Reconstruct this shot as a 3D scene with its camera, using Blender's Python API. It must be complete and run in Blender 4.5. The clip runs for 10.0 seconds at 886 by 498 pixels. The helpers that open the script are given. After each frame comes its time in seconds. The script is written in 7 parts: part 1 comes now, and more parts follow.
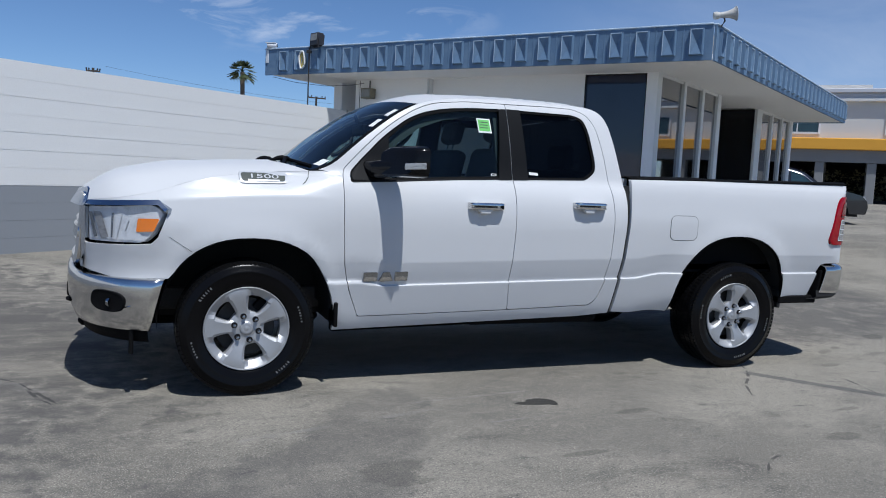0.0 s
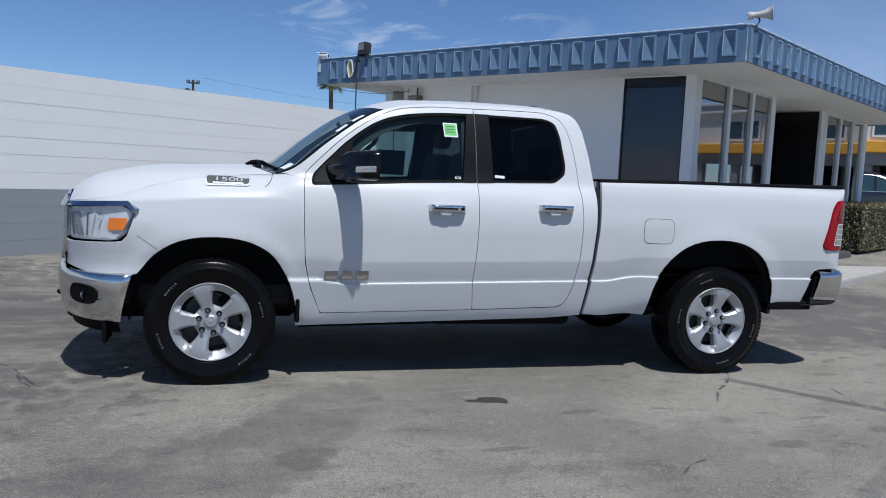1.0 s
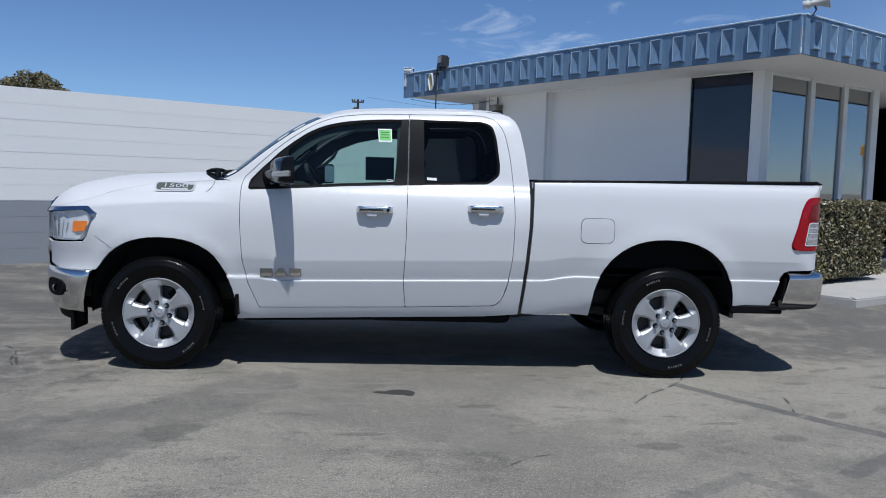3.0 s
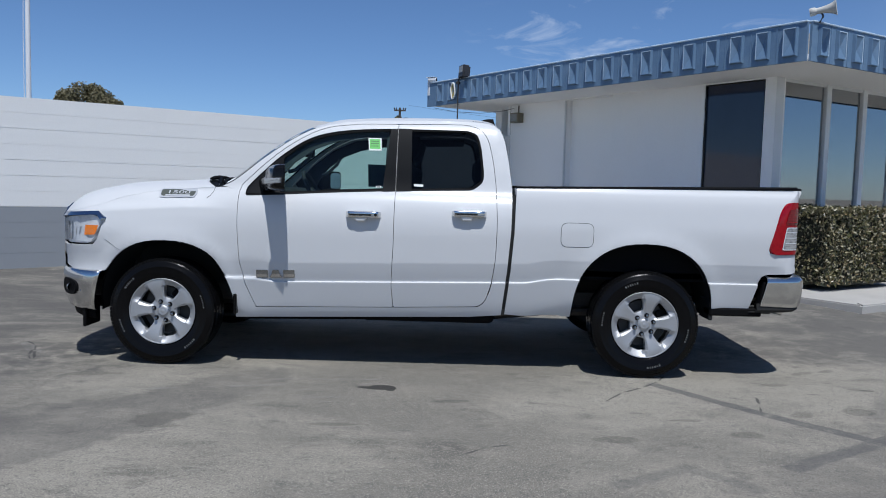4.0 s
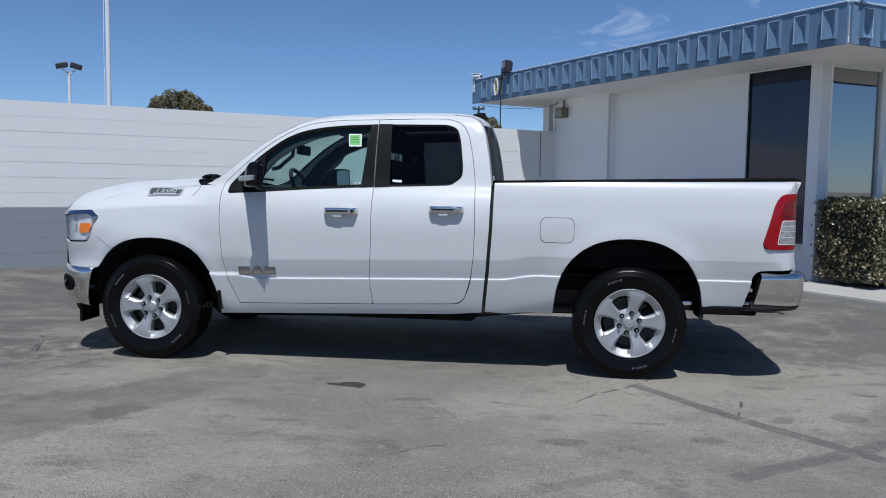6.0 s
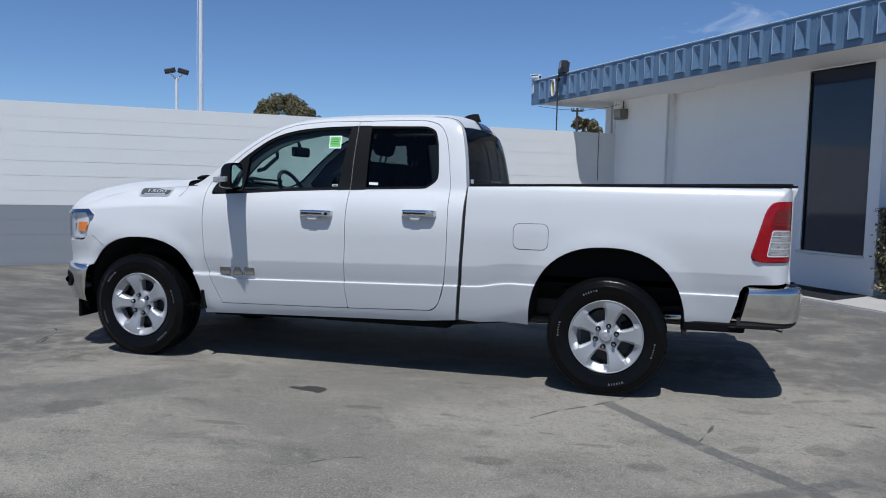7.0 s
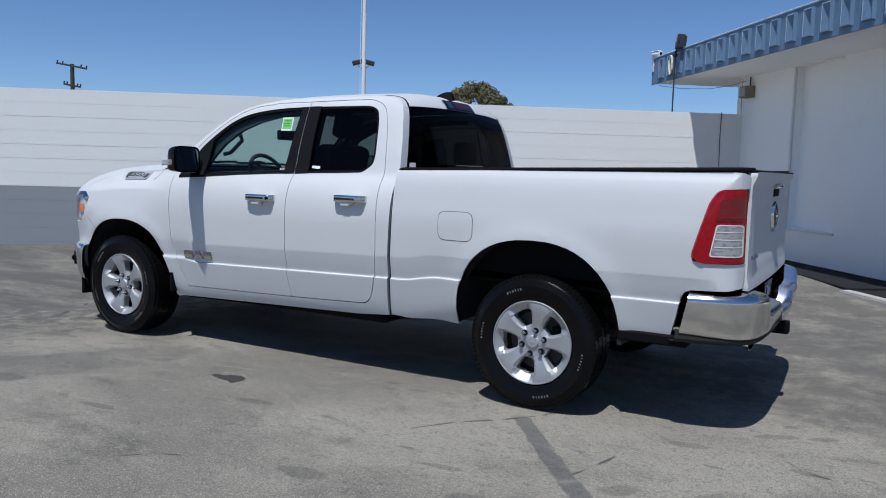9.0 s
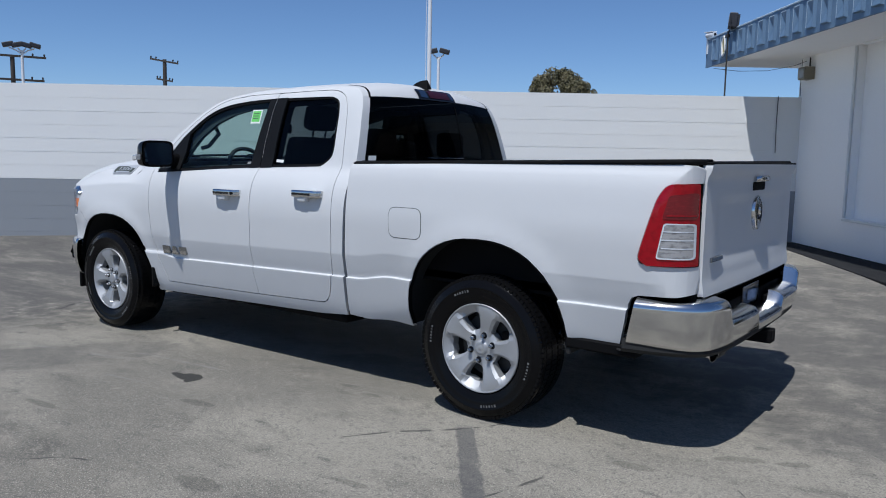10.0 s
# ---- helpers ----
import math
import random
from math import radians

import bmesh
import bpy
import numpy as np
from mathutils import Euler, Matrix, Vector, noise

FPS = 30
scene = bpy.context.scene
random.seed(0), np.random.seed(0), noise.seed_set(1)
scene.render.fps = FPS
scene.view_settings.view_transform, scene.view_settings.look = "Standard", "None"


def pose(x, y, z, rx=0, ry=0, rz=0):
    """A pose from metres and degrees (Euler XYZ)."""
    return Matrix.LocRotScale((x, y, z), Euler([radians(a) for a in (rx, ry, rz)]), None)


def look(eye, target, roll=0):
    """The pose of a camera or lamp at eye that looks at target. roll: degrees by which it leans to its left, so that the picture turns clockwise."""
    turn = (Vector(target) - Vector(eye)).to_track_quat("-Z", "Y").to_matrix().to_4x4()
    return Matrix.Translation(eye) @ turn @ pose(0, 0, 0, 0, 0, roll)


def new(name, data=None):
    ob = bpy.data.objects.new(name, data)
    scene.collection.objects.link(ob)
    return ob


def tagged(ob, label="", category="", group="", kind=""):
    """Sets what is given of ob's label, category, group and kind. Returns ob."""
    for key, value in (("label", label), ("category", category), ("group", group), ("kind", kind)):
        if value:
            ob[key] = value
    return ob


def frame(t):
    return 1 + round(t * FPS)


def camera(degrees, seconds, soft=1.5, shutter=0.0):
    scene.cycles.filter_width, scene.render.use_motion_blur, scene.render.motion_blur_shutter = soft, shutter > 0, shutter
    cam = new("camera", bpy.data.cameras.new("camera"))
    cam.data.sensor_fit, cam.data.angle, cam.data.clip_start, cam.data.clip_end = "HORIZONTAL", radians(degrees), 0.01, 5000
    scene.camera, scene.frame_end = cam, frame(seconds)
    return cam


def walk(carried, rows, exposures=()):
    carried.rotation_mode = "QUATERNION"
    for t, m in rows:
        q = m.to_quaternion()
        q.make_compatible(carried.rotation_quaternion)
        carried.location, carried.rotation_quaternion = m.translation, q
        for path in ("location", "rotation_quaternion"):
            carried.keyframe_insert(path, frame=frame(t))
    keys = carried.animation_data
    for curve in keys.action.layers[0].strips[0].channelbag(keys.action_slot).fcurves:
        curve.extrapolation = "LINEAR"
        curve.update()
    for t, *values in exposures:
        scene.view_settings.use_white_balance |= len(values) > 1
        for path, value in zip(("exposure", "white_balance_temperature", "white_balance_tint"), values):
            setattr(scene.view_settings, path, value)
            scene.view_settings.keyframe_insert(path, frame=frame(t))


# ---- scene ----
cam = camera(59.4, 10.0, soft=1.0)
PATH = [
    (0, (-0.539, -5.463, 1.343), (0.199, -3.614, 1.153), 2.8),
    (0.5, (-0.165, -5.623, 1.356), (0.462, -3.733, 1.17), 2.8),
    (1, (0.204, -5.862, 1.358), (0.719, -3.939, 1.174), 2.7),
    (1.5, (0.591, -5.989, 1.34), (0.995, -4.039, 1.154), 2.4),
    (2, (0.993, -6.169, 1.332), (1.282, -4.199, 1.15), 2.0),
    (2.5, (1.39, -6.319, 1.341), (1.569, -4.335, 1.164), 1.6),
    (3, (1.773, -6.318, 1.354), (1.858, -4.327, 1.184), 1.6),
    (3.2, (1.9, -6.396, 1.349), (1.956, -4.403, 1.182), 1.6),
    (4.3, (2.227, -6.597, 1.358), (2.177, -4.604, 1.206), 1.5),
    (4.5, (2.238, -6.606, 1.354), (2.177, -4.613, 1.202), 1.5),
    (5, (2.317, -6.589, 1.348), (2.217, -4.598, 1.192), 1.2),
    (5.5, (2.59, -6.478, 1.355), (2.43, -4.491, 1.194), 0.9),
    (6, (2.958, -6.444, 1.344), (2.709, -4.466, 1.183), 0.8),
    (6.2, (3.128, -6.436, 1.361), (2.834, -4.465, 1.2), 0.9),
    (7.3, (4.068, -5.997, 1.376), (3.483, -4.091, 1.215), 1.5),
    (7.5, (4.229, -5.932, 1.395), (3.595, -4.043, 1.233), 1.6),
    (8, (4.596, -5.63, 1.393), (3.833, -3.789, 1.221), 1.7),
    (8.5, (4.964, -5.35, 1.4), (4.087, -3.563, 1.213), 1.7),
    (9, (5.286, -5.048, 1.388), (4.306, -3.317, 1.183), 1.5),
    (9.5, (5.528, -4.722, 1.407), (4.452, -3.051, 1.183), 1.3),
    (10, (5.802, -4.396, 1.432), (4.638, -2.788, 1.193), 1.0),
]
walk(cam, [(t, look(eye, target, roll)) for t, eye, target, roll in PATH], exposures=[(0.0, 0.0, 5750, 9), (10.0, 0.0, 5750, 9)])

# ---------------------------------------------------------------- light
SUN_WAY = Vector((-0.06, 0.465, -1.0)).normalized()   # the way the sunlight travels
world = bpy.data.worlds.new("sky")
scene.world = world
world.use_nodes = True
wn = world.node_tree.nodes
sky = wn.new("ShaderNodeTexSky")
sky.sky_type = "NISHITA"
sky.sun_disc = False
sky.sun_elevation = math.asin(-SUN_WAY.z)
sky.sun_rotation = math.atan2(-SUN_WAY.x, -SUN_WAY.y)
sky.altitude = 0
sky.air_density, sky.dust_density, sky.ozone_density = 0.7, 0.2, 5.5
world.node_tree.links.new(sky.outputs[0], wn["Background"].inputs[0])
wn["Background"].inputs[1].default_value = 0.094
sun = new("sun", bpy.data.lights.new("sun", "SUN"))
sun.data.energy, sun.data.angle, sun.data.color = 4.35, radians(0.55), (1.0, 0.945, 0.86)
sun.matrix_world = look((0, 0, 30), Vector((0, 0, 30)) + SUN_WAY)
scene.view_settings.exposure = 0.0


# ---------------------------------------------------------------- helpers
def thing(name, label, category, group="", kind=""):
    return tagged(new(name), label, category, group, kind)


def mesh_of(name, bm):
    me = bpy.data.meshes.new(name)
    bm.normal_update()
    bm.to_mesh(me)
    bm.free()
    return me


def part(name, bm, material, parent=None, label=""):
    me = bm if isinstance(bm, bpy.types.Mesh) else mesh_of(name, bm)
    if material and not me.materials:
        me.materials.append(material)
    ob = new(name, me)
    ob.parent = parent
    if label:
        ob["label"] = label
    return ob


def structure(name, bm, material, label="", category=""):
    return tagged(part(name, bm, material), label, category, kind="structure")


def smooth(bm, angle=35):
    lim = radians(angle)
    for f in bm.faces:
        f.smooth = True
    for e in bm.edges:
        e.smooth = len(e.link_faces) == 2 and e.calc_face_angle(0) < lim
    return bm


def add_box(bm, x0, x1, y0, y1, z0, z1, m=None, bevel=0.0, seg=1):
    c = [(x, y, z) for x in (x0, x1) for y in (y0, y1) for z in (z0, z1)]
    v = [bm.verts.new((m @ Vector(p)) if m else p) for p in c]
    fs = [bm.faces.new([v[i] for i in q]) for q in ((0, 1, 3, 2), (4, 6, 7, 5), (0, 4, 5, 1), (2, 3, 7, 6), (0, 2, 6, 4), (1, 5, 7, 3))]
    bmesh.ops.recalc_face_normals(bm, faces=fs)
    if bevel:
        es = list({e for f in fs for e in f.edges})
        bmesh.ops.bevel(bm, geom=es, offset=bevel, segments=seg, affect="EDGES", profile=0.5)
    return bm


def box(x0, x1, y0, y1, z0, z1, m=None, bevel=0.0, seg=1):
    return add_box(bmesh.new(), x0, x1, y0, y1, z0, z1, m, bevel, seg)


def lathe(bm, profile, n=48, axis="y", close=False):
    """Turns (radius, along) pairs about the axis."""
    rings = []
    for k in range(n):
        a = 2 * math.pi * k / n
        c, s = math.cos(a), math.sin(a)
        ring = []
        for r, h in profile:
            p = {"y": (r * c, h, r * s), "z": (r * c, r * s, h), "x": (h, r * c, r * s)}[axis]
            ring.append(bm.verts.new(p))
        rings.append(ring)
    m = len(profile)
    fs = []
    for k in range(n):
        a, b = rings[k], rings[(k + 1) % n]
        for i in range(m if close else m - 1):
            j = (i + 1) % m
            fs.append(bm.faces.new((a[i], a[j], b[j], b[i])))
    bmesh.ops.recalc_face_normals(bm, faces=fs)
    return bm


def tube(bm, pts, r, n=8, caps=True):
    """A round bar along points; r may be one radius or one for each point."""
    pts = [Vector(p) for p in pts]
    rs = r if isinstance(r, (list, tuple)) else [r] * len(pts)
    rings = []
    for i, p in enumerate(pts):
        d = (pts[min(i + 1, len(pts) - 1)] - pts[max(i - 1, 0)]).normalized()
        u = d.orthogonal() if abs(d.z) > 0.9 else d.cross(Vector((0, 0, 1)))
        u.normalize()
        w = d.cross(u)
        rings.append([bm.verts.new(p + rs[i] * (math.cos(2 * math.pi * k / n) * u + math.sin(2 * math.pi * k / n) * w)) for k in range(n)])
    fs = []
    for a, b in zip(rings, rings[1:]):
        for k in range(n):
            fs.append(bm.faces.new((a[k], a[(k + 1) % n], b[(k + 1) % n], b[k])))
    if caps:
        fs.append(bm.faces.new(rings[0][::-1]))
        fs.append(bm.faces.new(rings[-1]))
    bmesh.ops.recalc_face_normals(bm, faces=fs)
    return bm


def rounded(pts, r, n=5):
    """Rounds the corners of an outline; r: one radius or one for each corner."""
    out = []
    k = len(pts)
    for i in range(k):
        p, a, b = Vector(pts[i]), Vector(pts[i - 1]), Vector(pts[(i + 1) % k])
        rad = r[i] if isinstance(r, (list, tuple)) else r
        da, db = a - p, b - p
        q = min(rad, 0.45 * da.length, 0.45 * db.length)
        if q < 1e-4:
            out.append(tuple(p))
            continue
        s, e = p + da.normalized() * q, p + db.normalized() * q
        for j in range(n + 1):
            f = j / n
            out.append(tuple((1 - f) ** 2 * s + 2 * f * (1 - f) * p + f * f * e))
    return out


def sheet(outline, fn, holes=(), cut_u=(), cut_v=(), depth=None, angle=20):
    """A panel: an outline in (u, v), perhaps with holes, cut by lines and laid on fn(u, v); its rims are drawn back by depth."""
    bm = bmesh.new()
    edges = []
    for loop in (outline, *holes):
        vs = [bm.verts.new((u, 0, v)) for u, v in loop]
        edges += [bm.edges.new((a, b)) for a, b in zip(vs, vs[1:] + vs[:1])]
    bmesh.ops.triangle_fill(bm, edges=edges, use_beauty=True, use_dissolve=False)
    us, vs = [p[0] for p in outline], [p[1] for p in outline]
    for axis, cuts, lo, hi in ((0, cut_u, min(us), max(us)), (2, cut_v, min(vs), max(vs))):
        for c in cuts:
            if lo + 1e-4 < c < hi - 1e-4:
                co, no = [0, 0, 0], [0, 0, 0]
                co[axis], no[axis] = c, 1
                bmesh.ops.bisect_plane(bm, geom=bm.verts[:] + bm.edges[:] + bm.faces[:], dist=1e-5, plane_co=co, plane_no=no)
    bmesh.ops.remove_doubles(bm, verts=bm.verts[:], dist=1e-5)
    rim = [e for e in bm.edges if len(e.link_faces) == 1]
    for v in bm.verts:
        v.co = fn(v.co.x, v.co.z)
    smooth(bm, angle)
    if depth:
        res = bmesh.ops.extrude_edge_only(bm, edges=rim)
        for v in [g for g in res["geom"] if isinstance(g, bmesh.types.BMVert)]:
            v.co += Vector(depth)
        for e in rim:
            e.smooth = False
    bmesh.ops.recalc_face_normals(bm, faces=bm.faces[:])
    return bm


def strip(rows, close_v=False):
    """A smooth skin through rows of points."""
    bm = bmesh.new()
    g = [[bm.verts.new(p) for p in row] for row in rows]
    for a, b in zip(g, g[1:]):
        n = len(a)
        for i in range(n if close_v else n - 1):
            f = bm.faces.new((a[i], a[(i + 1) % n], b[(i + 1) % n], b[i]))
            f.smooth = True
    bmesh.ops.recalc_face_normals(bm, faces=bm.faces[:])
    return bm


def solid(bm, t):
    """Gives a skin thickness t against its normals."""
    bm.normal_update()
    bmesh.ops.solidify(bm, geom=bm.faces[:], thickness=t)
    return bm


def steps(a, b, n):
    return [a + (b - a) * i / n for i in range(n + 1)]


def lerp_table(table, x):
    return float(np.interp(x, [p[0] for p in table], [p[1] for p in table]))


def ease(a, b, x):
    f = min(1.0, max(0.0, (x - a) / (b - a)))
    return f * f * (3 - 2 * f)


# ---------------------------------------------------------------- materials
def material(name, colour, rough=0.5, metal=0.0, grain=0.0, grain_scale=60.0, stain=0.0, stain_scale=1.5, bump=0.0, bump_scale=200.0,
             coat=0.0, second=None, random=0.0, spec=0.5, stretch=(1, 1, 1)):
    """A procedural surface: base colour with fine grain, wider stains and relief."""
    m = bpy.data.materials.new(name)
    m.use_nodes = True
    nt = m.node_tree
    n, l = nt.nodes, nt.links
    b = n["Principled BSDF"]
    b.inputs["Roughness"].default_value = rough
    b.inputs["Metallic"].default_value = metal
    b.inputs["Specular IOR Level"].default_value = spec
    if coat:
        b.inputs["Coat Weight"].default_value = coat
        b.inputs["Coat Roughness"].default_value = 0.03
    tc = n.new("ShaderNodeTexCoord")
    mp = n.new("ShaderNodeMapping")
    mp.inputs["Scale"].default_value = stretch
    l.new(tc.outputs["Object"], mp.inputs[0])

    def noise_of(scale, detail=4.0, rough_=0.6):
        t = n.new("ShaderNodeTexNoise")
        t.inputs["Scale"].default_value, t.inputs["Detail"].default_value, t.inputs["Roughness"].default_value = scale, detail, rough_
        l.new(mp.outputs[0], t.inputs["Vector"])
        return t.outputs["Fac"]

    out = n.new("ShaderNodeRGB").outputs[0]
    out.default_value = (*colour, 1)

    def mixed(a, colour_, fac, lo, hi, amount):
        mr = n.new("ShaderNodeMapRange")
        mr.inputs["From Min"].default_value, mr.inputs["From Max"].default_value = lo, hi
        mr.inputs["To Max"].default_value = amount
        l.new(fac, mr.inputs["Value"])
        mx = n.new("ShaderNodeMix")
        mx.data_type = "RGBA"
        l.new(mr.outputs[0], mx.inputs["Factor"])
        l.new(a, mx.inputs["A"])
        mx.inputs["B"].default_value = (*colour_, 1)
        return mx.outputs["Result"]

    dark = second or tuple(c * 0.45 for c in colour)
    if stain:
        out = mixed(out, dark, noise_of(stain_scale, 6.0, 0.62), 0.48, 0.78, stain)
    if grain:
        out = mixed(out, tuple(c * 0.5 for c in colour), noise_of(grain_scale, 3.0, 0.7), 0.45, 0.75, grain)
        out = mixed(out, tuple(min(1, c * 1.5 + 0.02) for c in colour), noise_of(grain_scale * 1.31, 2.0), 0.56, 0.8, grain)
    if random:
        oi = n.new("ShaderNodeObjectInfo")
        mr = n.new("ShaderNodeMapRange")
        mr.inputs["To Min"].default_value, mr.inputs["To Max"].default_value = 1 - random, 1 + random
        l.new(oi.outputs["Random"], mr.inputs["Value"])
        hs = n.new("ShaderNodeHueSaturation")
        l.new(mr.outputs[0], hs.inputs["Value"])
        l.new(out, hs.inputs["Color"])
        out = hs.outputs[0]
    l.new(out, b.inputs["Base Color"])
    if bump:
        bp = n.new("ShaderNodeBump")
        bp.inputs["Strength"].default_value = bump
        bp.inputs["Distance"].default_value = 0.01
        l.new(noise_of(bump_scale, 3.0), bp.inputs["Height"])
        l.new(bp.outputs[0], b.inputs["Normal"])
    return m


def glass(name, tint, rough=0.0, ior=1.45, sheen=1.0):
    """A thin pane: part mirror, the more so at a slant, and part clear through its tint."""
    m = bpy.data.materials.new(name)
    m.use_nodes = True
    nt = m.node_tree
    n, l = nt.nodes, nt.links
    n.remove(n["Principled BSDF"])
    tr, gl, mx, lw = n.new("ShaderNodeBsdfTransparent"), n.new("ShaderNodeBsdfGlossy"), n.new("ShaderNodeMixShader"), n.new("ShaderNodeLayerWeight")
    tr.inputs[0].default_value = (*tint, 1)
    gl.inputs["Roughness"].default_value = rough
    lw.inputs["Blend"].default_value = 0.5
    f0 = ((ior - 1) / (ior + 1)) ** 2
    pw, ma = n.new("ShaderNodeMath"), n.new("ShaderNodeMath")
    pw.operation, ma.operation = "POWER", "MULTIPLY_ADD"
    pw.inputs[1].default_value = 5.0
    ma.inputs[1].default_value, ma.inputs[2].default_value = (1 - f0) * sheen, f0 * sheen
    l.new(lw.outputs["Facing"], pw.inputs[0])
    l.new(pw.outputs[0], ma.inputs[0])
    l.new(ma.outputs[0], mx.inputs[0])
    l.new(tr.outputs[0], mx.inputs[1])
    l.new(gl.outputs[0], mx.inputs[2])
    l.new(mx.outputs[0], n["Material Output"].inputs[0])
    return m


def leafy(m, colours):
    """Gives each leaf of a mesh one of several colours."""
    n, l = m.node_tree.nodes, m.node_tree.links
    g, r = n.new("ShaderNodeNewGeometry"), n.new("ShaderNodeValToRGB")
    r.color_ramp.interpolation = "CONSTANT"
    while len(r.color_ramp.elements) < len(colours):
        r.color_ramp.elements.new(0.5)
    for k, c in enumerate(colours):
        r.color_ramp.elements[k].position = k / len(colours)
        r.color_ramp.elements[k].color = (*c, 1)
    l.new(g.outputs["Random Per Island"], r.inputs[0])
    l.new(r.outputs[0], n["Principled BSDF"].inputs["Base Color"])
    return m


WHITE_PAINT = material("white_car_paint", (0.575, 0.578, 0.582), 0.6, coat=0.4, stain=0.05, stain_scale=2.0, spec=0.12)
WHITE_PAINT.node_tree.nodes["Principled BSDF"].inputs["Coat Roughness"].default_value = 0.24
CHROME = material("chrome", (0.66, 0.66, 0.66), 0.16, 1.0, stain=0.3, stain_scale=9.0, second=(0.48, 0.47, 0.45))
DARK_CHROME = material("dark_chrome", (0.35, 0.36, 0.38), 0.15, 1.0)
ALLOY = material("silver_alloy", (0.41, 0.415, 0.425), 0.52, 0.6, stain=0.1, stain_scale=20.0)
# brake-dusted alloy, darkened further for the shade inside the wheels
ALLOY_DARK = material("shaded_dusty_alloy", (0.045, 0.044, 0.043), 0.6, 0.4, stain=0.3, stain_scale=25, grain=0.2)
TYRE_LETTER = material("tyre_letter", (0.13, 0.13, 0.13), 0.4, stain=0.5, stain_scale=30)
RUBBER = material("tyre_rubber", (0.0045, 0.0045, 0.005), 0.2, stain=0.35, stain_scale=14.0, second=(0.008, 0.0078, 0.0075), spec=0.12, bump=0.12, bump_scale=90)
BLACK_PLASTIC = material("black_plastic", (0.007, 0.007, 0.0075), 0.6, spec=0.04, grain=0.04, grain_scale=300, bump=0.2, bump_scale=500)
GLOSS_BLACK = material("gloss_black", (0.009, 0.009, 0.010), 0.14, coat=0.2, spec=0.3, stain=0.1, stain_scale=8.0)
LINER = material("wheelhouse_liner", (0.012, 0.012, 0.012), 0.85, grain=0.4, grain_scale=150)
CABIN = material("cabin_trim", (0.030, 0.030, 0.033), 0.75, grain=0.3, grain_scale=120, bump=0.2)
CABIN_LIGHT = material("grey_cabin_trim", (0.46, 0.44, 0.40), 0.7, grain=0.2, grain_scale=120)
CLOTH = material("seat_cloth", (0.045, 0.045, 0.05), 0.9, grain=0.5, grain_scale=200, bump=0.4, bump_scale=300)
STEEL = material("dark_steel", (0.06, 0.058, 0.055), 0.6, 0.5, grain=0.3, stain=0.4, stain_scale=6.0, second=(0.08, 0.05, 0.035))
WINDOW_CARD = material("dark_window_card", (0.035, 0.058, 0.062), 0.6, stain=0.2, stain_scale=9.0)
GLASS_CLEAR = glass("side_glass", (0.63, 0.79, 0.76))
GLASS_DARK = glass("privacy_glass", (0.14, 0.16, 0.175), 0.0, 1.38, 0.7)
GLASS_WIND = glass("windscreen_glass", (0.66, 0.76, 0.73))
GLASS_REAR = glass("rear_screen_glass", (0.05, 0.055, 0.06), 0.0, 1.3, 0.45)
LENS_DEEP = material("deep_red_lens", (0.13, 0.0015, 0.006), 0.10, coat=0.8, stain=0.8, stain_scale=45, second=(0.26, 0.006, 0.012), spec=0.3, stretch=(1, 1, 4))
LENS_RED = material("red_lens", (0.29, 0.0015, 0.008), 0.10, coat=0.3, stain=0.7, stain_scale=32, second=(0.12, 0.001, 0.003), spec=0.2)
LENS_CLEAR = material("clear_ribbed_lens", (0.46, 0.46, 0.47), 0.14, 0.45, coat=0.5, stain=1.0, stain_scale=28, second=(0.06, 0.06, 0.07), stretch=(1, 1, 2.2))
LENS_DARK = material("dark_red_lens", (0.035, 0.001, 0.003), 0.15, coat=0.5, stain=0.3, stain_scale=30, spec=0.2)
LENS_WHITE = material("clear_lens", (0.38, 0.38, 0.385), 0.14, 0.35, coat=1.0, stain=1.0, stain_scale=34.0, second=(0.07, 0.07, 0.08), stretch=(0.6, 0.6, 2.2))
LENS_AMBER = material("amber_lens", (0.85, 0.21, 0.010), 0.2, coat=1.0, grain=0.2, grain_scale=150)
PAPER_GREEN = material("green_paper", (0.16, 0.55, 0.12), 0.6, stain=0.1, stain_scale=30)
PAPER = material("white_paper", (0.75, 0.75, 0.73), 0.6, stain=0.1, stain_scale=30)
INK = material("dark_ink", (0.05, 0.06, 0.05), 0.6, grain=0.1)
STUCCO = material("white_stucco", (0.89, 0.89, 0.885), 0.85, stain=0.22, stain_scale=0.9, second=(0.78, 0.78, 0.77), grain=0.05, grain_scale=40, bump=0.35, bump_scale=70)
BLOCK_WHITE = material("white_painted_block", (0.745, 0.74, 0.72), 0.85, stain=0.18, stain_scale=0.8, second=(0.62, 0.605, 0.575), grain=0.08, grain_scale=50, bump=0.22, bump_scale=90, random=0.006)
BLOCK_GREY = material("grey_painted_block", (0.25, 0.265, 0.285), 0.85, stain=0.2, stain_scale=0.8, grain=0.08, grain_scale=50, bump=0.22, bump_scale=90, random=0.008)
JOINT = material("wall_joint", (0.745, 0.74, 0.72), 0.95, stain=0.6, stain_scale=0.8, second=(0.52, 0.50, 0.47))
JOINT_GREY = material("grey_wall_joint", (0.21, 0.22, 0.235), 0.95, stain=0.3, stain_scale=1.2)
BLUE_PAINT = material("blue_painted_metal", (0.125, 0.205, 0.315), 0.6, stain=0.45, stain_scale=3.0, second=(0.25, 0.34, 0.44), grain=0.12, grain_scale=35, bump=0.2, bump_scale=40)
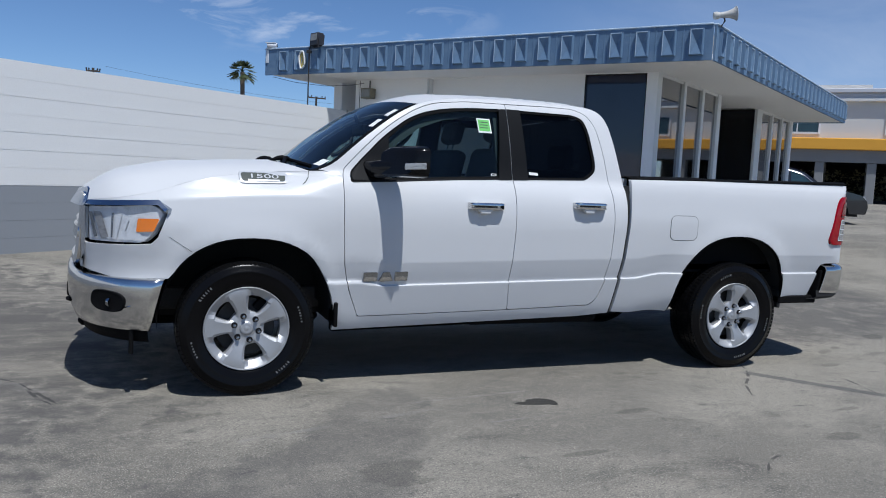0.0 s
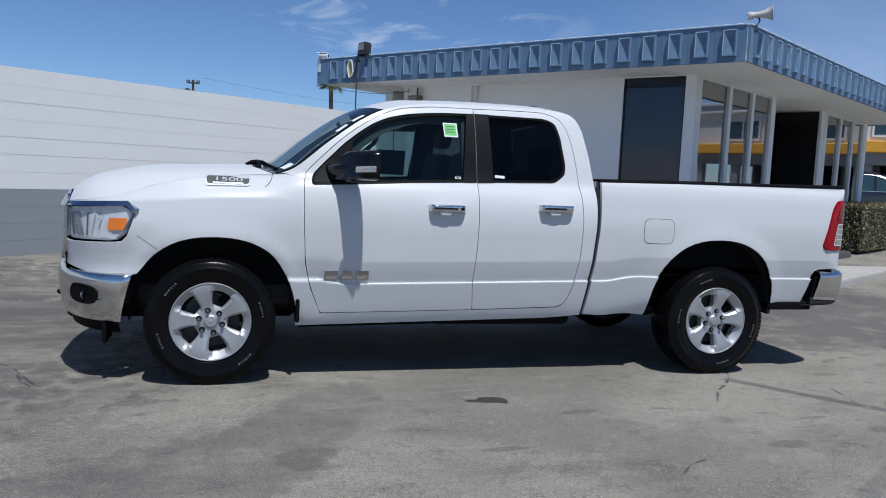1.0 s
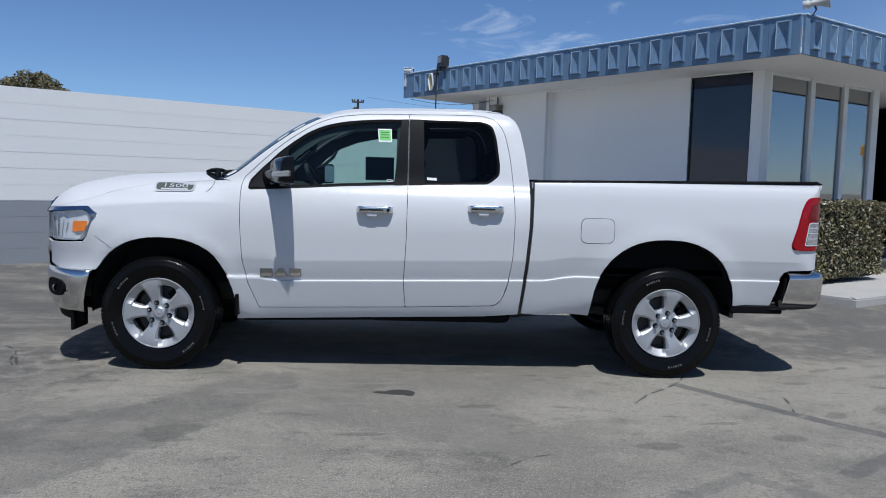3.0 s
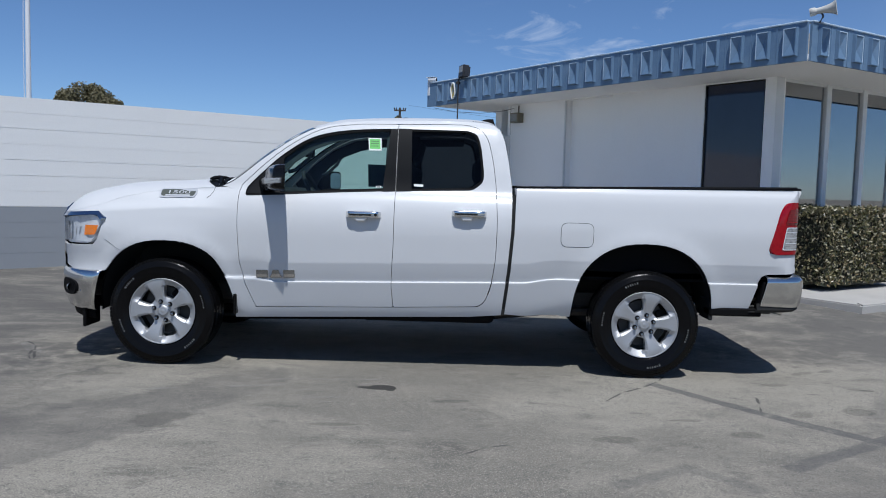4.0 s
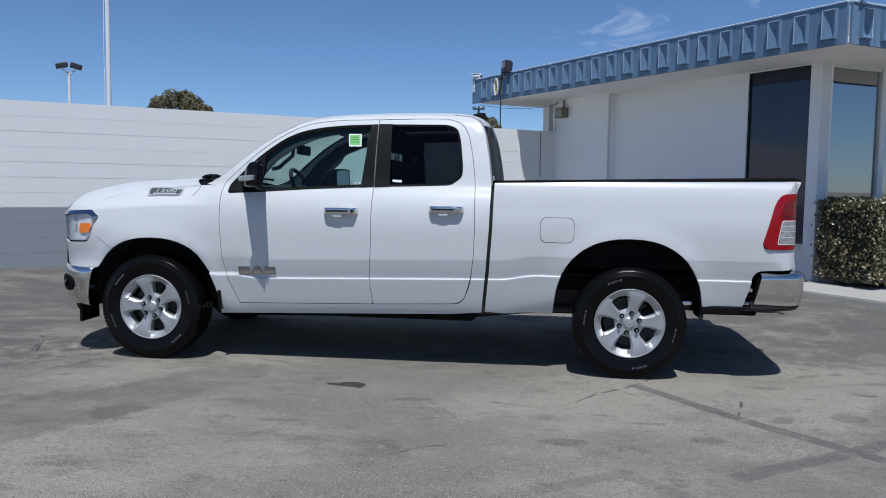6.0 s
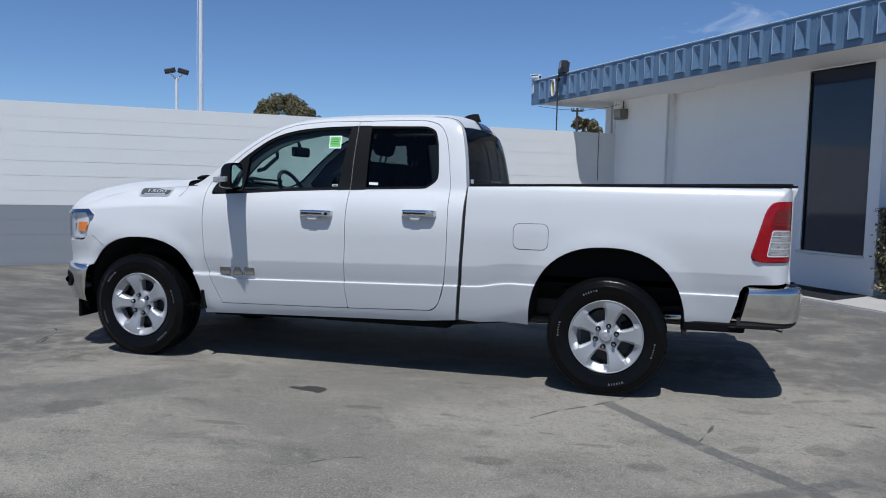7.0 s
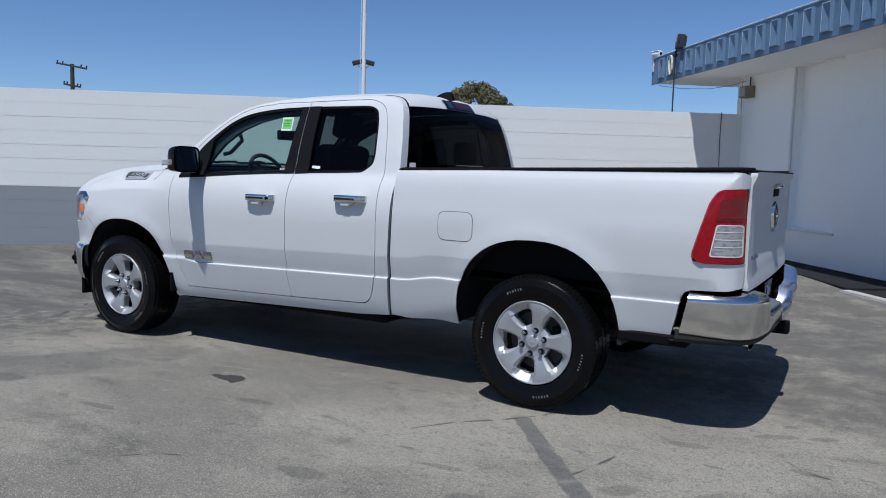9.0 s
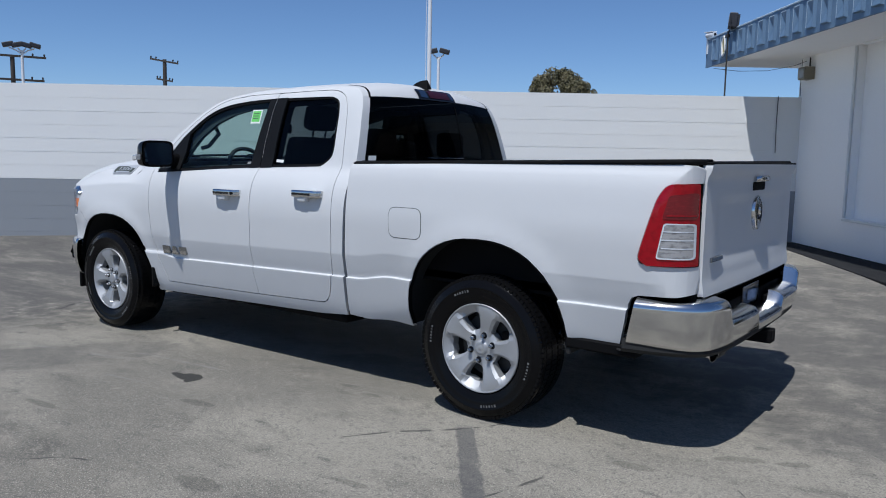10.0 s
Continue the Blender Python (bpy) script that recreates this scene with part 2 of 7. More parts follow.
# the coping's worn paint, and the painted highlights on the panel rims
BLUE_PALE = material("worn_and_lit_blue_metal", (0.46, 0.56, 0.66), 0.55, stain=0.3, stain_scale=5.0, grain=0.1, grain_scale=35)
CONCRETE = material("concrete", (0.42, 0.40, 0.37), 0.9, stain=0.4, stain_scale=1.3, second=(0.27, 0.26, 0.24), grain=0.2, grain_scale=90, bump=0.3, bump_scale=120)
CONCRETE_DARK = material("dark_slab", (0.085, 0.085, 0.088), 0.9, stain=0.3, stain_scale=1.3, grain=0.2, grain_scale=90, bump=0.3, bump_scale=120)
# near-black so that the eaves' shadow on the ground is in the colour
SHADE_ASPHALT = material("shade_dark_asphalt", (0.021, 0.0215, 0.023), 0.9, stain=0.5, stain_scale=2.2, second=(0.034, 0.034, 0.035), spec=0.1, grain=0.3, grain_scale=90, bump=0.4, bump_scale=140)
FRAME_PALE = material("pale_window_frame", (0.70, 0.72, 0.72), 0.55, stain=0.15, stain_scale=3.0)
DARK_PANE = material("dark_tinted_pane", (0.014, 0.020, 0.044), 0.07, stain=0.35, stain_scale=1.6, spec=0.65)
SHOP_GLASS = glass("shop_window_glass", (0.34, 0.37, 0.40), 0.02, 5.2)
SHOP_DARK = glass("dark_shop_glass", (0.05, 0.06, 0.12), 0.03, 1.62)


# ---------------------------------------------------------------- the plan of the building
BA = radians(126.8)                       # way of its long shaded front
BB = radians(32.5)                        # way of its glazed front
P0 = Vector((6.33, 4.09, 0))
WAY_A = Vector((math.cos(BA), math.sin(BA), 0))
OUT_A = Vector((-math.sin(BA), math.cos(BA), 0))        # out of the shaded front
WAY_B = Vector((math.cos(BB), math.sin(BB), 0))
OUT_B = Vector((math.sin(BB), -math.cos(BB), 0))        # out of the glazed front
P1 = P0 - 0.15 * WAY_A


def frame_a(origin=P0):
    """Local x along the shaded front, y out of it."""
    return Matrix.Translation(origin) @ Matrix((WAY_A, OUT_A, (0, 0, 1))).transposed().to_4x4()


def frame_b(origin=P1):
    return Matrix.Translation(origin) @ Matrix((WAY_B, OUT_B, (0, 0, 1))).transposed().to_4x4()


MA, MB = frame_a(), frame_b()


# ---------------------------------------------------------------- ground
def ground_z(x, y):
    w = y + 0.35 * max(0.0, -x) - 1.2
    near = 0.018 + 0.192 * ease(0, 4.2, w)
    d = max((Vector((x, y, 0)) - P0).dot(OUT_A), (Vector((x, y, 0)) - P1).dot(OUT_B))
    near = max(near, 0.135 * ease(4.4, 0.9, d))
    far = 0.021 * max(0.0, math.hypot(max(0.0, x - 12), max(0.0, y - 6)) - 2.0)
    return near + min(far, 0.75)


def make_ground():
    def axis(lo, hi, fine_lo, fine_hi, d):
        a = steps(fine_lo, fine_hi, round((fine_hi - fine_lo) / d))
        left, right, s = [], [], d
        p = fine_lo
        while p > lo:
            s *= 1.35
            p -= s
            left.append(p)
        p, s = fine_hi, d
        while p < hi:
            s *= 1.35
            p += s
            right.append(p)
        return left[::-1] + a + right
    xs, ys = axis(-700, 700, -10, 22, 0.25), axis(-700, 700, -8, 14, 0.25)
    verts = [(x, y, ground_z(x, y)) for y in ys for x in xs]
    k = len(xs)
    faces = [(j * k + i, j * k + i + 1, (j + 1) * k + i + 1, (j + 1) * k + i) for j in range(len(ys) - 1) for i in range(k - 1)]
    me = bpy.data.meshes.new("ground")
    me.from_pydata(verts, [], faces)
    me.polygons.foreach_set("use_smooth", [True] * len(faces))
    return me


def asphalt():
    m = material("worn_asphalt", (0.155, 0.152, 0.148), 0.92)
    nt = m.node_tree
    n, l = nt.nodes, nt.links
    b = n["Principled BSDF"]
    tc = n.new("ShaderNodeTexCoord")

    def math_(op, a, c=None):
        k = n.new("ShaderNodeMath")
        k.operation = op
        for i, v in enumerate((a, c)):
            if v is None:
                continue
            if isinstance(v, (int, float)):
                k.inputs[i].default_value = v
            else:
                l.new(v, k.inputs[i])
        return k.outputs[0]

    def noise_of(scale, detail=5.0, rough=0.6, loc=(0, 0, 0), stretch=(1, 1, 1), rot=0.0):
        mp = n.new("ShaderNodeMapping")
        mp.inputs["Location"].default_value, mp.inputs["Scale"].default_value = loc, stretch
        mp.inputs["Rotation"].default_value = (0, 0, rot)
        l.new(tc.outputs["Object"], mp.inputs[0])
        t = n.new("ShaderNodeTexNoise")
        t.inputs["Scale"].default_value, t.inputs["Detail"].default_value, t.inputs["Roughness"].default_value = scale, detail, rough
        l.new(mp.outputs[0], t.inputs["Vector"])
        return t.outputs["Fac"]

    def ramp(v, lo, hi, to=1.0):
        k = n.new("ShaderNodeMapRange")
        k.interpolation_type = "SMOOTHSTEP"
        k.inputs["From Min"].default_value, k.inputs["From Max"].default_value, k.inputs["To Max"].default_value = lo, hi, to
        l.new(v, k.inputs["Value"])
        return k.outputs[0]

    def mix(a, colour, fac):
        mx = n.new("ShaderNodeMix")
        mx.data_type = "RGBA"
        l.new(fac, mx.inputs["Factor"])
        if isinstance(a, tuple):
            mx.inputs["A"].default_value = (*a, 1)
        else:
            l.new(a, mx.inputs["A"])
        mx.inputs["B"].default_value = (*colour, 1)
        return mx.outputs["Result"]

    wob = noise_of(7.0, 3.0)

    def blot(x, y, rx, ry, turn=0.0, ragged=0.7):
        """A stain of its own shape about (x, y): 1 within, 0 without."""
        mp = n.new("ShaderNodeMapping")
        mp.vector_type = "TEXTURE"
        mp.inputs["Location"].default_value, mp.inputs["Rotation"].default_value = (x, y, 0), (0, 0, radians(turn))
        mp.inputs["Scale"].default_value = (rx, ry, 1000)
        l.new(tc.outputs["Object"], mp.inputs[0])
        ln = n.new("ShaderNodeVectorMath")
        ln.operation = "LENGTH"
        l.new(mp.outputs[0], ln.inputs[0])
        d = math_("ADD", ln.outputs["Value"], math_("MULTIPLY", math_("SUBTRACT", wob, 0.5), ragged))
        return ramp(d, 1.05, 0.8)

    def band(x0, y0, x1, y1, half, ragged=0.05):
        """A worn line from one point to another."""
        dx, dy = x1 - x0, y1 - y0
        ln_ = math.hypot(dx, dy)
        mp = n.new("ShaderNodeMapping")
        mp.vector_type = "TEXTURE"
        mp.inputs["Location"].default_value = ((x0 + x1) / 2, (y0 + y1) / 2, 0)
        mp.inputs["Rotation"].default_value = (0, 0, math.atan2(dy, dx))
        mp.inputs["Scale"].default_value = (1, 1, 1000)
        l.new(tc.outputs["Object"], mp.inputs[0])
        sp = n.new("ShaderNodeSeparateXYZ")
        l.new(mp.outputs[0], sp.inputs[0])
        across = math_("ADD", math_("ABSOLUTE", sp.outputs[1]), math_("MULTIPLY", math_("SUBTRACT", wob, 0.5), ragged))
        along = math_("ABSOLUTE", sp.outputs[0])
        return math_("MULTIPLY", ramp(across, half, half * 0.7), ramp(along, ln_ / 2, ln_ / 2 - 0.06))

    col = (0.273, 0.251, 0.209)
    wide = noise_of(0.35, 9.0, 0.68, (3, 1, 0), (0.8, 1.25, 1), radians(-16))
    col = mix(col, (0.101, 0.094, 0.081), ramp(wide, 0.42, 0.62, 0.66))
    streak = noise_of(0.8, 9.0, 0.70, (0, 0, 0), (0.45, 1.5, 1), radians(-14))
    col = mix(col, (0.288, 0.261, 0.214), ramp(streak, 0.48, 0.68, 0.45))
    col = mix(col, (0.086, 0.080, 0.070), ramp(noise_of(1.5, 7.0, 0.68, (7, 2, 0), (0.75, 1.25, 1), radians(-18)), 0.54, 0.68, 0.7))
    # clots of darker binder and pale worn stone, a hand's width across
    col = mix(col, (0.086, 0.083, 0.076), ramp(noise_of(6.5, 7.0, 0.72, (2, 3, 0), (0.7, 1.3, 1)), 0.55, 0.70, 0.75))
    col = mix(col, (0.343, 0.313, 0.261), ramp(noise_of(9.0, 7.0, 0.75, (8, 1, 0)), 0.56, 0.72, 0.55))
    col = mix(col, (0.101, 0.098, 0.089), ramp(noise_of(38.0, 4.0, 0.7, (1, 8, 0)), 0.52, 0.66, 0.6))
    fine = noise_of(150.0, 2.0, 0.8)
    col = mix(col, (0.465, 0.428, 0.360), ramp(fine, 0.52, 0.68, 0.8))
    col = mix(col, (0.050, 0.050, 0.047), ramp(noise_of(110.0, 3.0, 0.8, (5, 5, 0)), 0.50, 0.68, 0.85))
    col = mix(col, (0.083, 0.078, 0.074), math_("MULTIPLY", blot(-4.9, 0.5, 4.9, 4.3, 0, 0.9), ramp(noise_of(1.3, 9.0, 0.74, (4, 9, 0), (0.5, 1.5, 1), radians(-14)), 0.26, 0.60, 0.88)))
    # broad traffic stains
    wear = None
    for *s, worn in [(0.35, -2.2, 1.5, 0.34, 62, 0.8, 0.62), (-0.5, -2.6, 1.2, 0.3, 40, 0.9, 0.7), (4.2, -2.9, 0.9, 0.4, 30, 0.9, 0.5), (5.6, -1.6, 1.2, 0.5, 35, 0.9, 0.6), (6.0, 1.6, 2.6, 2.0, 25, 0.5, 1.0), (4.6, 4.2, 2.4, 1.6, 40, 0.5, 1.0)]:
        k = math_("MULTIPLY", blot(*s), worn)
        wear = k if wear is None else math_("MAXIMUM", wear, k)
    col = mix(col, (0.086, 0.081, 0.077), math_("MULTIPLY", math_("MULTIPLY", wear, 0.74), ramp(noise_of(2.3, 8.0, 0.72, (3, 6, 0)), 0.28, 0.56)))
    stains = [(1.72, -1.458, 0.100, 0.066, -14, 1.3), (1.63, -1.474, 0.085, 0.034, -4, 1.0), (1.78, -1.50, 0.035, 0.05, 20, 1.1), (2.63, -0.97, 0.055, 0.03, 5, 1.1), (2.70, -1.09, 0.06, 0.026, 8, 1.2), (2.84, -1.03, 0.075, 0.030, 10, 1.1),
              (4.77, -1.72, 0.13, 0.085, 20, 1.0), (4.37, -1.83, 0.10, 0.055, 30, 1.1), (3.87, -2.27, 0.11, 0.06, 10, 1.2), (3.11, -2.42, 0.15, 0.06, 5, 1.3), (4.50, -1.07, 0.11, 0.04, 8, 1.1),
              (3.60, -2.02, 0.10, 0.03, 5, 1.3), (5.10, -0.58, 0.10, 0.03, 30, 1.1), (4.87, -0.68, 0.14, 0.035, 30, 1.2), (5.07, -1.15, 0.10, 0.03, -10, 1.3), (-0.31, -1.32, 0.20, 0.06, 10, 1.2),
              (0.54, -2.30, 0.17, 0.13, 20, 1.2), (1.53, -2.30, 0.15, 0.035, 6, 1.2), (0.59, -2.42, 0.12, 0.04, 5, 1.3), (2.20, -1.75, 0.13, 0.04, 5, 1.2), (5.9, -0.3, 0.2, 0.07, 20, 1.1)]
    spots = None
    for s in stains:
        k = math_("MULTIPLY", blot(*s), 1.0 if s in stains[:3] else 0.34)
        spots = k if spots is None else math_("MAXIMUM", spots, k)
    col = mix(col, (0.030, 0.029, 0.027), math_("MULTIPLY", spots, 0.92))
    # sealed seams, worn to a faint blue-black
    lines = None
    for *s, worn in [(3.58, -1.10, 4.16, -1.88, 0.055, 1.0), (4.13, -1.84, 4.70, -2.47, 0.060, 1.0), (3.85, -2.83, 4.85, -2.14, 0.060, 0.75), (2.93, -3.13, 3.40, -2.81, 0.055, 0.45), (3.34, -2.81, 3.66, -3.14, 0.055, 0.45)]:
        k = math_("MULTIPLY", band(*s), worn)
        lines = k if lines is None else math_("MAXIMUM", lines, k)
    col = mix(col, (0.060, 0.060, 0.066), math_("MULTIPLY", math_("MULTIPLY", lines, 0.62), ramp(noise_of(5.0, 5.0, 0.7, (6, 1, 0)), 0.26, 0.48)))
    pale = None
    for s in [(0.95, -1.32, 1.78, -1.23, 0.016, 0.05), (1.02, -1.78, 1.66, -1.71, 0.014, 0.05), (-0.1, -1.75, 1.1, -1.45, 0.02, 0.08), (-1.30, -0.34, -0.98, -0.78, 0.05, 0.12)]:
        k = band(*s)
        pale = k if pale is None else math_("MAXIMUM", pale, k)
    col = mix(col, (0.30, 0.29, 0.27), math_("MULTIPLY", math_("MULTIPLY", pale, 0.28), ramp(noise_of(3.0, 5.0, 0.7, (1, 4, 0)), 0.40, 0.58)))
    # cracks: thin dark broken lines
    cracks = None
    for way in [((3.18, -1.66), (3.35, -1.41), (3.52, -1.26), (3.68, -1.06), (3.77, -0.88)), ((4.13, -1.80), (4.19, -1.62), (4.24, -1.42)), ((4.95, -1.02), (5.05, -1.14), (5.20, -1.18)),
                ((-1.32, -0.30), (-1.16, -0.46), (-1.06, -0.66), (-0.91, -0.95)), ((-1.10, -0.62), (-1.02, -0.82), (-0.93, -0.96)), ((2.25, -2.75), (2.38, -2.62), (2.52, -2.56))]:
        for p, q in zip(way, way[1:]):
            k = band(p[0], p[1], q[0], q[1], 0.0085, 0.034)
            cracks = k if cracks is None else math_("MAXIMUM", cracks, k)
    col = mix(col, (0.032, 0.032, 0.032), math_("MULTIPLY", cracks, 0.75))
    l.new(col, b.inputs["Base Color"])
    bp = n.new("ShaderNodeBump")
    bp.inputs["Strength"].default_value, bp.inputs["Distance"].default_value = 0.55, 0.006
    l.new(math_("ADD", fine, noise_of(22.0, 4.0)), bp.inputs["Height"])
    l.new(bp.outputs[0], b.inputs["Normal"])
    b.inputs["Specular IOR Level"].default_value = 0.3
    return m


structure("ground", make_ground(), asphalt(), "grey worn asphalt with oil spots, cracks and faded lines", "ground")


# ---------------------------------------------------------------- pavement along the building
def slab(bm, pts, z0, z1, bevel=0.015):
    lo = [bm.verts.new((p[0], p[1], z0)) for p in pts]
    hi = [bm.verts.new((p[0], p[1], z1)) for p in pts]
    fs = [bm.faces.new(hi), bm.faces.new(lo[::-1])]
    k = len(pts)
    for i in range(k):
        fs.append(bm.faces.new((lo[i], lo[(i + 1) % k], hi[(i + 1) % k], hi[i])))
    bmesh.ops.recalc_face_normals(bm, faces=fs)
    if bevel:
        bmesh.ops.bevel(bm, geom=[e for e in fs[0].edges], offset=bevel, segments=2, affect="EDGES")
    return bm


def at_a(s, out, z=0.0):
    return MA @ Vector((s, out, z))


def at_b(v, out, z=0.0):
    return MB @ Vector((v, out, z))


def line_cross(p, d, q, e):
    k = ((q.x - p.x) * e.y - (q.y - p.y) * e.x) / (d.x * e.y - d.y * e.x)
    return p + k * d


def corner_of(out_a, out_b):
    return line_cross(at_a(0, out_a), WAY_A, at_b(0, out_b), WAY_B)


KZ = 0.205
k_out, k_in = corner_of(1.02, 1.86), corner_of(0.87, 1.71)
k_turn = at_a(-0.35, 0.865)
kerb = thing("kerb", "pale worn concrete kerb along the pavement", "kerb", kind="structure")
part("kerb_length", slab(bmesh.new(), [at_a(1.0, 1.02), at_a(1.0, 0.87), k_in, k_out][::-1], -0.1, KZ), CONCRETE, kerb)
part("kerb_length", slab(bmesh.new(), [k_out, k_in, at_b(15, 1.71), at_b(15, 1.86)][::-1], -0.1, KZ), CONCRETE, kerb)
structure("pavement", slab(bmesh.new(), [k_in, k_turn, corner_of(0.0, 0.0), at_b(15, 0.0), at_b(15, 1.705)][::-1], -0.1, KZ - 0.004, 0), CONCRETE, "pale concrete pavement before the glazed front", "pavement")
# the eaves' shadow laid as dark surface: slab top, then a thin strip
structure("pavement_strip", slab(bmesh.new(), [at_a(1.0, 0.865), at_a(1.0, 0.0), corner_of(0.0, 0.0), k_turn - 0.004 * WAY_B][::-1], -0.1, KZ - 0.008, 0), SHADE_ASPHALT, "raised slab along the shaded front, coloured dark for the eaves' shadow", "pavement")
structure("asphalt_strip", slab(bmesh.new(), [at_a(5.13, 0.46), at_a(5.13, 0.0), at_a(1.002, 0.0), at_a(1.002, 0.90)][::-1], 0.0, 0.217, 0.006), SHADE_ASPHALT, "thin dark strip standing in for the eaves' shadow along the shaded front", "pavement")
structure("entrance_step", slab(bmesh.new(), [at_b(3.1, 0.75), at_b(3.1, -1.9), at_b(5.45, -1.9), at_b(5.45, 0.75)][::-1], 0.2, KZ + 0.12), CONCRETE_DARK, "dark low step before the entrance", "step")


# ---------------------------------------------------------------- building
Z_BASE, Z_SOFFIT = 0.1, 2.965
END_A, T = 5.13, 0.22


def wall_with_holes(name, m, x0, x1, z0, z1, holes, thick, mat, label):
    """A wall on local x and z, its face at local y 0, thick inwards; holes: (x0, x1, z0, z1)."""
    xs = sorted({x0, x1, *[h[0] for h in holes], *[h[1] for h in holes]})
    zs = sorted({z0, z1, *[h[2] for h in holes], *[h[3] for h in holes]})
    bm = bmesh.new()

    def hole(a, c):
        return any(h[0] - 1e-6 <= a < h[1] - 1e-6 and h[2] - 1e-6 <= c < h[3] - 1e-6 for h in holes)

    def face(*p):
        bm.faces.new([bm.verts.new(m @ Vector(q)) for q in p])
    for i, (a, b) in enumerate(zip(xs, xs[1:])):
        for j, (c, d) in enumerate(zip(zs, zs[1:])):
            if hole(a, c):
                continue
            face((a, 0, c), (b, 0, c), (b, 0, d), (a, 0, d))
            face((a, -thick, c), (b, -thick, c), (b, -thick, d), (a, -thick, d))
            if i == 0 or hole(xs[i - 1], c):
                face((a, 0, c), (a, 0, d), (a, -thick, d), (a, -thick, c))
            if i == len(xs) - 2 or hole(xs[i + 1], c):
                face((b, 0, c), (b, 0, d), (b, -thick, d), (b, -thick, c))
            if j == 0 or hole(a, zs[j - 1]):
                face((a, 0, c), (b, 0, c), (b, -thick, c), (a, -thick, c))
            if j == len(zs) - 2 or hole(a, zs[j + 1]):
                face((a, 0, d), (b, 0, d), (b, -thick, d), (a, -thick, d))
    bmesh.ops.remove_doubles(bm, verts=bm.verts[:], dist=1e-4)
    bmesh.ops.recalc_face_normals(bm, faces=bm.faces[:])
    return structure(name, bm, mat, label, "wall")


# shaded front: a big dark window and a blocked-up one
wall_with_holes("wall_west", MA, 0.0, END_A, Z_BASE, Z_SOFFIT + 0.2, [(0.012, 0.965, 0.645, 2.95), (2.71, 3.75, 0.69, 2.95)], T, STUCCO, "white stucco wall in the shade of the eaves")
blocked = thing("blocked_window", "blocked-up window, painted white, with a thin sill", "window", kind="structure")
part("infill", box(2.71, 3.75, -0.18, -0.11, 0.69, 2.95, MA), STUCCO, blocked)
part("sill", box(2.66, 3.80, -0.05, 0.035, 0.655, 0.688, MA, 0.006), FRAME_PALE, blocked)
part("pipe", tube(bmesh.new(), [MA @ Vector((3.77, 0.02, z)) for z in (0.7, 1.5, 2.4, 2.94)], 0.018), FRAME_PALE, blocked)
win = thing("window_1", "large dark tinted window with a thin frame", "window", kind="structure")
part("pane", box(0.03, 0.945, -0.055, -0.04, 0.66, 2.935, MA), DARK_PANE, win)
for a in ((0.012, 0.032, 0.645, 2.95), (0.943, 0.965, 0.645, 2.95)):
    part("window_frame", box(a[0], a[1], -0.08, -0.02, a[2], a[3], MA), GLOSS_BLACK, win)
for a in ((0.032, 0.943, 0.645, 0.665), (0.032, 0.943, 2.93, 2.95)):
    part("window_frame", box(a[0], a[1], -0.08, -0.02, a[2], a[3], MA), GLOSS_BLACK, win)
part("window_sill", box(0.0, 1.0, -0.02, 0.05, 0.625, 0.658, MA, 0.006), FRAME_PALE, win)

# glazed front
wall_with_holes("plinth_south", MB, 0.0, 3.1, Z_BASE, 0.66, [], 0.3, STUCCO, "low white plinth under the shop windows")
wall_with_holes("plinth_south_far", MB, 5.5, 8.5, Z_BASE, 0.66, [], 0.3, STUCCO, "low white plinth under the far shop windows")
structure("corner_pillar", box(-0.0, 0.17, -0.12, 0.0, 0.66, Z_SOFFIT, MB), FRAME_PALE, "pale corner pillar", "pillar")
structure("corner_pillar_face", box(-0.15, 0.0, -0.22, 0.0, Z_BASE, Z_SOFFIT, MA), STUCCO, "white corner of the shaded front", "wall")


def shop_window(v0, v1, name):
    w = thing(name, "tall shop window with a pale frame", "window", kind="structure")
    part("pane", box(v0 + 0.02, v1 - 0.02, -0.055, -0.045, 0.69, Z_SOFFIT - 0.03, MB), SHOP_GLASS, w)
    part("window_frame", box(v0, v1, -0.075, -0.02, 0.66, 0.70, MB), FRAME_PALE, w)
    part("window_frame", box(v0, v1, -0.075, -0.02, Z_SOFFIT - 0.04, Z_SOFFIT, MB), FRAME_PALE, w)


def fin(v, name="mullion"):
    structure(name, box(v - 0.055, v + 0.055, -0.10, 0.0, 0.66, Z_SOFFIT, MB, 0.006), FRAME_PALE, "pale upright fin between shop windows", "mullion")


for k, (a, b) in enumerate(((0.17, 1.145), (1.255, 2.04), (2.15, 2.88), (5.88, 6.71), (6.82, 7.585), (7.695, 8.35))):
    shop_window(a, b, "window_%d" % (k + 2))
for v in (1.20, 2.095, 6.765, 7.64):
    fin(v)
structure("entrance_pillar", box(2.88, 3.07, -2.1, 0.0, 0.4, Z_SOFFIT, MB, 0.006), FRAME_PALE, "pale wall end beside the entrance", "wall")
structure("entrance_pillar_far", box(5.5, 5.88, -0.06, 0.0, 0.4, Z_SOFFIT, MB, 0.006), FRAME_PALE, "pale wall end beside the entrance", "wall")
structure("end_pillar", box(8.35, 8.5, -0.3, 0.0, 0.4, Z_SOFFIT, MB, 0.006), FRAME_PALE, "pale end pillar", "pillar")
door = thing("door_1", "dark glazed double door set back in a recess", "door", kind="structure")
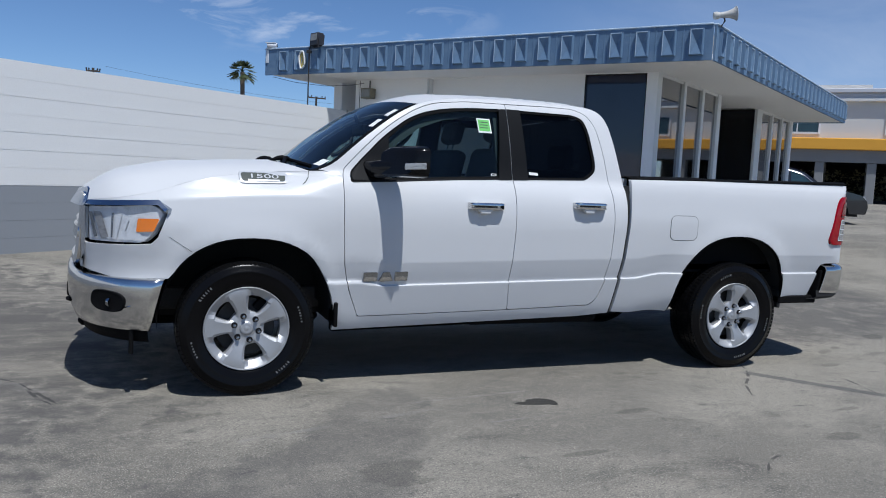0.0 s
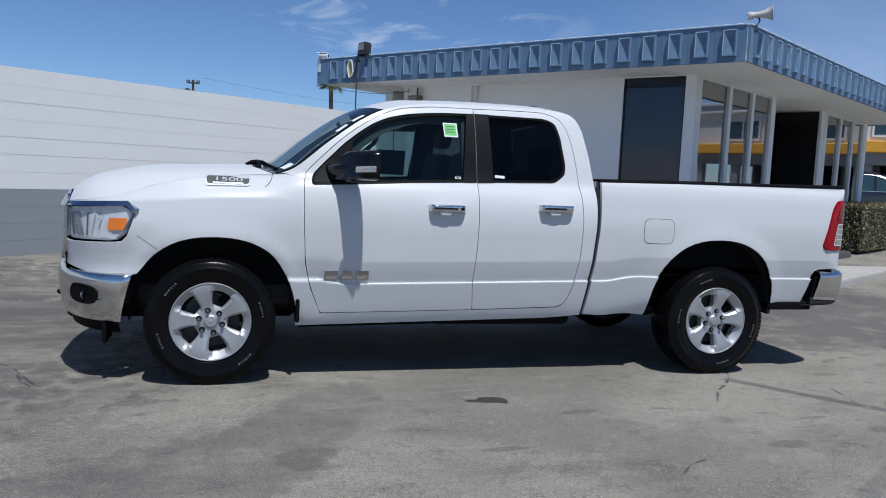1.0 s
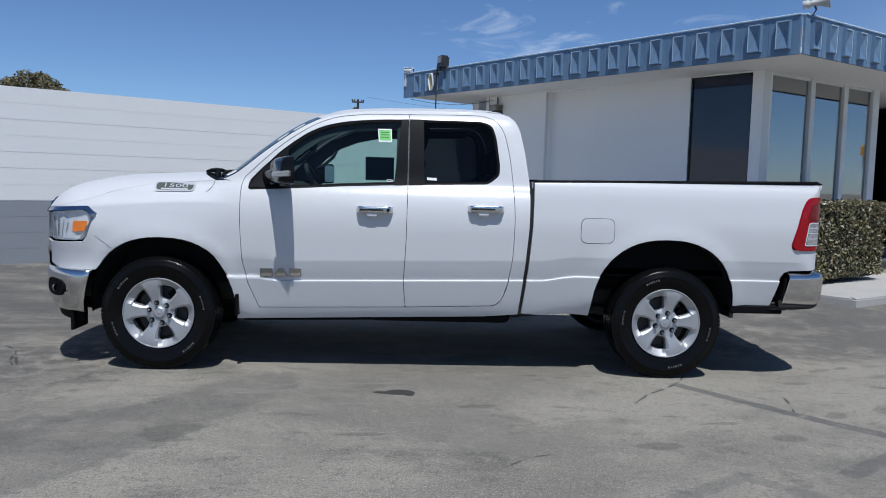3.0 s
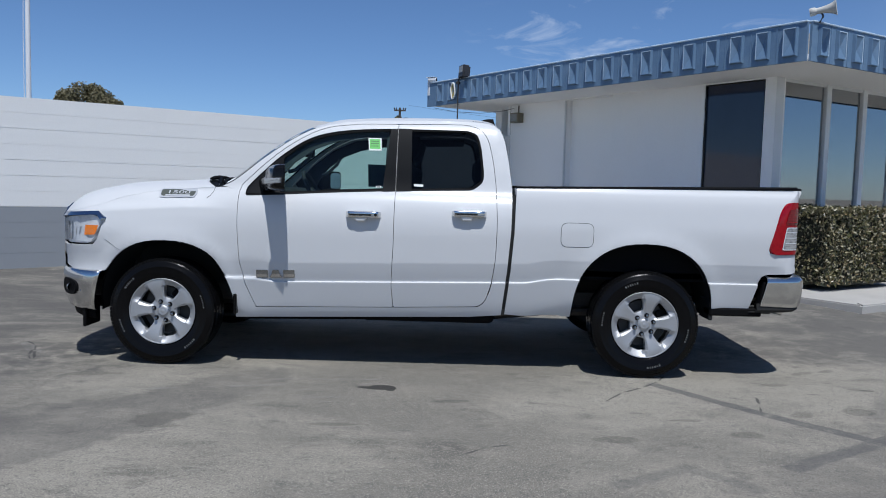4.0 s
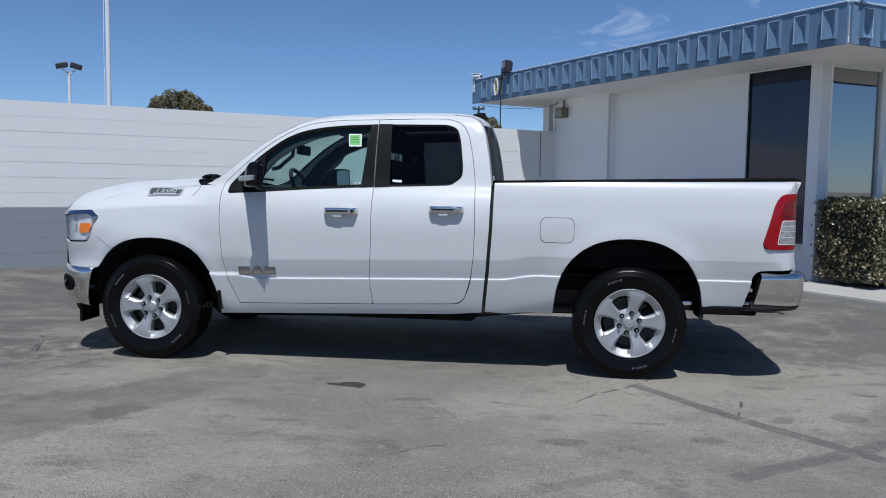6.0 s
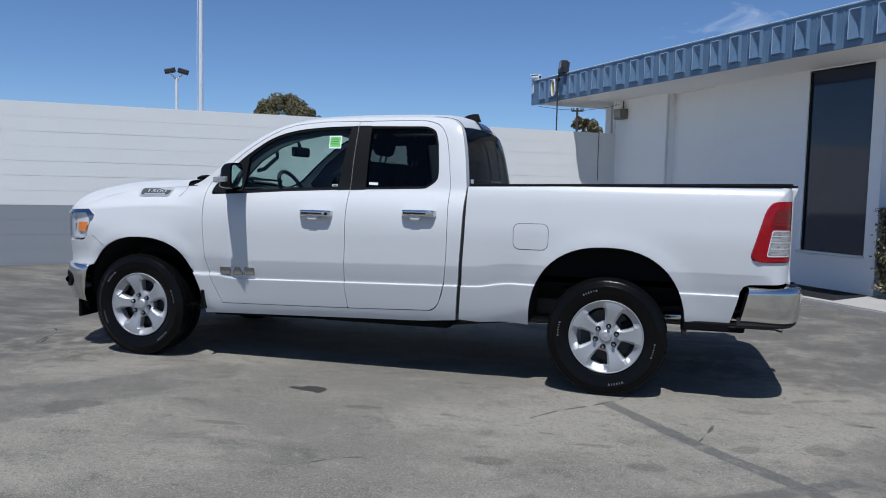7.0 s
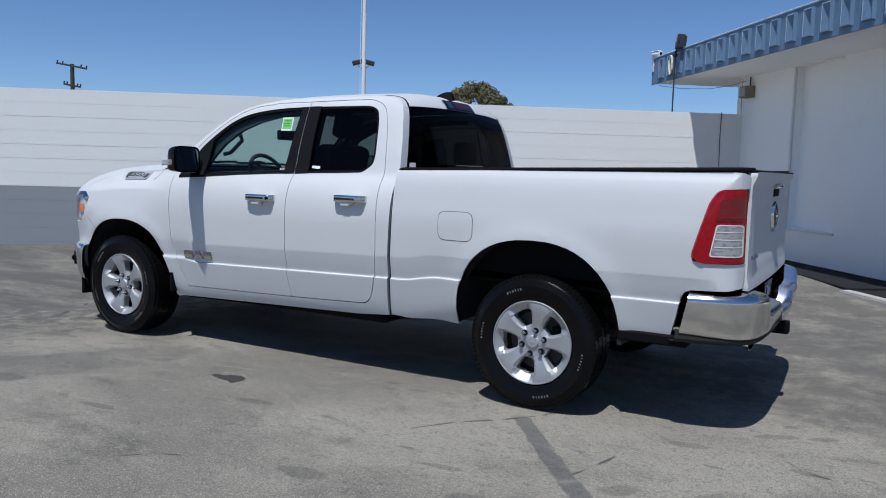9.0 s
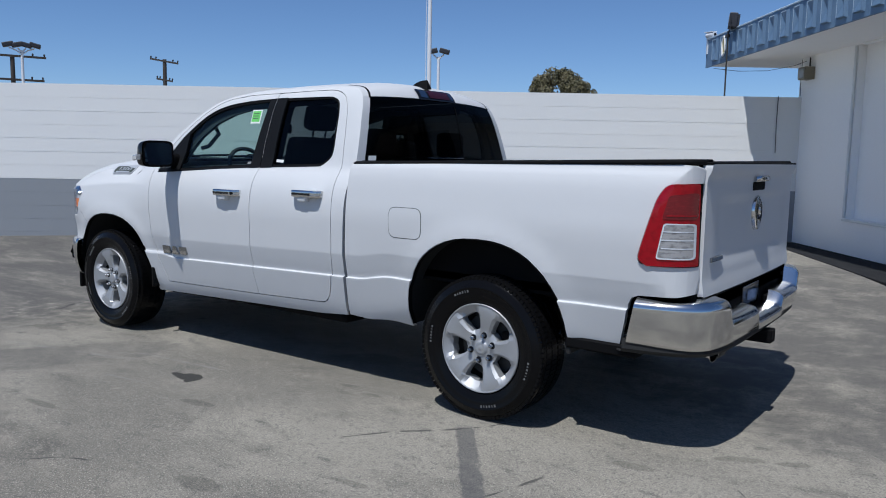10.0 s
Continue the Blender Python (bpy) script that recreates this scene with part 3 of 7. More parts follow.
for a, b in ((3.1, 4.3), (4.3, 5.5)):
    leaf = part("door_leaf", box(a + 0.05, b - 0.05, -1.72, -1.705, 0.46, 2.55, MB), SHOP_DARK, door)
    for c in ((a, a + 0.06, 0.40, 2.62), (b - 0.06, b, 0.40, 2.62)):
        part("stile", box(c[0], c[1], -1.74, -1.69, c[2], c[3], MB), GLOSS_BLACK, leaf)
    part("rail", box(a + 0.06, b - 0.06, -1.74, -1.69, 2.55, 2.62, MB), GLOSS_BLACK, leaf)
    part("rail", box(a + 0.06, b - 0.06, -1.74, -1.69, 0.40, 0.52, MB), GLOSS_BLACK, leaf)
part("side_light", box(5.49, 5.505, -1.70, -0.061, 0.42, Z_SOFFIT - 0.02, MB), SHOP_DARK, door)
part("side_light_stile", box(5.48, 5.52, -1.02, -0.96, 0.42, Z_SOFFIT - 0.02, MB), GLOSS_BLACK, door)
part("transom", box(3.1, 5.5, -1.72, -1.705, 2.62, Z_SOFFIT, MB), SHOP_DARK, door)
# closing walls, floor and a dim inside
structure("wall_inner", box(-0.1, 8.5, -6.3, -6.1, 0.1, Z_SOFFIT, MB), STUCCO, "plain inner wall of the showroom", "wall")
structure("wall_east", box(8.5, 8.7, -6.3, -0.01, 0.1, Z_SOFFIT, MB), STUCCO, "white end wall", "wall")
structure("wall_north", box(END_A, END_A + 0.2, -9.0, 0.0, 0.1, Z_SOFFIT, MA), STUCCO, "white end wall of the building", "wall")
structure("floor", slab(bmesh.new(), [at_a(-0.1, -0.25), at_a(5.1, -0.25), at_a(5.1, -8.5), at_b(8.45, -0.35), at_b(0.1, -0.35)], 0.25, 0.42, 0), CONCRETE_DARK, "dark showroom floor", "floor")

# roof slab with its overhang, and the soffit
ra = [corner_of(0.98, 1.03), at_b(8.75, 1.03), at_b(8.75, -8.0), at_a(6.56, -9.0), at_a(6.56, 0.98)]
structure("ceiling", slab(bmesh.new(), ra, Z_SOFFIT, Z_SOFFIT + 0.06, 0), STUCCO, "white plastered soffit under the flat roof", "soffit")
structure("roof", slab(bmesh.new(), ra, Z_SOFFIT + 0.062, 3.26, 0), CONCRETE, "flat roof behind the blue fascia", "roof")

# the blue fascia, with its pressed panels
Z_F0, Z_F1 = 2.945, 3.385


def fascia_run(name, m, x0, x1, y, first, pitch, inset=0.02):
    f = thing(name, "weathered blue metal fascia with pressed diamond panels", "fascia", kind="structure")
    part("board", box(x0, x1, y, y + 0.03, Z_F0, Z_F1, m), BLUE_PAINT, f)
    part("coping", box(x0, x1, y - 0.06, y + 0.045, Z_F1, Z_F1 + 0.022, m, 0.006), BLUE_PALE, f, "worn pale coping with flaking paint")
    # one pressed panel: a shallow rimmed tray, its face folded to a point below
    w, z0, z1, d, r = 0.180, Z_F0 + 0.062, Z_F1 - 0.038, 0.042, 0.020
    pm = bmesh.new()

    def ring(inset, y):
        return [pm.verts.new(p) for p in ((-w / 2 + inset, y, z0 + inset), (w / 2 - inset, y, z0 + inset), (w / 2 - inset, y, z1 - inset), (-w / 2 + inset, y, z1 - inset))]
    rings = [ring(0.0, 0.0), ring(0.009, d), ring(r, d), ring(r + 0.002, d - 0.005)]
    deep = pm.verts.new((0.0, 0.003, z0 + 0.45 * (z1 - z0)))
    for k in range(4):
        for a, b in ((0, 1), (1, 2), (2, 3), (3, 0)):
            fold = pm.faces.new((rings[k][a], rings[k][b], rings[k + 1][b], rings[k + 1][a])) if k < 3 else pm.faces.new((rings[3][a], rings[3][b], deep))
            # highlight painted in: the rim's top and one side take the paler blue
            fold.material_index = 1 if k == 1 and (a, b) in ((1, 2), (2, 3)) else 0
    bmesh.ops.recalc_face_normals(pm, faces=pm.faces[:])
    me = mesh_of("panel", pm)
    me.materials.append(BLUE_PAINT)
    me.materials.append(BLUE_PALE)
    x = first
    while x < x1 - 0.12:
        ob = new("panel", me)
        ob.parent = f
        ob.matrix_local = m @ Matrix.Translation((x, y + 0.03, 0))
        rb = new("seam", SEAM)
        rb.parent = f
        rb.matrix_local = m @ Matrix.Translation((x + pitch / 2, y + 0.03, 0))
        x += pitch
    return f


SEAM = mesh_of("seam", box(-0.008, 0.008, 0, 0.004, Z_F0 + 0.004, Z_F1 - 0.004))
SEAM.materials.append(BLUE_PAINT)
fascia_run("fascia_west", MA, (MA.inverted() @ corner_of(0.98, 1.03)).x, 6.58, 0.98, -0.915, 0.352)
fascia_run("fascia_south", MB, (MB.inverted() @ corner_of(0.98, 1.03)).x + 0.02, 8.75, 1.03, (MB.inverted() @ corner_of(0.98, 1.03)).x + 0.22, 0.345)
structure("fascia_east", box(8.75, 8.79, -6.0, 1.06, Z_F0, Z_F1, MB), BLUE_PAINT, "blue metal fascia end", "fascia")


# ---------------------------------------------------------------- block wall
WALL_S, WALL_TOP, COURSE = 5.24, 2.385, 0.2


def block_wall():
    """The wall is laid on the building's own grid: x out of the shaded front, its face towards the yard."""
    m = Matrix.Translation(at_a(WALL_S, 0)) @ Matrix((OUT_A, -WAY_A, (0, 0, 1))).transposed().to_4x4()
    wall = thing("wall_block", "long white painted block wall with a grey band at its foot", "wall", kind="structure")
    part("core", box(-2.0, 26.0, -0.2, -0.006, -0.2, WALL_TOP - 0.012, m), JOINT, wall)
    part("core", box(-2.0, 26.0, -0.005, -0.0045, -0.2, 0.96 - 0.002, m), JOINT_GREY, wall)
    lengths = {}
    for course in range(12):
        z1 = WALL_TOP - course * COURSE
        z0 = z1 - COURSE
        grey = z1 < 1.0
        gap = 0.0022 if course not in (1, 3, 4, 6) else 0.005
        x = -2.0 + (0.2 if course % 2 else 0.0)
        while x < 25.6:
            key = (grey, gap)
            if key not in lengths:
                me = mesh_of("block", box(0, 0.4, -0.05, 0.0, gap, COURSE, None, 0))
                me.materials.append(BLOCK_GREY if grey else BLOCK_WHITE)
                lengths[key] = me
            if x < 15:
                ob = new("block", lengths[key])
                ob.parent = wall
                ob.matrix_local = m @ Matrix.Translation((x, random.uniform(-0.0003, 0.0003), z0))
            x += 0.4
    rest = bmesh.new()
    add_box(rest, 15.0, 26.0, -0.05, 0.0, 0.955, WALL_TOP, m)
    part("plain_length", rest, BLOCK_WHITE, wall)
    rest = bmesh.new()
    add_box(rest, 15.0, 26.0, -0.05, 0.0, -0.2, 0.955, m)
    part("plain_length", rest, BLOCK_GREY, wall)
    return wall


# ---------------------------------------------------------------- pickup truck
# x runs to the rear from the front axle, y across, z up; the left side faces the walk
AXLES, HUB_Z, TYRE_R = (0.064, 3.584), 0.411, 0.388
ARCHES = ((0.085, 0.40, 0.500, 0.535), (3.567, 0.455, 0.510, 0.545))
CAB_W = ((0.38, 0.8620), (0.43, 0.8920), (0.5, 0.9180), (0.6, 0.9435), (0.64, 0.9530), (0.66, 0.9578), (0.67, 0.9602), (0.6755, 0.9608), (0.6775, 0.9600), (0.681, 0.9470), (0.6825, 0.9462), (0.69, 0.9485), (0.72, 0.9578), (0.76, 0.9685), (0.8, 0.9778), (0.818, 0.9818), (0.825, 0.9826), (0.92, 0.988), (1.05, 0.993),
         (1.15, 0.984), (1.23, 0.962), (1.29, 0.930), (1.325, 0.902), (1.36, 0.884), (1.50, 0.846), (1.62, 0.806), (1.72, 0.768), (1.80, 0.730), (1.86, 0.69))
BED_W = ((0.38, 0.8650), (0.43, 0.8950), (0.5, 0.9210), (0.6, 0.9465), (0.64, 0.9560), (0.66, 0.9608), (0.67, 0.9632), (0.6755, 0.9638), (0.6775, 0.9630), (0.681, 0.9500), (0.6825, 0.9492), (0.69, 0.9515), (0.72, 0.9608), (0.76, 0.9715), (0.8, 0.9808), (0.818, 0.9848), (0.825, 0.9856), (0.92, 0.992), (1.08, 0.998),
         (1.20, 0.988), (1.30, 0.974), (1.36, 0.955), (1.385, 0.938), (1.42, 0.925))
FEND_W = ((0.38, 0.92), (0.60, 0.965), (0.72, 0.966), (0.85, 0.985), (0.98, 0.996), (1.08, 0.9855), (1.15, 0.9710), (1.166, 0.9673), (1.172, 0.9645), (1.19, 0.9525), (1.22, 0.929), (1.27, 0.888), (1.31, 0.84))
SHOULDER = ((-0.45, -0.045), (-0.37, -0.035), (-0.17, -0.018), (0.07, 0.0), (0.31, 0.010), (0.60, 0.006))
NOSE = ((-0.85, 0.56), (-0.815, 0.635), (-0.772, 0.725), (-0.72, 0.795), (-0.66, 0.868), (-0.565, 0.932), (-0.44, 0.973), (-0.30, 0.992), (-0.10, 1.0))
TAIL = ((4.40, 1.0), (4.53, 0.995), (4.595, 0.982), (4.642, 0.955), (4.672, 0.915), (4.691, 0.86), (4.700, 0.81))


def tail_x(x):
    """Draws the rear corner in behind the tailgate's face."""
    return x if x < 4.5 else 4.5 + (x - 4.5) * 0.83


def spline(table, x):
    """A smooth curve through a table."""
    xs = [p[0] for p in table]
    if x <= xs[0]:
        return table[0][1]
    if x >= xs[-1]:
        return table[-1][1]
    i = max(k for k in range(len(xs) - 1) if xs[k] <= x)

    def slope(k):
        a, b = max(k - 1, 0), min(k + 1, len(xs) - 1)
        return (table[b][1] - table[a][1]) / (xs[b] - xs[a])
    h = xs[i + 1] - xs[i]
    f = (x - xs[i]) / h
    a, b, p, q = table[i][1], table[i + 1][1], slope(i) * h, slope(i + 1) * h
    return (2 * f ** 3 - 3 * f * f + 1) * a + (f ** 3 - 2 * f * f + f) * p + (-2 * f ** 3 + 3 * f * f) * b + (f ** 3 - f * f) * q


ROOF_LINE = ((0.44, 1.329), (0.50, 1.349), (0.57, 1.387), (0.753, 1.541), (0.935, 1.678), (1.066, 1.756), (1.165, 1.797), (1.38, 1.840), (1.65, 1.857), (1.95, 1.863), (2.20, 1.863), (2.36, 1.857), (2.45, 1.842), (2.505, 1.803), (2.541, 1.72),
             (2.573, 1.56), (2.60, 1.36))


def cab_end(z):
    """Where the cab ends and the bed begins: the gap leans back."""
    f = min(1.0, max(0.0, (z - 0.43) / 0.87))
    return 2.550 + 0.056 * f + 0.010 * math.sin(math.pi * f)


def crease_down(x, z):
    """The bed's crease climbs before the rear arch: heights counted from the doors' crease."""
    e = ease(2.6, 2.95, x)
    return z - 0.045 * e * (1 if z < 0.85 else max(0.0, 1 - (z - 0.85) / 0.2))


def crease_up(x, v):
    e = ease(2.6, 2.95, x)
    if v < 0.85 - 0.045 * e:
        return v + 0.045 * e
    return v if v > 1.05 else (v + 0.23625 * e) / (1 + 0.225 * e)


def half_width(x, z):
    """Half the body's width at a place along it and a height."""
    if x < 0.9 and 0.40 < z < 0.95:
        # the doors' crease climbs towards the front arch
        z -= 0.032 * ease(0.90, 0.72, x) * ease(0.40, 0.60, z) * ease(0.95, 0.80, z)
    zf = z - spline(SHOULDER, x) * ease(0.98, 1.10, z) * ease(1.30, 1.20, z) if x < 0.62 else z
    if x < 0.45:
        w = spline(FEND_W, zf) if x < 0.25 else spline(FEND_W, zf) + (spline(CAB_W, z) - spline(FEND_W, zf)) * ease(0.25, 0.62, x)
    elif x < cab_end(z):
        f = ease(0.25, 0.62, x)
        w = spline(CAB_W, z)
        if f < 1:
            w = spline(FEND_W, zf) * (1 - f) + w * f
        if z > 1.36:
            top = spline(ROOF_LINE, x)
            lean = (spline(ROOF_LINE, min(x + 0.01, 2.6)) - spline(ROOF_LINE, x - 0.01)) / 0.02
            w -= 0.008 * ease(1.36, 1.52, z) * max(0.0, 1 - max(0.0, top - z) / math.sqrt(1 + lean * lean) / 0.06) ** 2
    else:
        w = spline(BED_W, crease_down(x, z))
    for cx, cz, a, h in ARCHES:
        if z > cz - 0.1 and abs(x - cx) < 0.9:
            r = (abs((x - cx) / a) ** 2.35 + (max(0.0, z - cz) / h) ** 2.35) ** (1 / 2.35)
            w += 0.016 * math.exp(-((r - 1.0) / 0.13) ** 2) * ease(cz - 0.06, cz + 0.12, z)
    if x < 0:
        w *= spline(NOSE, x)
    if x > 4.4:
        w = min(w, 0.985 * spline(TAIL, x) + 0.02 * ease(4.62, 4.4, x))
    return w


def rake(x, z):
    """The doors' lower lines fall towards the front."""
    return (0.0225 * (x - 1.74) - 0.010) * ease(0.40, 0.58, x) * ease(2.75, 2.60, x) * ease(1.14, 0.80, z)


def on_side(side, out=0.0):
    return lambda x, z: Vector((x, side * (half_width(x, z) + out), z + rake(x, z)))


def arch_curve(k, grow=0.0, n=26):
    cx, cz, a, h = ARCHES[k]
    pts = []
    for i in range(n + 1):
        t = math.pi * (1 - i / n)
        c, s = math.cos(t), math.sin(t)
        e = 2 / 2.35
        pts.append((cx + (a + grow) * math.copysign(abs(c) ** e, c), cz + (h + grow) * abs(s) ** e))
    return pts


SIDE_V = (0.42, 0.46, 0.52, 0.58, 0.63, 0.655, 0.668, 0.674, 0.6765, 0.6785, 0.681, 0.6825, 0.69, 0.70, 0.712, 0.720, 0.735, 0.75, 0.77, 0.80, 0.81, 0.818, 0.823, 0.83, 0.87, 0.92, 0.97, 1.02, 1.07, 1.10, 1.12, 1.13, 1.14, 1.15, 1.158, 1.165, 1.172, 1.18, 1.19, 1.21, 1.23, 1.26, 1.29, 1.31, 1.33, 1.345, 1.36, 1.375, 1.39, 1.40)
TOP_V = (1.42, 1.46, 1.50, 1.54, 1.58, 1.62, 1.66, 1.70, 1.74, 1.77, 1.79, 1.81, 1.825, 1.84, 1.85)

FRONT_WINDOW = [(0.655, 1.271), (0.656, 1.333), (0.735, 1.420), (0.790, 1.474), (0.849, 1.535), (0.940, 1.610), (1.048, 1.686), (1.150, 1.732), (1.255, 1.758), (1.339, 1.772), (1.508, 1.788), (1.738, 1.796), (1.738, 1.332), (1.289, 1.309), (0.876, 1.282)]
REAR_WINDOW = [(1.759, 1.796), (2.265, 1.795), (2.338, 1.768), (2.368, 1.68), (2.393, 1.475), (2.387, 1.408), (2.310, 1.350), (1.759, 1.332)]
FRONT_DOOR = [(0.735, 0.490), (0.665, 0.66), (0.628, 0.82), (0.613, 1.05), (0.611, 1.27), (0.614, 1.312), (0.624, 1.350), (0.644, 1.372), (0.740, 1.470), (0.845, 1.568), (0.945, 1.647), (1.044, 1.712), (1.145, 1.765), (1.250, 1.799), (1.46, 1.824), (1.7465, 1.829), (1.7465, 1.335), (1.7435, 0.95), (1.7295, 0.66), (1.7465, 0.490)]
REAR_DOOR = [(1.7505, 0.490), (1.7335, 0.66), (1.7475, 0.95), (1.7505, 1.335), (1.7505, 1.828), (2.05, 1.836), (2.27, 1.836), (2.372, 1.800), (2.424, 1.715), (2.458, 1.56), (2.482, 1.37), (2.492, 1.10), (2.486, 0.85), (2.464, 0.68), (2.425, 0.545), (2.375, 0.498)]
FW_R = [0.02, 0.03, 0.02] + [0.08] * 8 + [0.003, 0.003, 0.08, 0.08]
RW_R = [0.003, 0.05, 0.04, 0.1, 0.05, 0.03, 0.03, 0.003]


def wheelhouse(cx, side):
    """The dark liner behind an arch."""
    k = 0 if cx < 1 else 1
    rows = []
    for p in arch_curve(k, 0.004):
        y0 = half_width(*p) - 0.018
        rows.append([Vector((p[0], side * y, p[1])) for y in (y0, 0.8, 0.6, 0.45)])
    bm = strip(rows)
    inner = [r[-1] for r in rows]
    bm.faces.new([bm.verts.new(p) for p in inner])
    return bm


def text_mesh(body, size, depth=0.004, name="lettering", bevel=0.0):
    cu = bpy.data.curves.new(name, "FONT")
    cu.body, cu.size, cu.extrude, cu.align_x, cu.align_y, cu.bevel_depth = body, size, depth, "CENTER", "CENTER", bevel
    ob = bpy.data.objects.new(name, cu)
    scene.collection.objects.link(ob)
    me = bpy.data.meshes.new_from_object(ob.evaluated_get(bpy.context.evaluated_depsgraph_get()))
    bpy.data.objects.remove(ob)
    bpy.data.curves.remove(cu)
    return me


def place_flat(ob, x, y, z, side, tilt=0.0):
    """Stands a flat mesh of x, y upright on the truck's side."""
    ob.matrix_local = pose(x, y, z, 90 + tilt, 0, 0 if side < 0 else 180)
    return ob


def wheel_meshes():
    made = {}
    tyre = bmesh.new()
    r = TYRE_R
    prof = [(0.236, -0.105), (0.250, -0.117), (0.262, -0.124), (0.272, -0.126), (0.276, -0.1285), (0.300, -0.134), (0.325, -0.1355), (0.328, -0.1375), (0.333, -0.1372), (0.336, -0.1345), (0.358, -0.128), (0.374, -0.117), (0.383, -0.106), (r, -0.092), (r, 0.092), (0.383, 0.106), (0.358, 0.128), (0.315, 0.1355), (0.252, 0.118), (0.236, 0.105)]
    lathe(tyre, prof, 96, "y")
    smooth(tyre, 40)
    made["tyre"] = mesh_of("tyre", tyre)
    blocks = bmesh.new()
    n = 88
    for k in range(n):
        a = 2 * math.pi * k / n
        for row, (y, wd, da) in enumerate(((-0.106, 0.030, 0.0), (-0.062, 0.040, 0.5), (0.0, 0.046, 0.0), (0.062, 0.040, 0.5), (0.106, 0.030, 0.0))):
            m = Matrix.Rotation(a + da * 2 * math.pi / n, 4, "Y") @ Matrix.Translation((0, y, 0))
            drop = 0.006 if row in (0, 4) else 0.0
            add_box(blocks, -0.0108, 0.0108, -wd / 2, wd / 2, r - 0.012 - drop, r + 0.003 - drop, m)
    made["tread"] = mesh_of("tread", blocks)
    rim = bmesh.new()
    lathe(rim, [(0.250, -0.112), (0.252, -0.119), (0.249, -0.123), (0.244, -0.122), (0.238, -0.108), (0.226, -0.085), (0.218, -0.03), (0.215, 0.06), (0.225, 0.105), (0.25, 0.112)], 80, "y")
    smooth(rim, 40)
    # barrel inside the lip takes the dark alloy: its shade is painted in
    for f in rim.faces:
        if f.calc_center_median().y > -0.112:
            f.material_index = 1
    made["rim"] = mesh_of("rim", rim)
    # one face: a hub plate, five broad flat spokes with bevelled flanks, and a dished ring between their outer ends
    sp = bmesh.new()
    face_r = 0.242
    rings = (0.20, 0.27, 0.34, 0.42, 0.465, 0.55, 0.65, 0.75, 0.795, 0.835, 0.875, 0.92, 0.965, 1.0)
    flat = ((0.20, 0.095), (0.34, 0.0965), (0.42, 0.099), (0.55, 0.107), (0.75, 0.1165), (0.835, 0.119), (0.92, 0.120), (1.0, 0.1185))
    dish = ((0.27, 0.0), (0.34, 0.004), (0.42, 0.016), (0.60, 0.030), (0.835, 0.036), (0.92, 0.019), (1.0, 0.0))
    turns = (-36.0, -30.0, -24.0, -18.0, -13.5, -7.0, 0.0, 7.0, 13.5, 18.0, 24.0, 30.0)
    edge = ((0.40, 22.5), (0.465, 18.8), (0.55, 17.6), (0.70, 17.2), (0.795, 18.0), (0.835, 20.5), (0.92, 19.5), (1.0, 19.0))
    grid = []
    for r_ in rings:
        row = []
        for k in range(5):
            for a in turns:
                e, b = lerp_table(edge, r_), abs(a)
                if b <= 13.5:
                    ang = b * (e - 5.5) / 13.5
                else:
                    ang = e + (36.0 - e) * (b - 18.0) / 18.0
                rr, drop = r_, 0.0
                if b >= 18.0:
                    drop = lerp_table(dish, r_) * (0.45 if b == 18.0 else 1.0)
                    bow = ((b - 24.0) / 12.0) ** 2 if b > 24 else 0.0
                    if 0.40 < r_ < 0.44:
                        rr += 0.012 * (1 - bow)
                    if 0.82 < r_ < 0.85:
                        rr -= 0.012 * (1 - bow)
                th = radians(72 * k + math.copysign(ang, a))
                row.append(sp.verts.new((rr * face_r * math.sin(th), -(lerp_table(flat, r_) - drop), rr * face_r * math.cos(th))))
        grid.append(row)
    n = len(turns)
    for i in range(len(rings) - 1):
        for j in range(5 * n):
            a0, a1 = turns[j % n], turns[(j + 1) % n] if (j + 1) % n else 36.0
            if 0.415 < rings[i] < 0.80 and min(abs(a0), abs(a1)) >= 18.0 and a0 * a1 > 0:
                continue
            sp.faces.new((grid[i][j], grid[i][(j + 1) % (5 * n)], grid[i + 1][(j + 1) % (5 * n)], grid[i + 1][j]))
    sp.verts.ensure_lookup_table()
    for v in [v for v in sp.verts if not v.link_faces]:
        sp.verts.remove(v)
    bmesh.ops.recalc_face_normals(sp, faces=sp.faces[:])
    rim_edges = [e for e in sp.edges if len(e.link_faces) == 1]
    res = bmesh.ops.extrude_edge_only(sp, edges=rim_edges)
    for v in [g for g in res["geom"] if isinstance(g, bmesh.types.BMVert)]:
        v.co.y += 0.050
    bmesh.ops.recalc_face_normals(sp, faces=sp.faces[:])
    smooth(sp, 16)
    made["spoke"] = mesh_of("spoke", sp)
    hub = bmesh.new()
    lathe(hub, [(0.0, -0.106), (0.034, -0.106), (0.037, -0.103), (0.042, -0.0985), (0.052, -0.0965), (0.052, -0.03), (0.0, -0.03)], 40, "y")
    smooth(hub, 25)
    made["hub"] = mesh_of("hub", hub)
    cap = bmesh.new()
    lathe(cap, [(0.0, -0.109), (0.010, -0.1095), (0.014, -0.1075), (0.022, -0.1080), (0.029, -0.1085), (0.032, -0.107), (0.033, -0.103)], 32, "y")
    smooth(cap)
    made["cap"] = mesh_of("centre_cap", cap)
    nut = bmesh.new()
    lathe(nut, [(0.0, -0.030), (0.007, -0.029), (0.0105, -0.025), (0.0115, -0.006), (0.0125, 0.0)], 6, "y")
    seatm = bmesh.new()
    lathe(seatm, [(0.0, -0.0015), (0.0175, -0.0015), (0.0185, 0.001)], 16, "y")
    made["nut_seat"] = mesh_of("nut_seat", seatm)
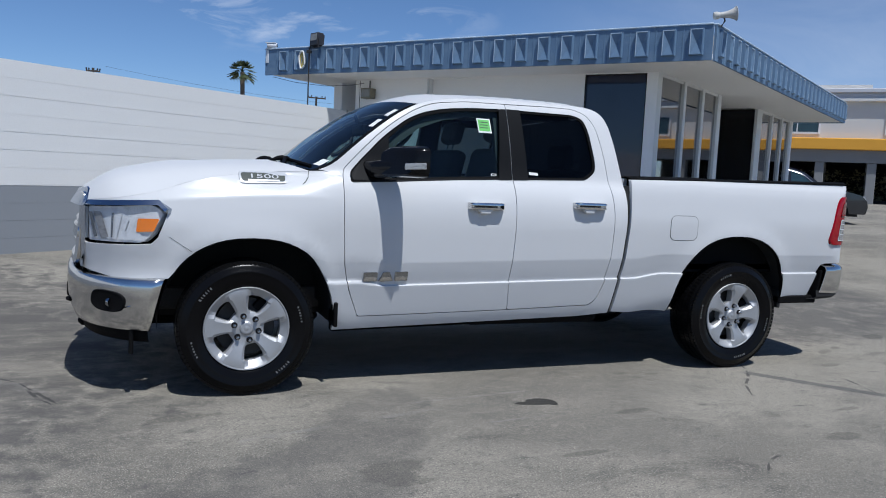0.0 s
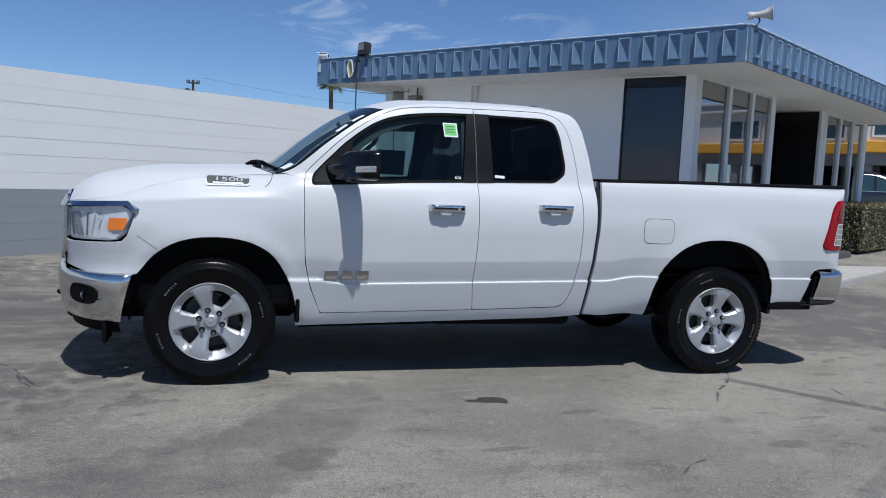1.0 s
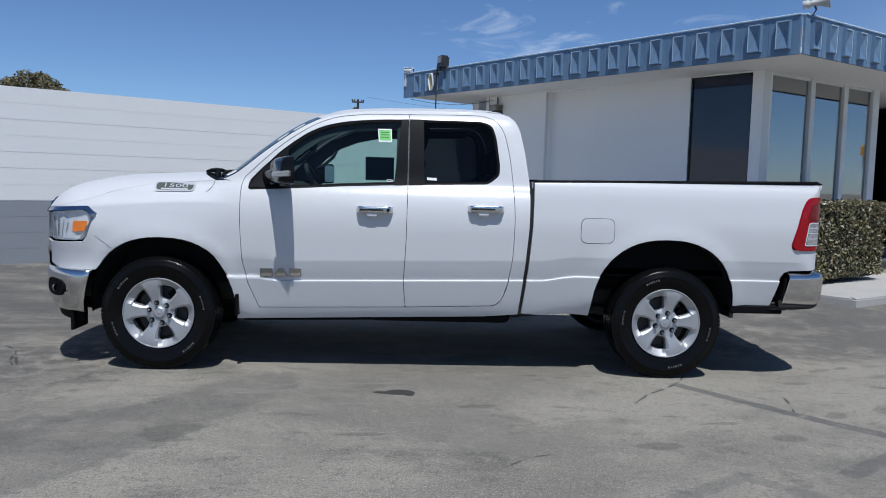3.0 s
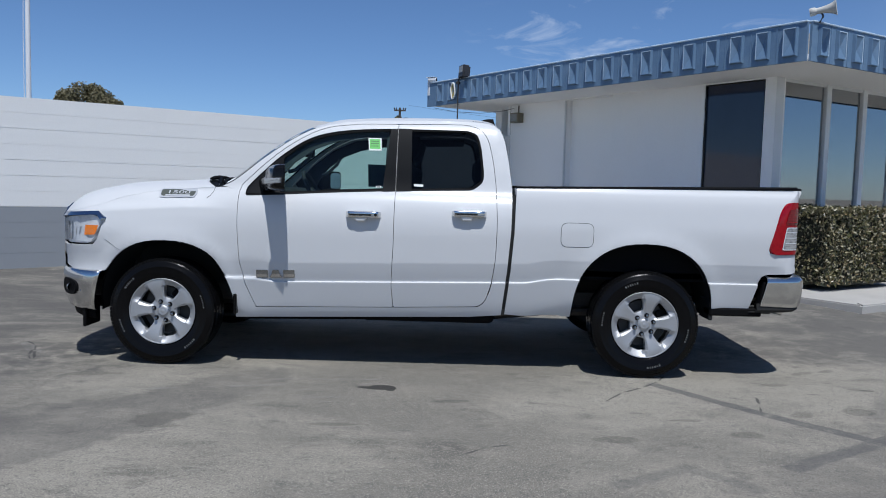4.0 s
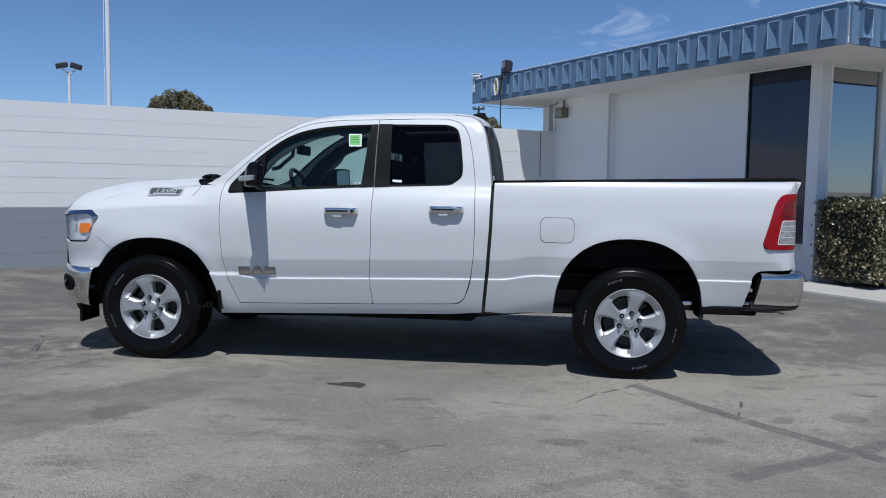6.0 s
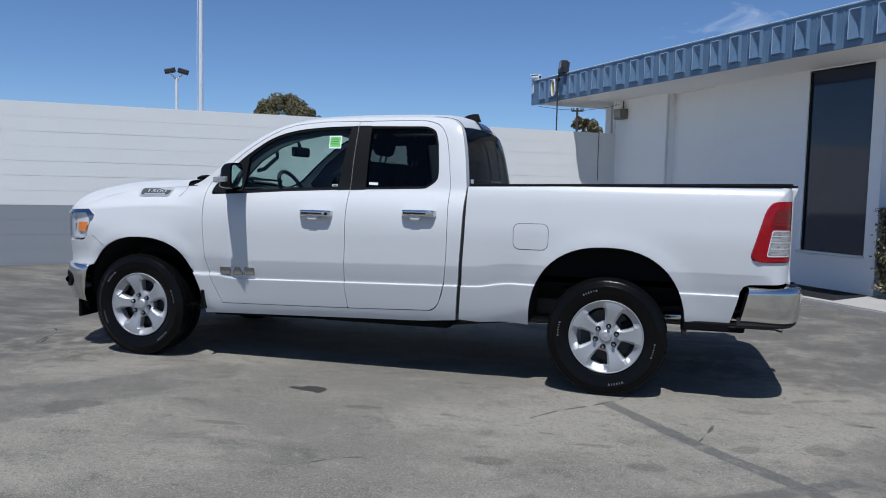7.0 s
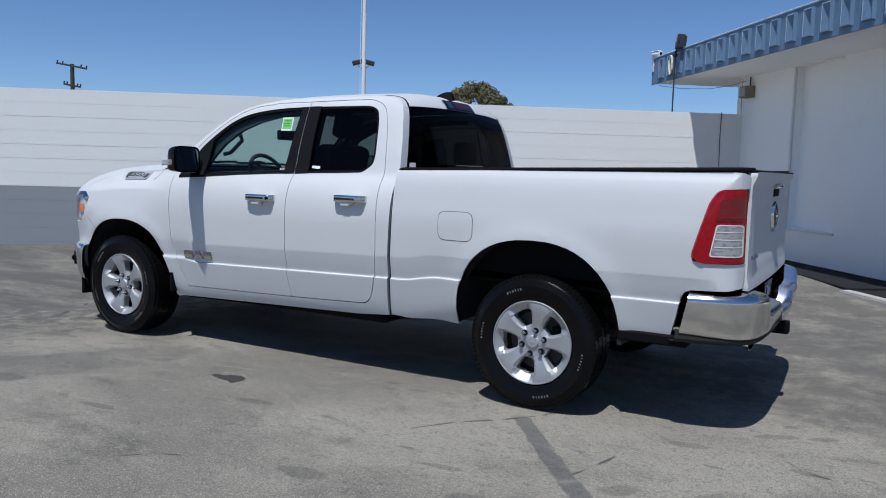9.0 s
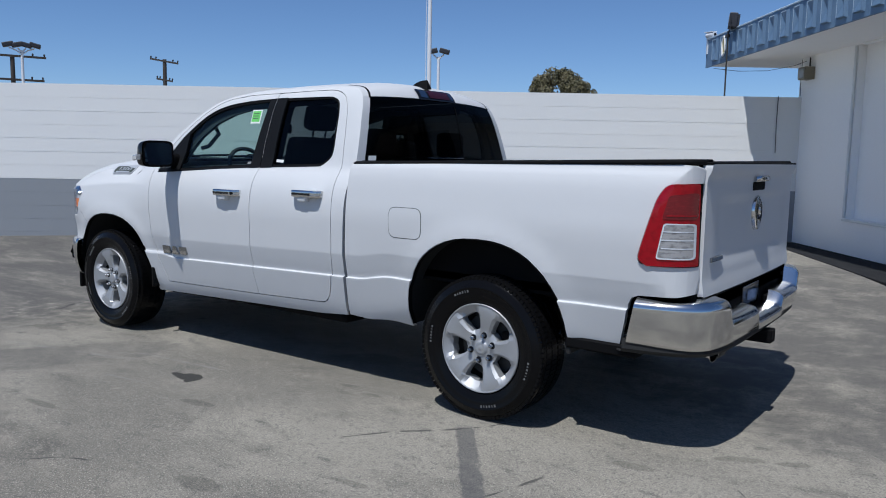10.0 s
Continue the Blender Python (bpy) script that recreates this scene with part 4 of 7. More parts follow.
    made["nut"] = mesh_of("lug_nut", nut)
    disc = bmesh.new()
    lathe(disc, [(0.05, -0.02), (0.170, -0.02), (0.172, -0.012), (0.172, 0.012), (0.05, 0.012)], 48, "y")
    made["disc"] = mesh_of("brake_disc", disc)
    made["caliper"] = mesh_of("brake_caliper", box(-0.06, 0.06, -0.05, 0.03, 0.11, 0.195, Matrix.Rotation(radians(60), 4, "Y"), 0.012, 2))
    made["mark"] = mesh_of("sidewall_mark", box(-0.007, 0.007, -0.001, 0.001, -0.009, 0.009))
    for key, mat in (("tyre", RUBBER), ("tread", RUBBER), ("rim", ALLOY), ("spoke", ALLOY), ("hub", ALLOY), ("cap", ALLOY), ("nut", DARK_CHROME), ("nut_seat", GLOSS_BLACK), ("disc", ALLOY_DARK), ("caliper", BLACK_PLASTIC), ("mark", TYRE_LETTER)):
        made[key].materials.append(mat)
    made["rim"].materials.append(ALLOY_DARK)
    return made


WHEEL = wheel_meshes()


def wheel(truck, x, side, turn):
    w = new("wheel")
    w.parent = truck
    w.matrix_local = pose(x, side * 0.868, HUB_Z, 0, turn, 0 if side < 0 else 180)
    shrink = Matrix.Diagonal((0.965, 1.0, 0.965, 1.0))
    tyre = part("tyre", WHEEL["tyre"], None, w, "black all-terrain tyre with raised white letters")
    tagged(part("tread", WHEEL["tread"], None, tyre), kind="stuff")
    for start, tall in ((318, 0.75), (145, 0.75), (256, 0.55), (82, 0.55)):
        for k, wide in enumerate((0.7, 0.35, 0.6, 0.5, 0.3, 0.65)):
            ob = part("sidewall_mark", WHEEL["mark"], None, tyre)
            ob.matrix_local = Matrix.Rotation(radians(start + k * 3.2), 4, "Y") @ Matrix.Translation((0, -0.1352, 0.312)) @ Matrix.Diagonal((wide, 1, tall, 1))
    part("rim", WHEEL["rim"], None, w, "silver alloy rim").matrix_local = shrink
    part("spokes", WHEEL["spoke"], None, w, "silver alloy face with five broad spokes").matrix_local = shrink
    hub = part("hub", WHEEL["hub"], None, w)
    part("centre_cap", WHEEL["cap"], None, hub)
    for k in range(6):
        a = 2 * math.pi * (k + 0.5) / 6
        ob = part("lug_nut", WHEEL["nut"], None, hub)
        ob.location = (0.071 * math.cos(a), -0.0965, 0.071 * math.sin(a))
        part("nut_seat", WHEEL["nut_seat"], None, hub).location = ob.location
    d = part("brake_disc", WHEEL["disc"], None, w)
    part("brake_caliper", WHEEL["caliper"], None, d)
    return w


PILLAR_BLACK = material("pillar_plastic", (0.010, 0.0105, 0.0115), 0.5, spec=0.06, grain=0.1, grain_scale=250)
BADGE_SILVER = material("badge_silver", (0.55, 0.56, 0.58), 0.35, 0.4, stain=0.1, stain_scale=30.0)
FIGURES = {k: text_mesh(k, 0.056, 0.003) for k in "150"}


def body_sides(truck, side):
    back = (0, -side * 0.03, 0)
    # fender, with the arch cut out and the lamp's corner left free
    arch = arch_curve(0)
    low = [p for p in arch if p[1] > 0.43]
    fender = [(-0.365, 0.70), *[p for p in low if not (p[0] < -0.30 and p[1] < 0.70)], (0.580, 0.405), (0.730, 0.405), (0.730, 0.490), (0.660, 0.66), (0.6235, 0.82), (0.609, 1.05), (0.607, 1.27), (0.6095, 1.306), *[(x, spline(HOOD_EDGE, x)) for x in (0.50, 0.42, 0.30, 0.15, 0.0, -0.12, -0.25, -0.33, -0.41, -0.50, -0.60, -0.70, -0.785)],
              (-0.790, 1.100), (-0.70, 1.110), (-0.60, 1.116), (-0.50, 1.120), (-0.425, 1.124), (-0.385, 1.085), (-0.375, 1.05), (-0.42, 0.925), (-0.455, 0.888), (-0.57, 0.880), (-0.79, 0.868), (-0.826, 0.845), (-0.835, 0.80), (-0.828, 0.725), (-0.65, 0.694)]
    f = part("front_fender", sheet(fender, on_side(side), cut_u=steps(-0.9, 0.7, 44), cut_v=SIDE_V, depth=back), WHITE_PAINT, truck)
    part("shut_line", sheet([(-0.362, 0.9325), (-0.302, 0.8915), (-0.245, 0.8545), (-0.246, 0.8525), (-0.303, 0.8895), (-0.363, 0.9305)], on_side(side, 0.0022), cut_u=steps(-0.37, -0.24, 14)), INK, f)
    part("shut_line", sheet([(0.418, 1.328), (0.410, 1.290), (0.392, 1.262), (0.372, 1.246), (0.369, 1.249), (0.388, 1.265), (0.406, 1.292), (0.414, 1.328)], on_side(side, 0.0012), cut_v=SIDE_V), INK, f)
    # door shells
    for name, outline, hole, hole_r in (("front_door", FRONT_DOOR, FRONT_WINDOW, FW_R), ("rear_door", REAR_DOOR, REAR_WINDOW, RW_R)):
        out = rounded(outline, [0.003 if abs(x - 1.7485) < 0.006 and z > 1.3 else 0.012 if (abs(x - 1.7485) < 0.03 or x < 0.8) and z < 0.6 else 0.05 for x, z in outline], 4)
        hole_pts = rounded(hole, hole_r, 5)
        hx, hz = (1.527, 1.159) if name == "front_door" else (2.290, 1.182)
        door = part(name, sheet(out, on_side(side), [hole_pts], cut_u=steps(0.6, 2.5, 34), cut_v=SIDE_V + TOP_V, depth=back), WHITE_PAINT, truck)
        # black surround, glass and pillar cover
        if name == "front_door":
            glass_pts = [(0.690, 1.300), (0.752, 1.402), (0.860, 1.508), (0.945, 1.580), (1.046, 1.660), (1.150, 1.708), (1.257, 1.736), (1.425, 1.762), (1.696, 1.777), (1.652, 1.350), (1.286, 1.331), (0.997, 1.309)]
            cover = [(1.694, 1.794), (1.7455, 1.797), (1.7455, 1.330), (1.650, 1.325)]
            gr = [0.01] + [0.06] * 7 + [0.01, 0.01, 0.08, 0.08]
        else:
            glass_pts = [(1.850, 1.778), (2.258, 1.781), (2.322, 1.757), (2.350, 1.678), (2.375, 1.475), (2.370, 1.418), (2.303, 1.368), (1.862, 1.352)]
            cover = [(1.7515, 1.798), (1.850, 1.798), (1.864, 1.334), (1.7515, 1.329)]
            gr = [0.01, 0.045, 0.035, 0.1, 0.045, 0.025, 0.025, 0.01]
        gl = rounded(glass_pts, gr, 5)
        part("window_trim", sheet(hole_pts, on_side(side, -0.006), [gl], cut_u=steps(0.6, 2.5, 30), cut_v=TOP_V, depth=(0, -side * 0.012, 0)), BLACK_PLASTIC, door, "black window surround")
        belt = [(0.668, 1.2735), (0.876, 1.2840), (1.289, 1.3110), (1.735, 1.3320)] if name == "front_door" else [(1.762, 1.3335), (2.040, 1.3420), (2.300, 1.3530)]
        part("belt_moulding", sheet(belt + [(x, z + 0.008) for x, z in belt[::-1]], on_side(side, 0.003), cut_u=steps(0.6, 2.5, 20), depth=(0, -side * 0.008, 0)), PILLAR_BLACK, door, "black belt moulding under the glass")
        part("pillar_cover", sheet(rounded(cover, 0.004, 2), on_side(side, 0.003), cut_v=TOP_V, depth=(0, -side * 0.01, 0)), PILLAR_BLACK, door, "black pillar cover")
        pane = part("window_glass", sheet(gl, on_side(side, -0.014), cut_u=steps(0.6, 2.5, 20), cut_v=TOP_V), GLASS_CLEAR if name == "front_door" else GLASS_DARK, door,
                    "clear tinted glass" if name == "front_door" else "dark privacy glass")
        # chromed pull handle
        y0 = half_width(hx, hz)
        def outside(a, b):
            return min(side * (y0 + a), side * (y0 + b)), max(side * (y0 + a), side * (y0 + b))
        # a bowed bar, nearest the door at its ends, with a groove along it
        rows = []
        for u in steps(-1, 1, 24):
            o = 0.058 - 0.044 * abs(u) ** 11
            h = 1 - 0.12 * abs(u) ** 8
            rows.append([Vector((hx + 0.124 * u, side * (y0 + max(a + o, -0.004)), hz + h * z)) for a, z in ((-0.052, 0.017), (-0.012, 0.0225), (-0.004, 0.0215), (0, 0.016), (0, 0.006), (-0.006, 0.004), (-0.006, -0.007), (0, -0.009), (0, -0.016), (-0.005, -0.021), (-0.052, -0.019))])
        hb = strip(rows, True)
        for row in (rows[0], rows[-1]):
            hb.faces.new([hb.verts.new(p) for p in row])
        handle = part("door_handle", smooth(hb, 50), CHROME, door, "chrome door handle")
        part("groove", box(hx - 0.100, hx + 0.058, *outside(0.046, 0.0545), hz - 0.0062, hz + 0.0035), GLOSS_BLACK, handle)
        pull = box(hx - 0.066, hx + 0.030, *outside(0.004, 0.050), hz - 0.050, hz - 0.014, None, 0.010, 3)
        for v in pull.verts:
            if v.co.z < hz - 0.034:
                v.co.x = hx - 0.018 + (v.co.x - hx + 0.018) * 0.74
        part("handle_pull", pull, WHITE_PAINT, handle)
        if name == "front_door":
            lock = lathe(bmesh.new(), [(0.0, -0.0600), (0.009, -0.0600), (0.011, -0.057), (0.011, -0.030)], 16, "y")
            if side > 0:
                bmesh.ops.transform(lock, matrix=Matrix.Rotation(math.pi, 4, "Z"), verts=lock.verts[:])
            part("key_cap", smooth(lock, 40), BLACK_PLASTIC, handle).matrix_local = pose(hx + 0.092, side * y0, hz - 0.001)
        if name == "front_door":
            mirror(door, side)
            # lettering as plain raised shapes
            for a, b, c, d in ((0.748, 0.834, 0.0, 0.0), (0.846, 0.936, 0.026, -0.026), (0.946, 1.029, 0.0, 0.0)):
                for low, high, mat, out in ((0.708, 0.766, DARK_CHROME, 0.9630), (0.7125, 0.741, CHROME, 0.9640)):
                    e_ = 0.0 if mat is DARK_CHROME else 0.005
                    f_ = (high - 0.708) / 0.058
                    lt = rounded([(a + e_, low), (a + e_ + c * f_, high - e_), (b - e_ + d * f_, high - e_), (b - e_, low)], 0.005, 2)
                    part("emblem_shape", sheet(lt, lambda x, z, s=side, o=out: Vector((x, s * (o + 0.22 * (z - 0.708)), z + rake(x, z))), depth=(0, -side * 0.008, 0)), mat, door, "raised chrome emblem shape")
        if side < 0 and name == "front_door":
            sticker(pane, [(1.527, 1.722), (1.624, 1.722), (1.630, 1.628), (1.536, 1.628)], side, PAPER, -0.010)
            sticker(pane, [(1.535, 1.714), (1.616, 1.714), (1.621, 1.640), (1.542, 1.640)], side, PAPER_GREEN, -0.0085)
            for z in (1.700, 1.682, 1.664):
                sticker(pane, [(1.548, z), (1.606, z), (1.606, z - 0.005), (1.548, z - 0.005)], side, INK, -0.0075)
            sticker(pane, [(1.600, 1.366), (1.640, 1.366), (1.640, 1.352), (1.600, 1.352)], side, PAPER, -0.010)
            sticker(pane, [(1.606, 1.363), (1.634, 1.363), (1.634, 1.355), (1.606, 1.355)], side, INK, -0.009)
        if side < 0 and name == "rear_door":
            sticker(pane, [(1.880, 1.388), (1.948, 1.385), (1.948, 1.367), (1.880, 1.370)], side, PAPER, -0.010)
        if side > 0 and name == "front_door":
            sticker(pane, [(1.35, 1.57), (1.61, 1.57), (1.61, 1.36), (1.35, 1.36)], side, WINDOW_CARD, -0.020)
    # sill under the doors
    sill = box(0.60, 2.50, min(side * 0.72, side * 0.80), max(side * 0.72, side * 0.80), 0.375, 0.43, None, 0.012, 2)
    for v in sill.verts:
        v.co.z += rake(min(2.55, max(0.6, v.co.x)), 0.4)
    part("sill_cover", sill, BLACK_PLASTIC, truck, "black lower sill cover")
    # cab's side behind and above the doors, to the roof line
    line = [(x, spline(ROOF_LINE, x)) for x in steps(0.47, 2.505, 50)] + [(2.525, 1.764), (2.541, 1.72), (2.558, 1.64), (2.573, 1.56), (2.588, 1.45), (2.60, 1.36)]
    inner = rounded([(0.6085, 1.302), (0.610, 1.313), (0.6205, 1.353), (0.641, 1.3755), (0.737, 1.4735), (0.842, 1.572), (0.942, 1.651), (1.042, 1.716), (1.143, 1.769), (1.249, 1.8035), (1.46, 1.828), (1.748, 1.833), (2.05, 1.840), (2.272, 1.840), (2.376, 1.803), (2.428, 1.716), (2.462, 1.56), (2.486, 1.37), (2.496, 1.10), (2.490, 0.85), (2.468, 0.67)], [0.0] + [0.05] * 19 + [0.0], 3)
    cab = line + [(2.600, 1.30), (2.594, 1.05), (2.574, 0.75), (2.544, 0.43), (2.30, 0.415), (0.585, 0.405), (0.730, 0.485), (1.75, 0.485), (2.366, 0.492), (2.403, 0.512), (2.429, 0.548), (2.454, 0.612)] + inner[::-1] + [(0.50, 1.335)]
    part("cab_side", sheet(cab, on_side(side), cut_u=steps(0.54, 2.6, 40), cut_v=SIDE_V + TOP_V, depth=back), WHITE_PAINT, truck)
    part("cab_gap", box(2.50, 2.66, min(side * 0.78, side * 0.885), max(side * 0.78, side * 0.885), 0.44, 1.27), LINER, truck)
    # bed side
    arch = [p for p in arch_curve(1) if p[1] > 0.47]
    bed = [(2.570, 0.438), (3.052, 0.438), *arch, (4.078, 0.53), (4.345, 0.535), (4.378, 0.66), (4.398, 0.755), (4.415, 0.785), (4.45, 0.800), (4.66, 0.808), (4.72, 0.82), (4.728, 0.90)]
    bed += [(4.725, 0.945), (4.51, 0.945), (4.455, 0.955), (4.445, 0.975), (4.452, 1.01), (4.530, 1.25), (4.560, 1.305), (4.60, 1.322), (4.726, 1.326), (4.73, 1.388), (4.70, 1.405), (4.60, 1.411), (4.2, 1.408), (3.4, 1.390), (2.628, 1.372), (2.625, 1.30), (2.619, 1.05), (2.600, 0.75)]
    bed = [(tail_x(x), crease_down(tail_x(x), z)) for x, z in bed]
    skin = on_side(side)
    bedside = part("bed_side", sheet(bed, lambda x, v: skin(x, crease_up(x, v)), cut_u=steps(2.56, 4.70, 50) + [4.58, 4.62, 4.64, 4.66, 4.675, 4.688], cut_v=SIDE_V, depth=back), WHITE_PAINT, truck)
    part("wheelhouse", wheelhouse(0.0, side), LINER, truck)
    part("wheelhouse", wheelhouse(3.5, side), LINER, truck)
    for k in (0, 1):
        rows = [[Vector((p[0], side * (half_width(*p) + o), p[1])) for o in (0.004, -0.028)] for p in arch_curve(k, -0.006)]
        part("arch_lip", strip(rows), BLACK_PLASTIC, truck)
    if side < 0:
        fc = rounded([(2.955, 1.135), (3.185, 1.135), (3.185, 0.965), (2.955, 0.965)], 0.05, 6)
        grow = [(3.07 + (x - 3.07) * 1.03, 1.05 + (z - 1.05) * 1.04) for x, z in fc]
        part("fuel_gap", sheet(grow, on_side(side, 0.0008), [fc], cut_u=steps(2.9, 3.2, 6), cut_v=SIDE_V), INK, bedside)
        part("fuel_door", sheet(fc, on_side(side, 0.0022), cut_u=steps(2.9, 3.2, 6), cut_v=SIDE_V, depth=(0, -side * 0.004, 0)), WHITE_PAINT, bedside)
    # rail cap along the bed
    rows = []
    for x in [*steps(2.63, 4.45, 10), *steps(4.48, 4.694, 8)]:
        y0, zr = half_width(x, 1.365), 1.373 + 0.046 * (x - 2.62) / 2.08
        rows.append([Vector((x, side * y, zr + z)) for y, z in ((y0 - 0.022, -0.008), (y0 - 0.012, 0.006), (y0 - 0.04, 0.017), (min(0.85, y0 - 0.06), 0.017), (min(0.835, y0 - 0.075), 0.012), (min(0.835, y0 - 0.075), -0.03))])
    part("rail_cap", solid(strip(rows), 0.004), BLACK_PLASTIC, truck, "black plastic bed rail cap")
    part("rear_valance", box(4.06, 4.44, min(side * 0.80, side * 0.935), max(side * 0.80, side * 0.935), 0.485, 0.545, None, 0.01), BLACK_PLASTIC, truck, "black lower valance")
    # added dark sheet: gives the cab gap its shade by colour
    part("gap_seal", sheet([(2.596, 1.330), (2.630, 1.330), (2.624, 1.05), (2.604, 0.75), (2.574, 0.45), (2.540, 0.45), (2.570, 0.75), (2.590, 1.05)], on_side(side, -0.026), cut_v=SIDE_V, depth=back), LINER, truck, "dark sheet standing in for the shade in the gap between cab and bed")
    # mud flap
    part("mud_flap", box(4.060, 4.090, min(side * 0.70, side * 0.925), max(side * 0.70, side * 0.925), 0.450, 0.60, None, 0.006), LINER, truck, "black rubber mud flap")
    part("mud_flap", box(0.575, 0.600, min(side * 0.82, side * 0.96), max(side * 0.82, side * 0.95), 0.40, 0.55, None, 0.006), RUBBER, truck, "black rubber mud flap")
    # badge on the fender
    bx, bz = 0.150, 1.276
    bp = rounded([(bx - 0.142, bz + 0.033), (bx + 0.138, bz + 0.037), (bx + 0.132, bz - 0.026), (bx - 0.134, bz - 0.032)], 0.022, 5)
    badge = part("badge", sheet(bp, on_side(side, 0.009), cut_v=(1.24, 1.26, 1.28), depth=(0, -side * 0.012, 0)), BADGE_SILVER, truck, "grey badge with raised figures")
    bi = [(bx + (x - bx) * 0.92, bz + 0.002 + (z - bz) * 0.74) for x, z in bp]
    part("badge_field", sheet(bi, on_side(side, 0.0105), cut_v=(1.24, 1.26, 1.28)), INK, badge)
    slope = math.degrees(math.atan2(half_width(bx, bz - 0.02) - half_width(bx, bz + 0.02), 0.04))
    for k, figure in enumerate("1500"):
        num = part("badge_figure", FIGURES[figure], BADGE_SILVER, badge)
        place_flat(num, bx + side * -1 * (-0.066 + 0.044 * k), side * (half_width(bx, bz + 0.01) + 0.013), bz + 0.006, side, -slope)
        num.scale = (1.6, 0.85, 1)
    part("badge_bar", sheet([(bx - 0.09, bz - 0.010), (bx + 0.09, bz - 0.008), (bx + 0.09, bz - 0.018), (bx - 0.09, bz - 0.020)], on_side(side, 0.014)), BADGE_SILVER, badge)


def sticker(pane, pts, side, mat, out):
    part("sticker", sheet(pts, on_side(side, out), depth=(0, -side * 0.0008, 0)), mat, pane)


def mirror(door, side):
    m = new("door_mirror")
    m.parent = door
    m["label"] = "glossy black door mirror"
    # housing: a rounded shell, flat at the back where the glass sits
    bm = bmesh.new()
    rows = []
    cx, cy, cz = 0.926, 1.150, 1.409

    def swept(p, f=1.0):
        return Vector((p.x + (0.42 - 0.18 * f) * (abs(p.y) - cy), p.y, p.z))

    def across(c):
        return (0.150 if c < 0 else 0.148) * math.copysign(abs(c) ** 0.45, c)
    for i in range(11):
        f = i / 10
        x = cx - 0.048 + 0.108 * f
        k = 0.74 + 0.26 * (1 - (1 - f) ** 2.4) ** 0.5
        ring = []
        for j in range(28):
            a = 2 * math.pi * j / 28
            c, s = math.cos(a), math.sin(a)
            high = 0.092 * (k if s > 0 else 0.25 + 0.75 * k)
            ring.append(Vector((x + 0.018 * s * (1 - f), side * (cy + across(c) * (1 if c < 0 else 0.35 + 0.65 * k)), cz + high * math.copysign(abs(s) ** 0.34, s) - (0.016 * max(0.0, -c) * (s < 0) if f < 1 else 0))))
        rows.append([swept(p, f) for p in ring])
    bm = strip(rows, True)
    bm.faces.new([bm.verts.new(p) for p in rows[0]])
    bmesh.ops.remove_doubles(bm, verts=bm.verts[:], dist=1e-5)
    bmesh.ops.recalc_face_normals(bm, faces=bm.faces[:])
    part("housing", smooth(bm, 40), MIRROR_BLACK, m)
    back = [Vector((cx + 0.0615, side * (cy + 0.94 * across(math.cos(a))), cz + 0.085 * math.copysign(abs(math.sin(a)) ** 0.34, math.sin(a)))) for a in [2 * math.pi * j / 28 for j in range(28)]]
    bm = bmesh.new()
    bm.faces.new([bm.verts.new(swept(p)) for p in back])
    part("bezel", bm, BLACK_PLASTIC, m)
    bm = bmesh.new()
    bm.faces.new([bm.verts.new(swept(p + Vector((0.003, 0, 0)) + (Vector((0, side * cy, cz)) - Vector((0, p.y, p.z))) * 0.09)) for p in back])
    part("mirror_glass", bm, MIRROR, m, "mirror glass")
    lampm = box(-0.062, 0.062, -0.016, 0.016, -0.020, 0.018, None, 0.006, 2)
    for v in lampm.verts:
        v.co.z += 0.06 * v.co.x
    ob = part("turn_lamp", lampm, LENS_WHITE, m)
    ob.matrix_local = pose(cx + 0.012, side * (cy + 0.136), cz - 0.026, 0, 0, -20 if side < 0 else 20)
    part("lamp_bar", box(-0.055, 0.055, -0.018, 0.018, -0.004, 0.000, None, 0.001), DARK_CHROME, m).matrix_local = ob.matrix_local.copy()
    # flattened arm, thick where it leaves the door
    rows = []
    for x, y, z, a, b in ((0.800, 0.880, 1.352, 0.062, 0.062), (0.818, 0.940, 1.356, 0.052, 0.056), (0.842, 1.000, 1.362, 0.047, 0.052), (0.876, 1.060, 1.366, 0.045, 0.048), (0.905, 1.120, 1.368, 0.042, 0.044)):
        ring = []
        for j in range(16):
            c, s = math.cos(2 * math.pi * j / 16), math.sin(2 * math.pi * j / 16)
            ring.append(Vector((x + a * math.copysign(abs(c) ** 0.7, c), side * y, z + b * math.copysign(abs(s) ** 0.7, s))))
        rows.append(ring)
    part("arm", strip(rows, True), MIRROR_BLACK, m)
    part("sail", sheet(rounded([(0.668, 1.288), (0.668, 1.331), (0.742, 1.414), (0.853, 1.524), (0.915, 1.574), (0.905, 1.292)], 0.008, 2), on_side(side, 0.0005), cut_v=TOP_V, depth=(0, -side * 0.016, 0)), PILLAR_BLACK, m)


MIRROR_BLACK = material("mirror_shell", (0.006, 0.006, 0.0065), 0.14, spec=0.2, stain=0.1, stain_scale=9.0)
MIRROR = material("mirror_glass", (0.85, 0.87, 0.88), 0.02, 1.0, stain=0.05, stain_scale=8)


HOOD_EDGE = ((-0.86, 1.100), (-0.76, 1.116), (-0.60, 1.140), (-0.41, 1.184), (-0.25, 1.240), (0.0, 1.290), (0.30, 1.320), (0.50, 1.331), (0.62, 1.337))


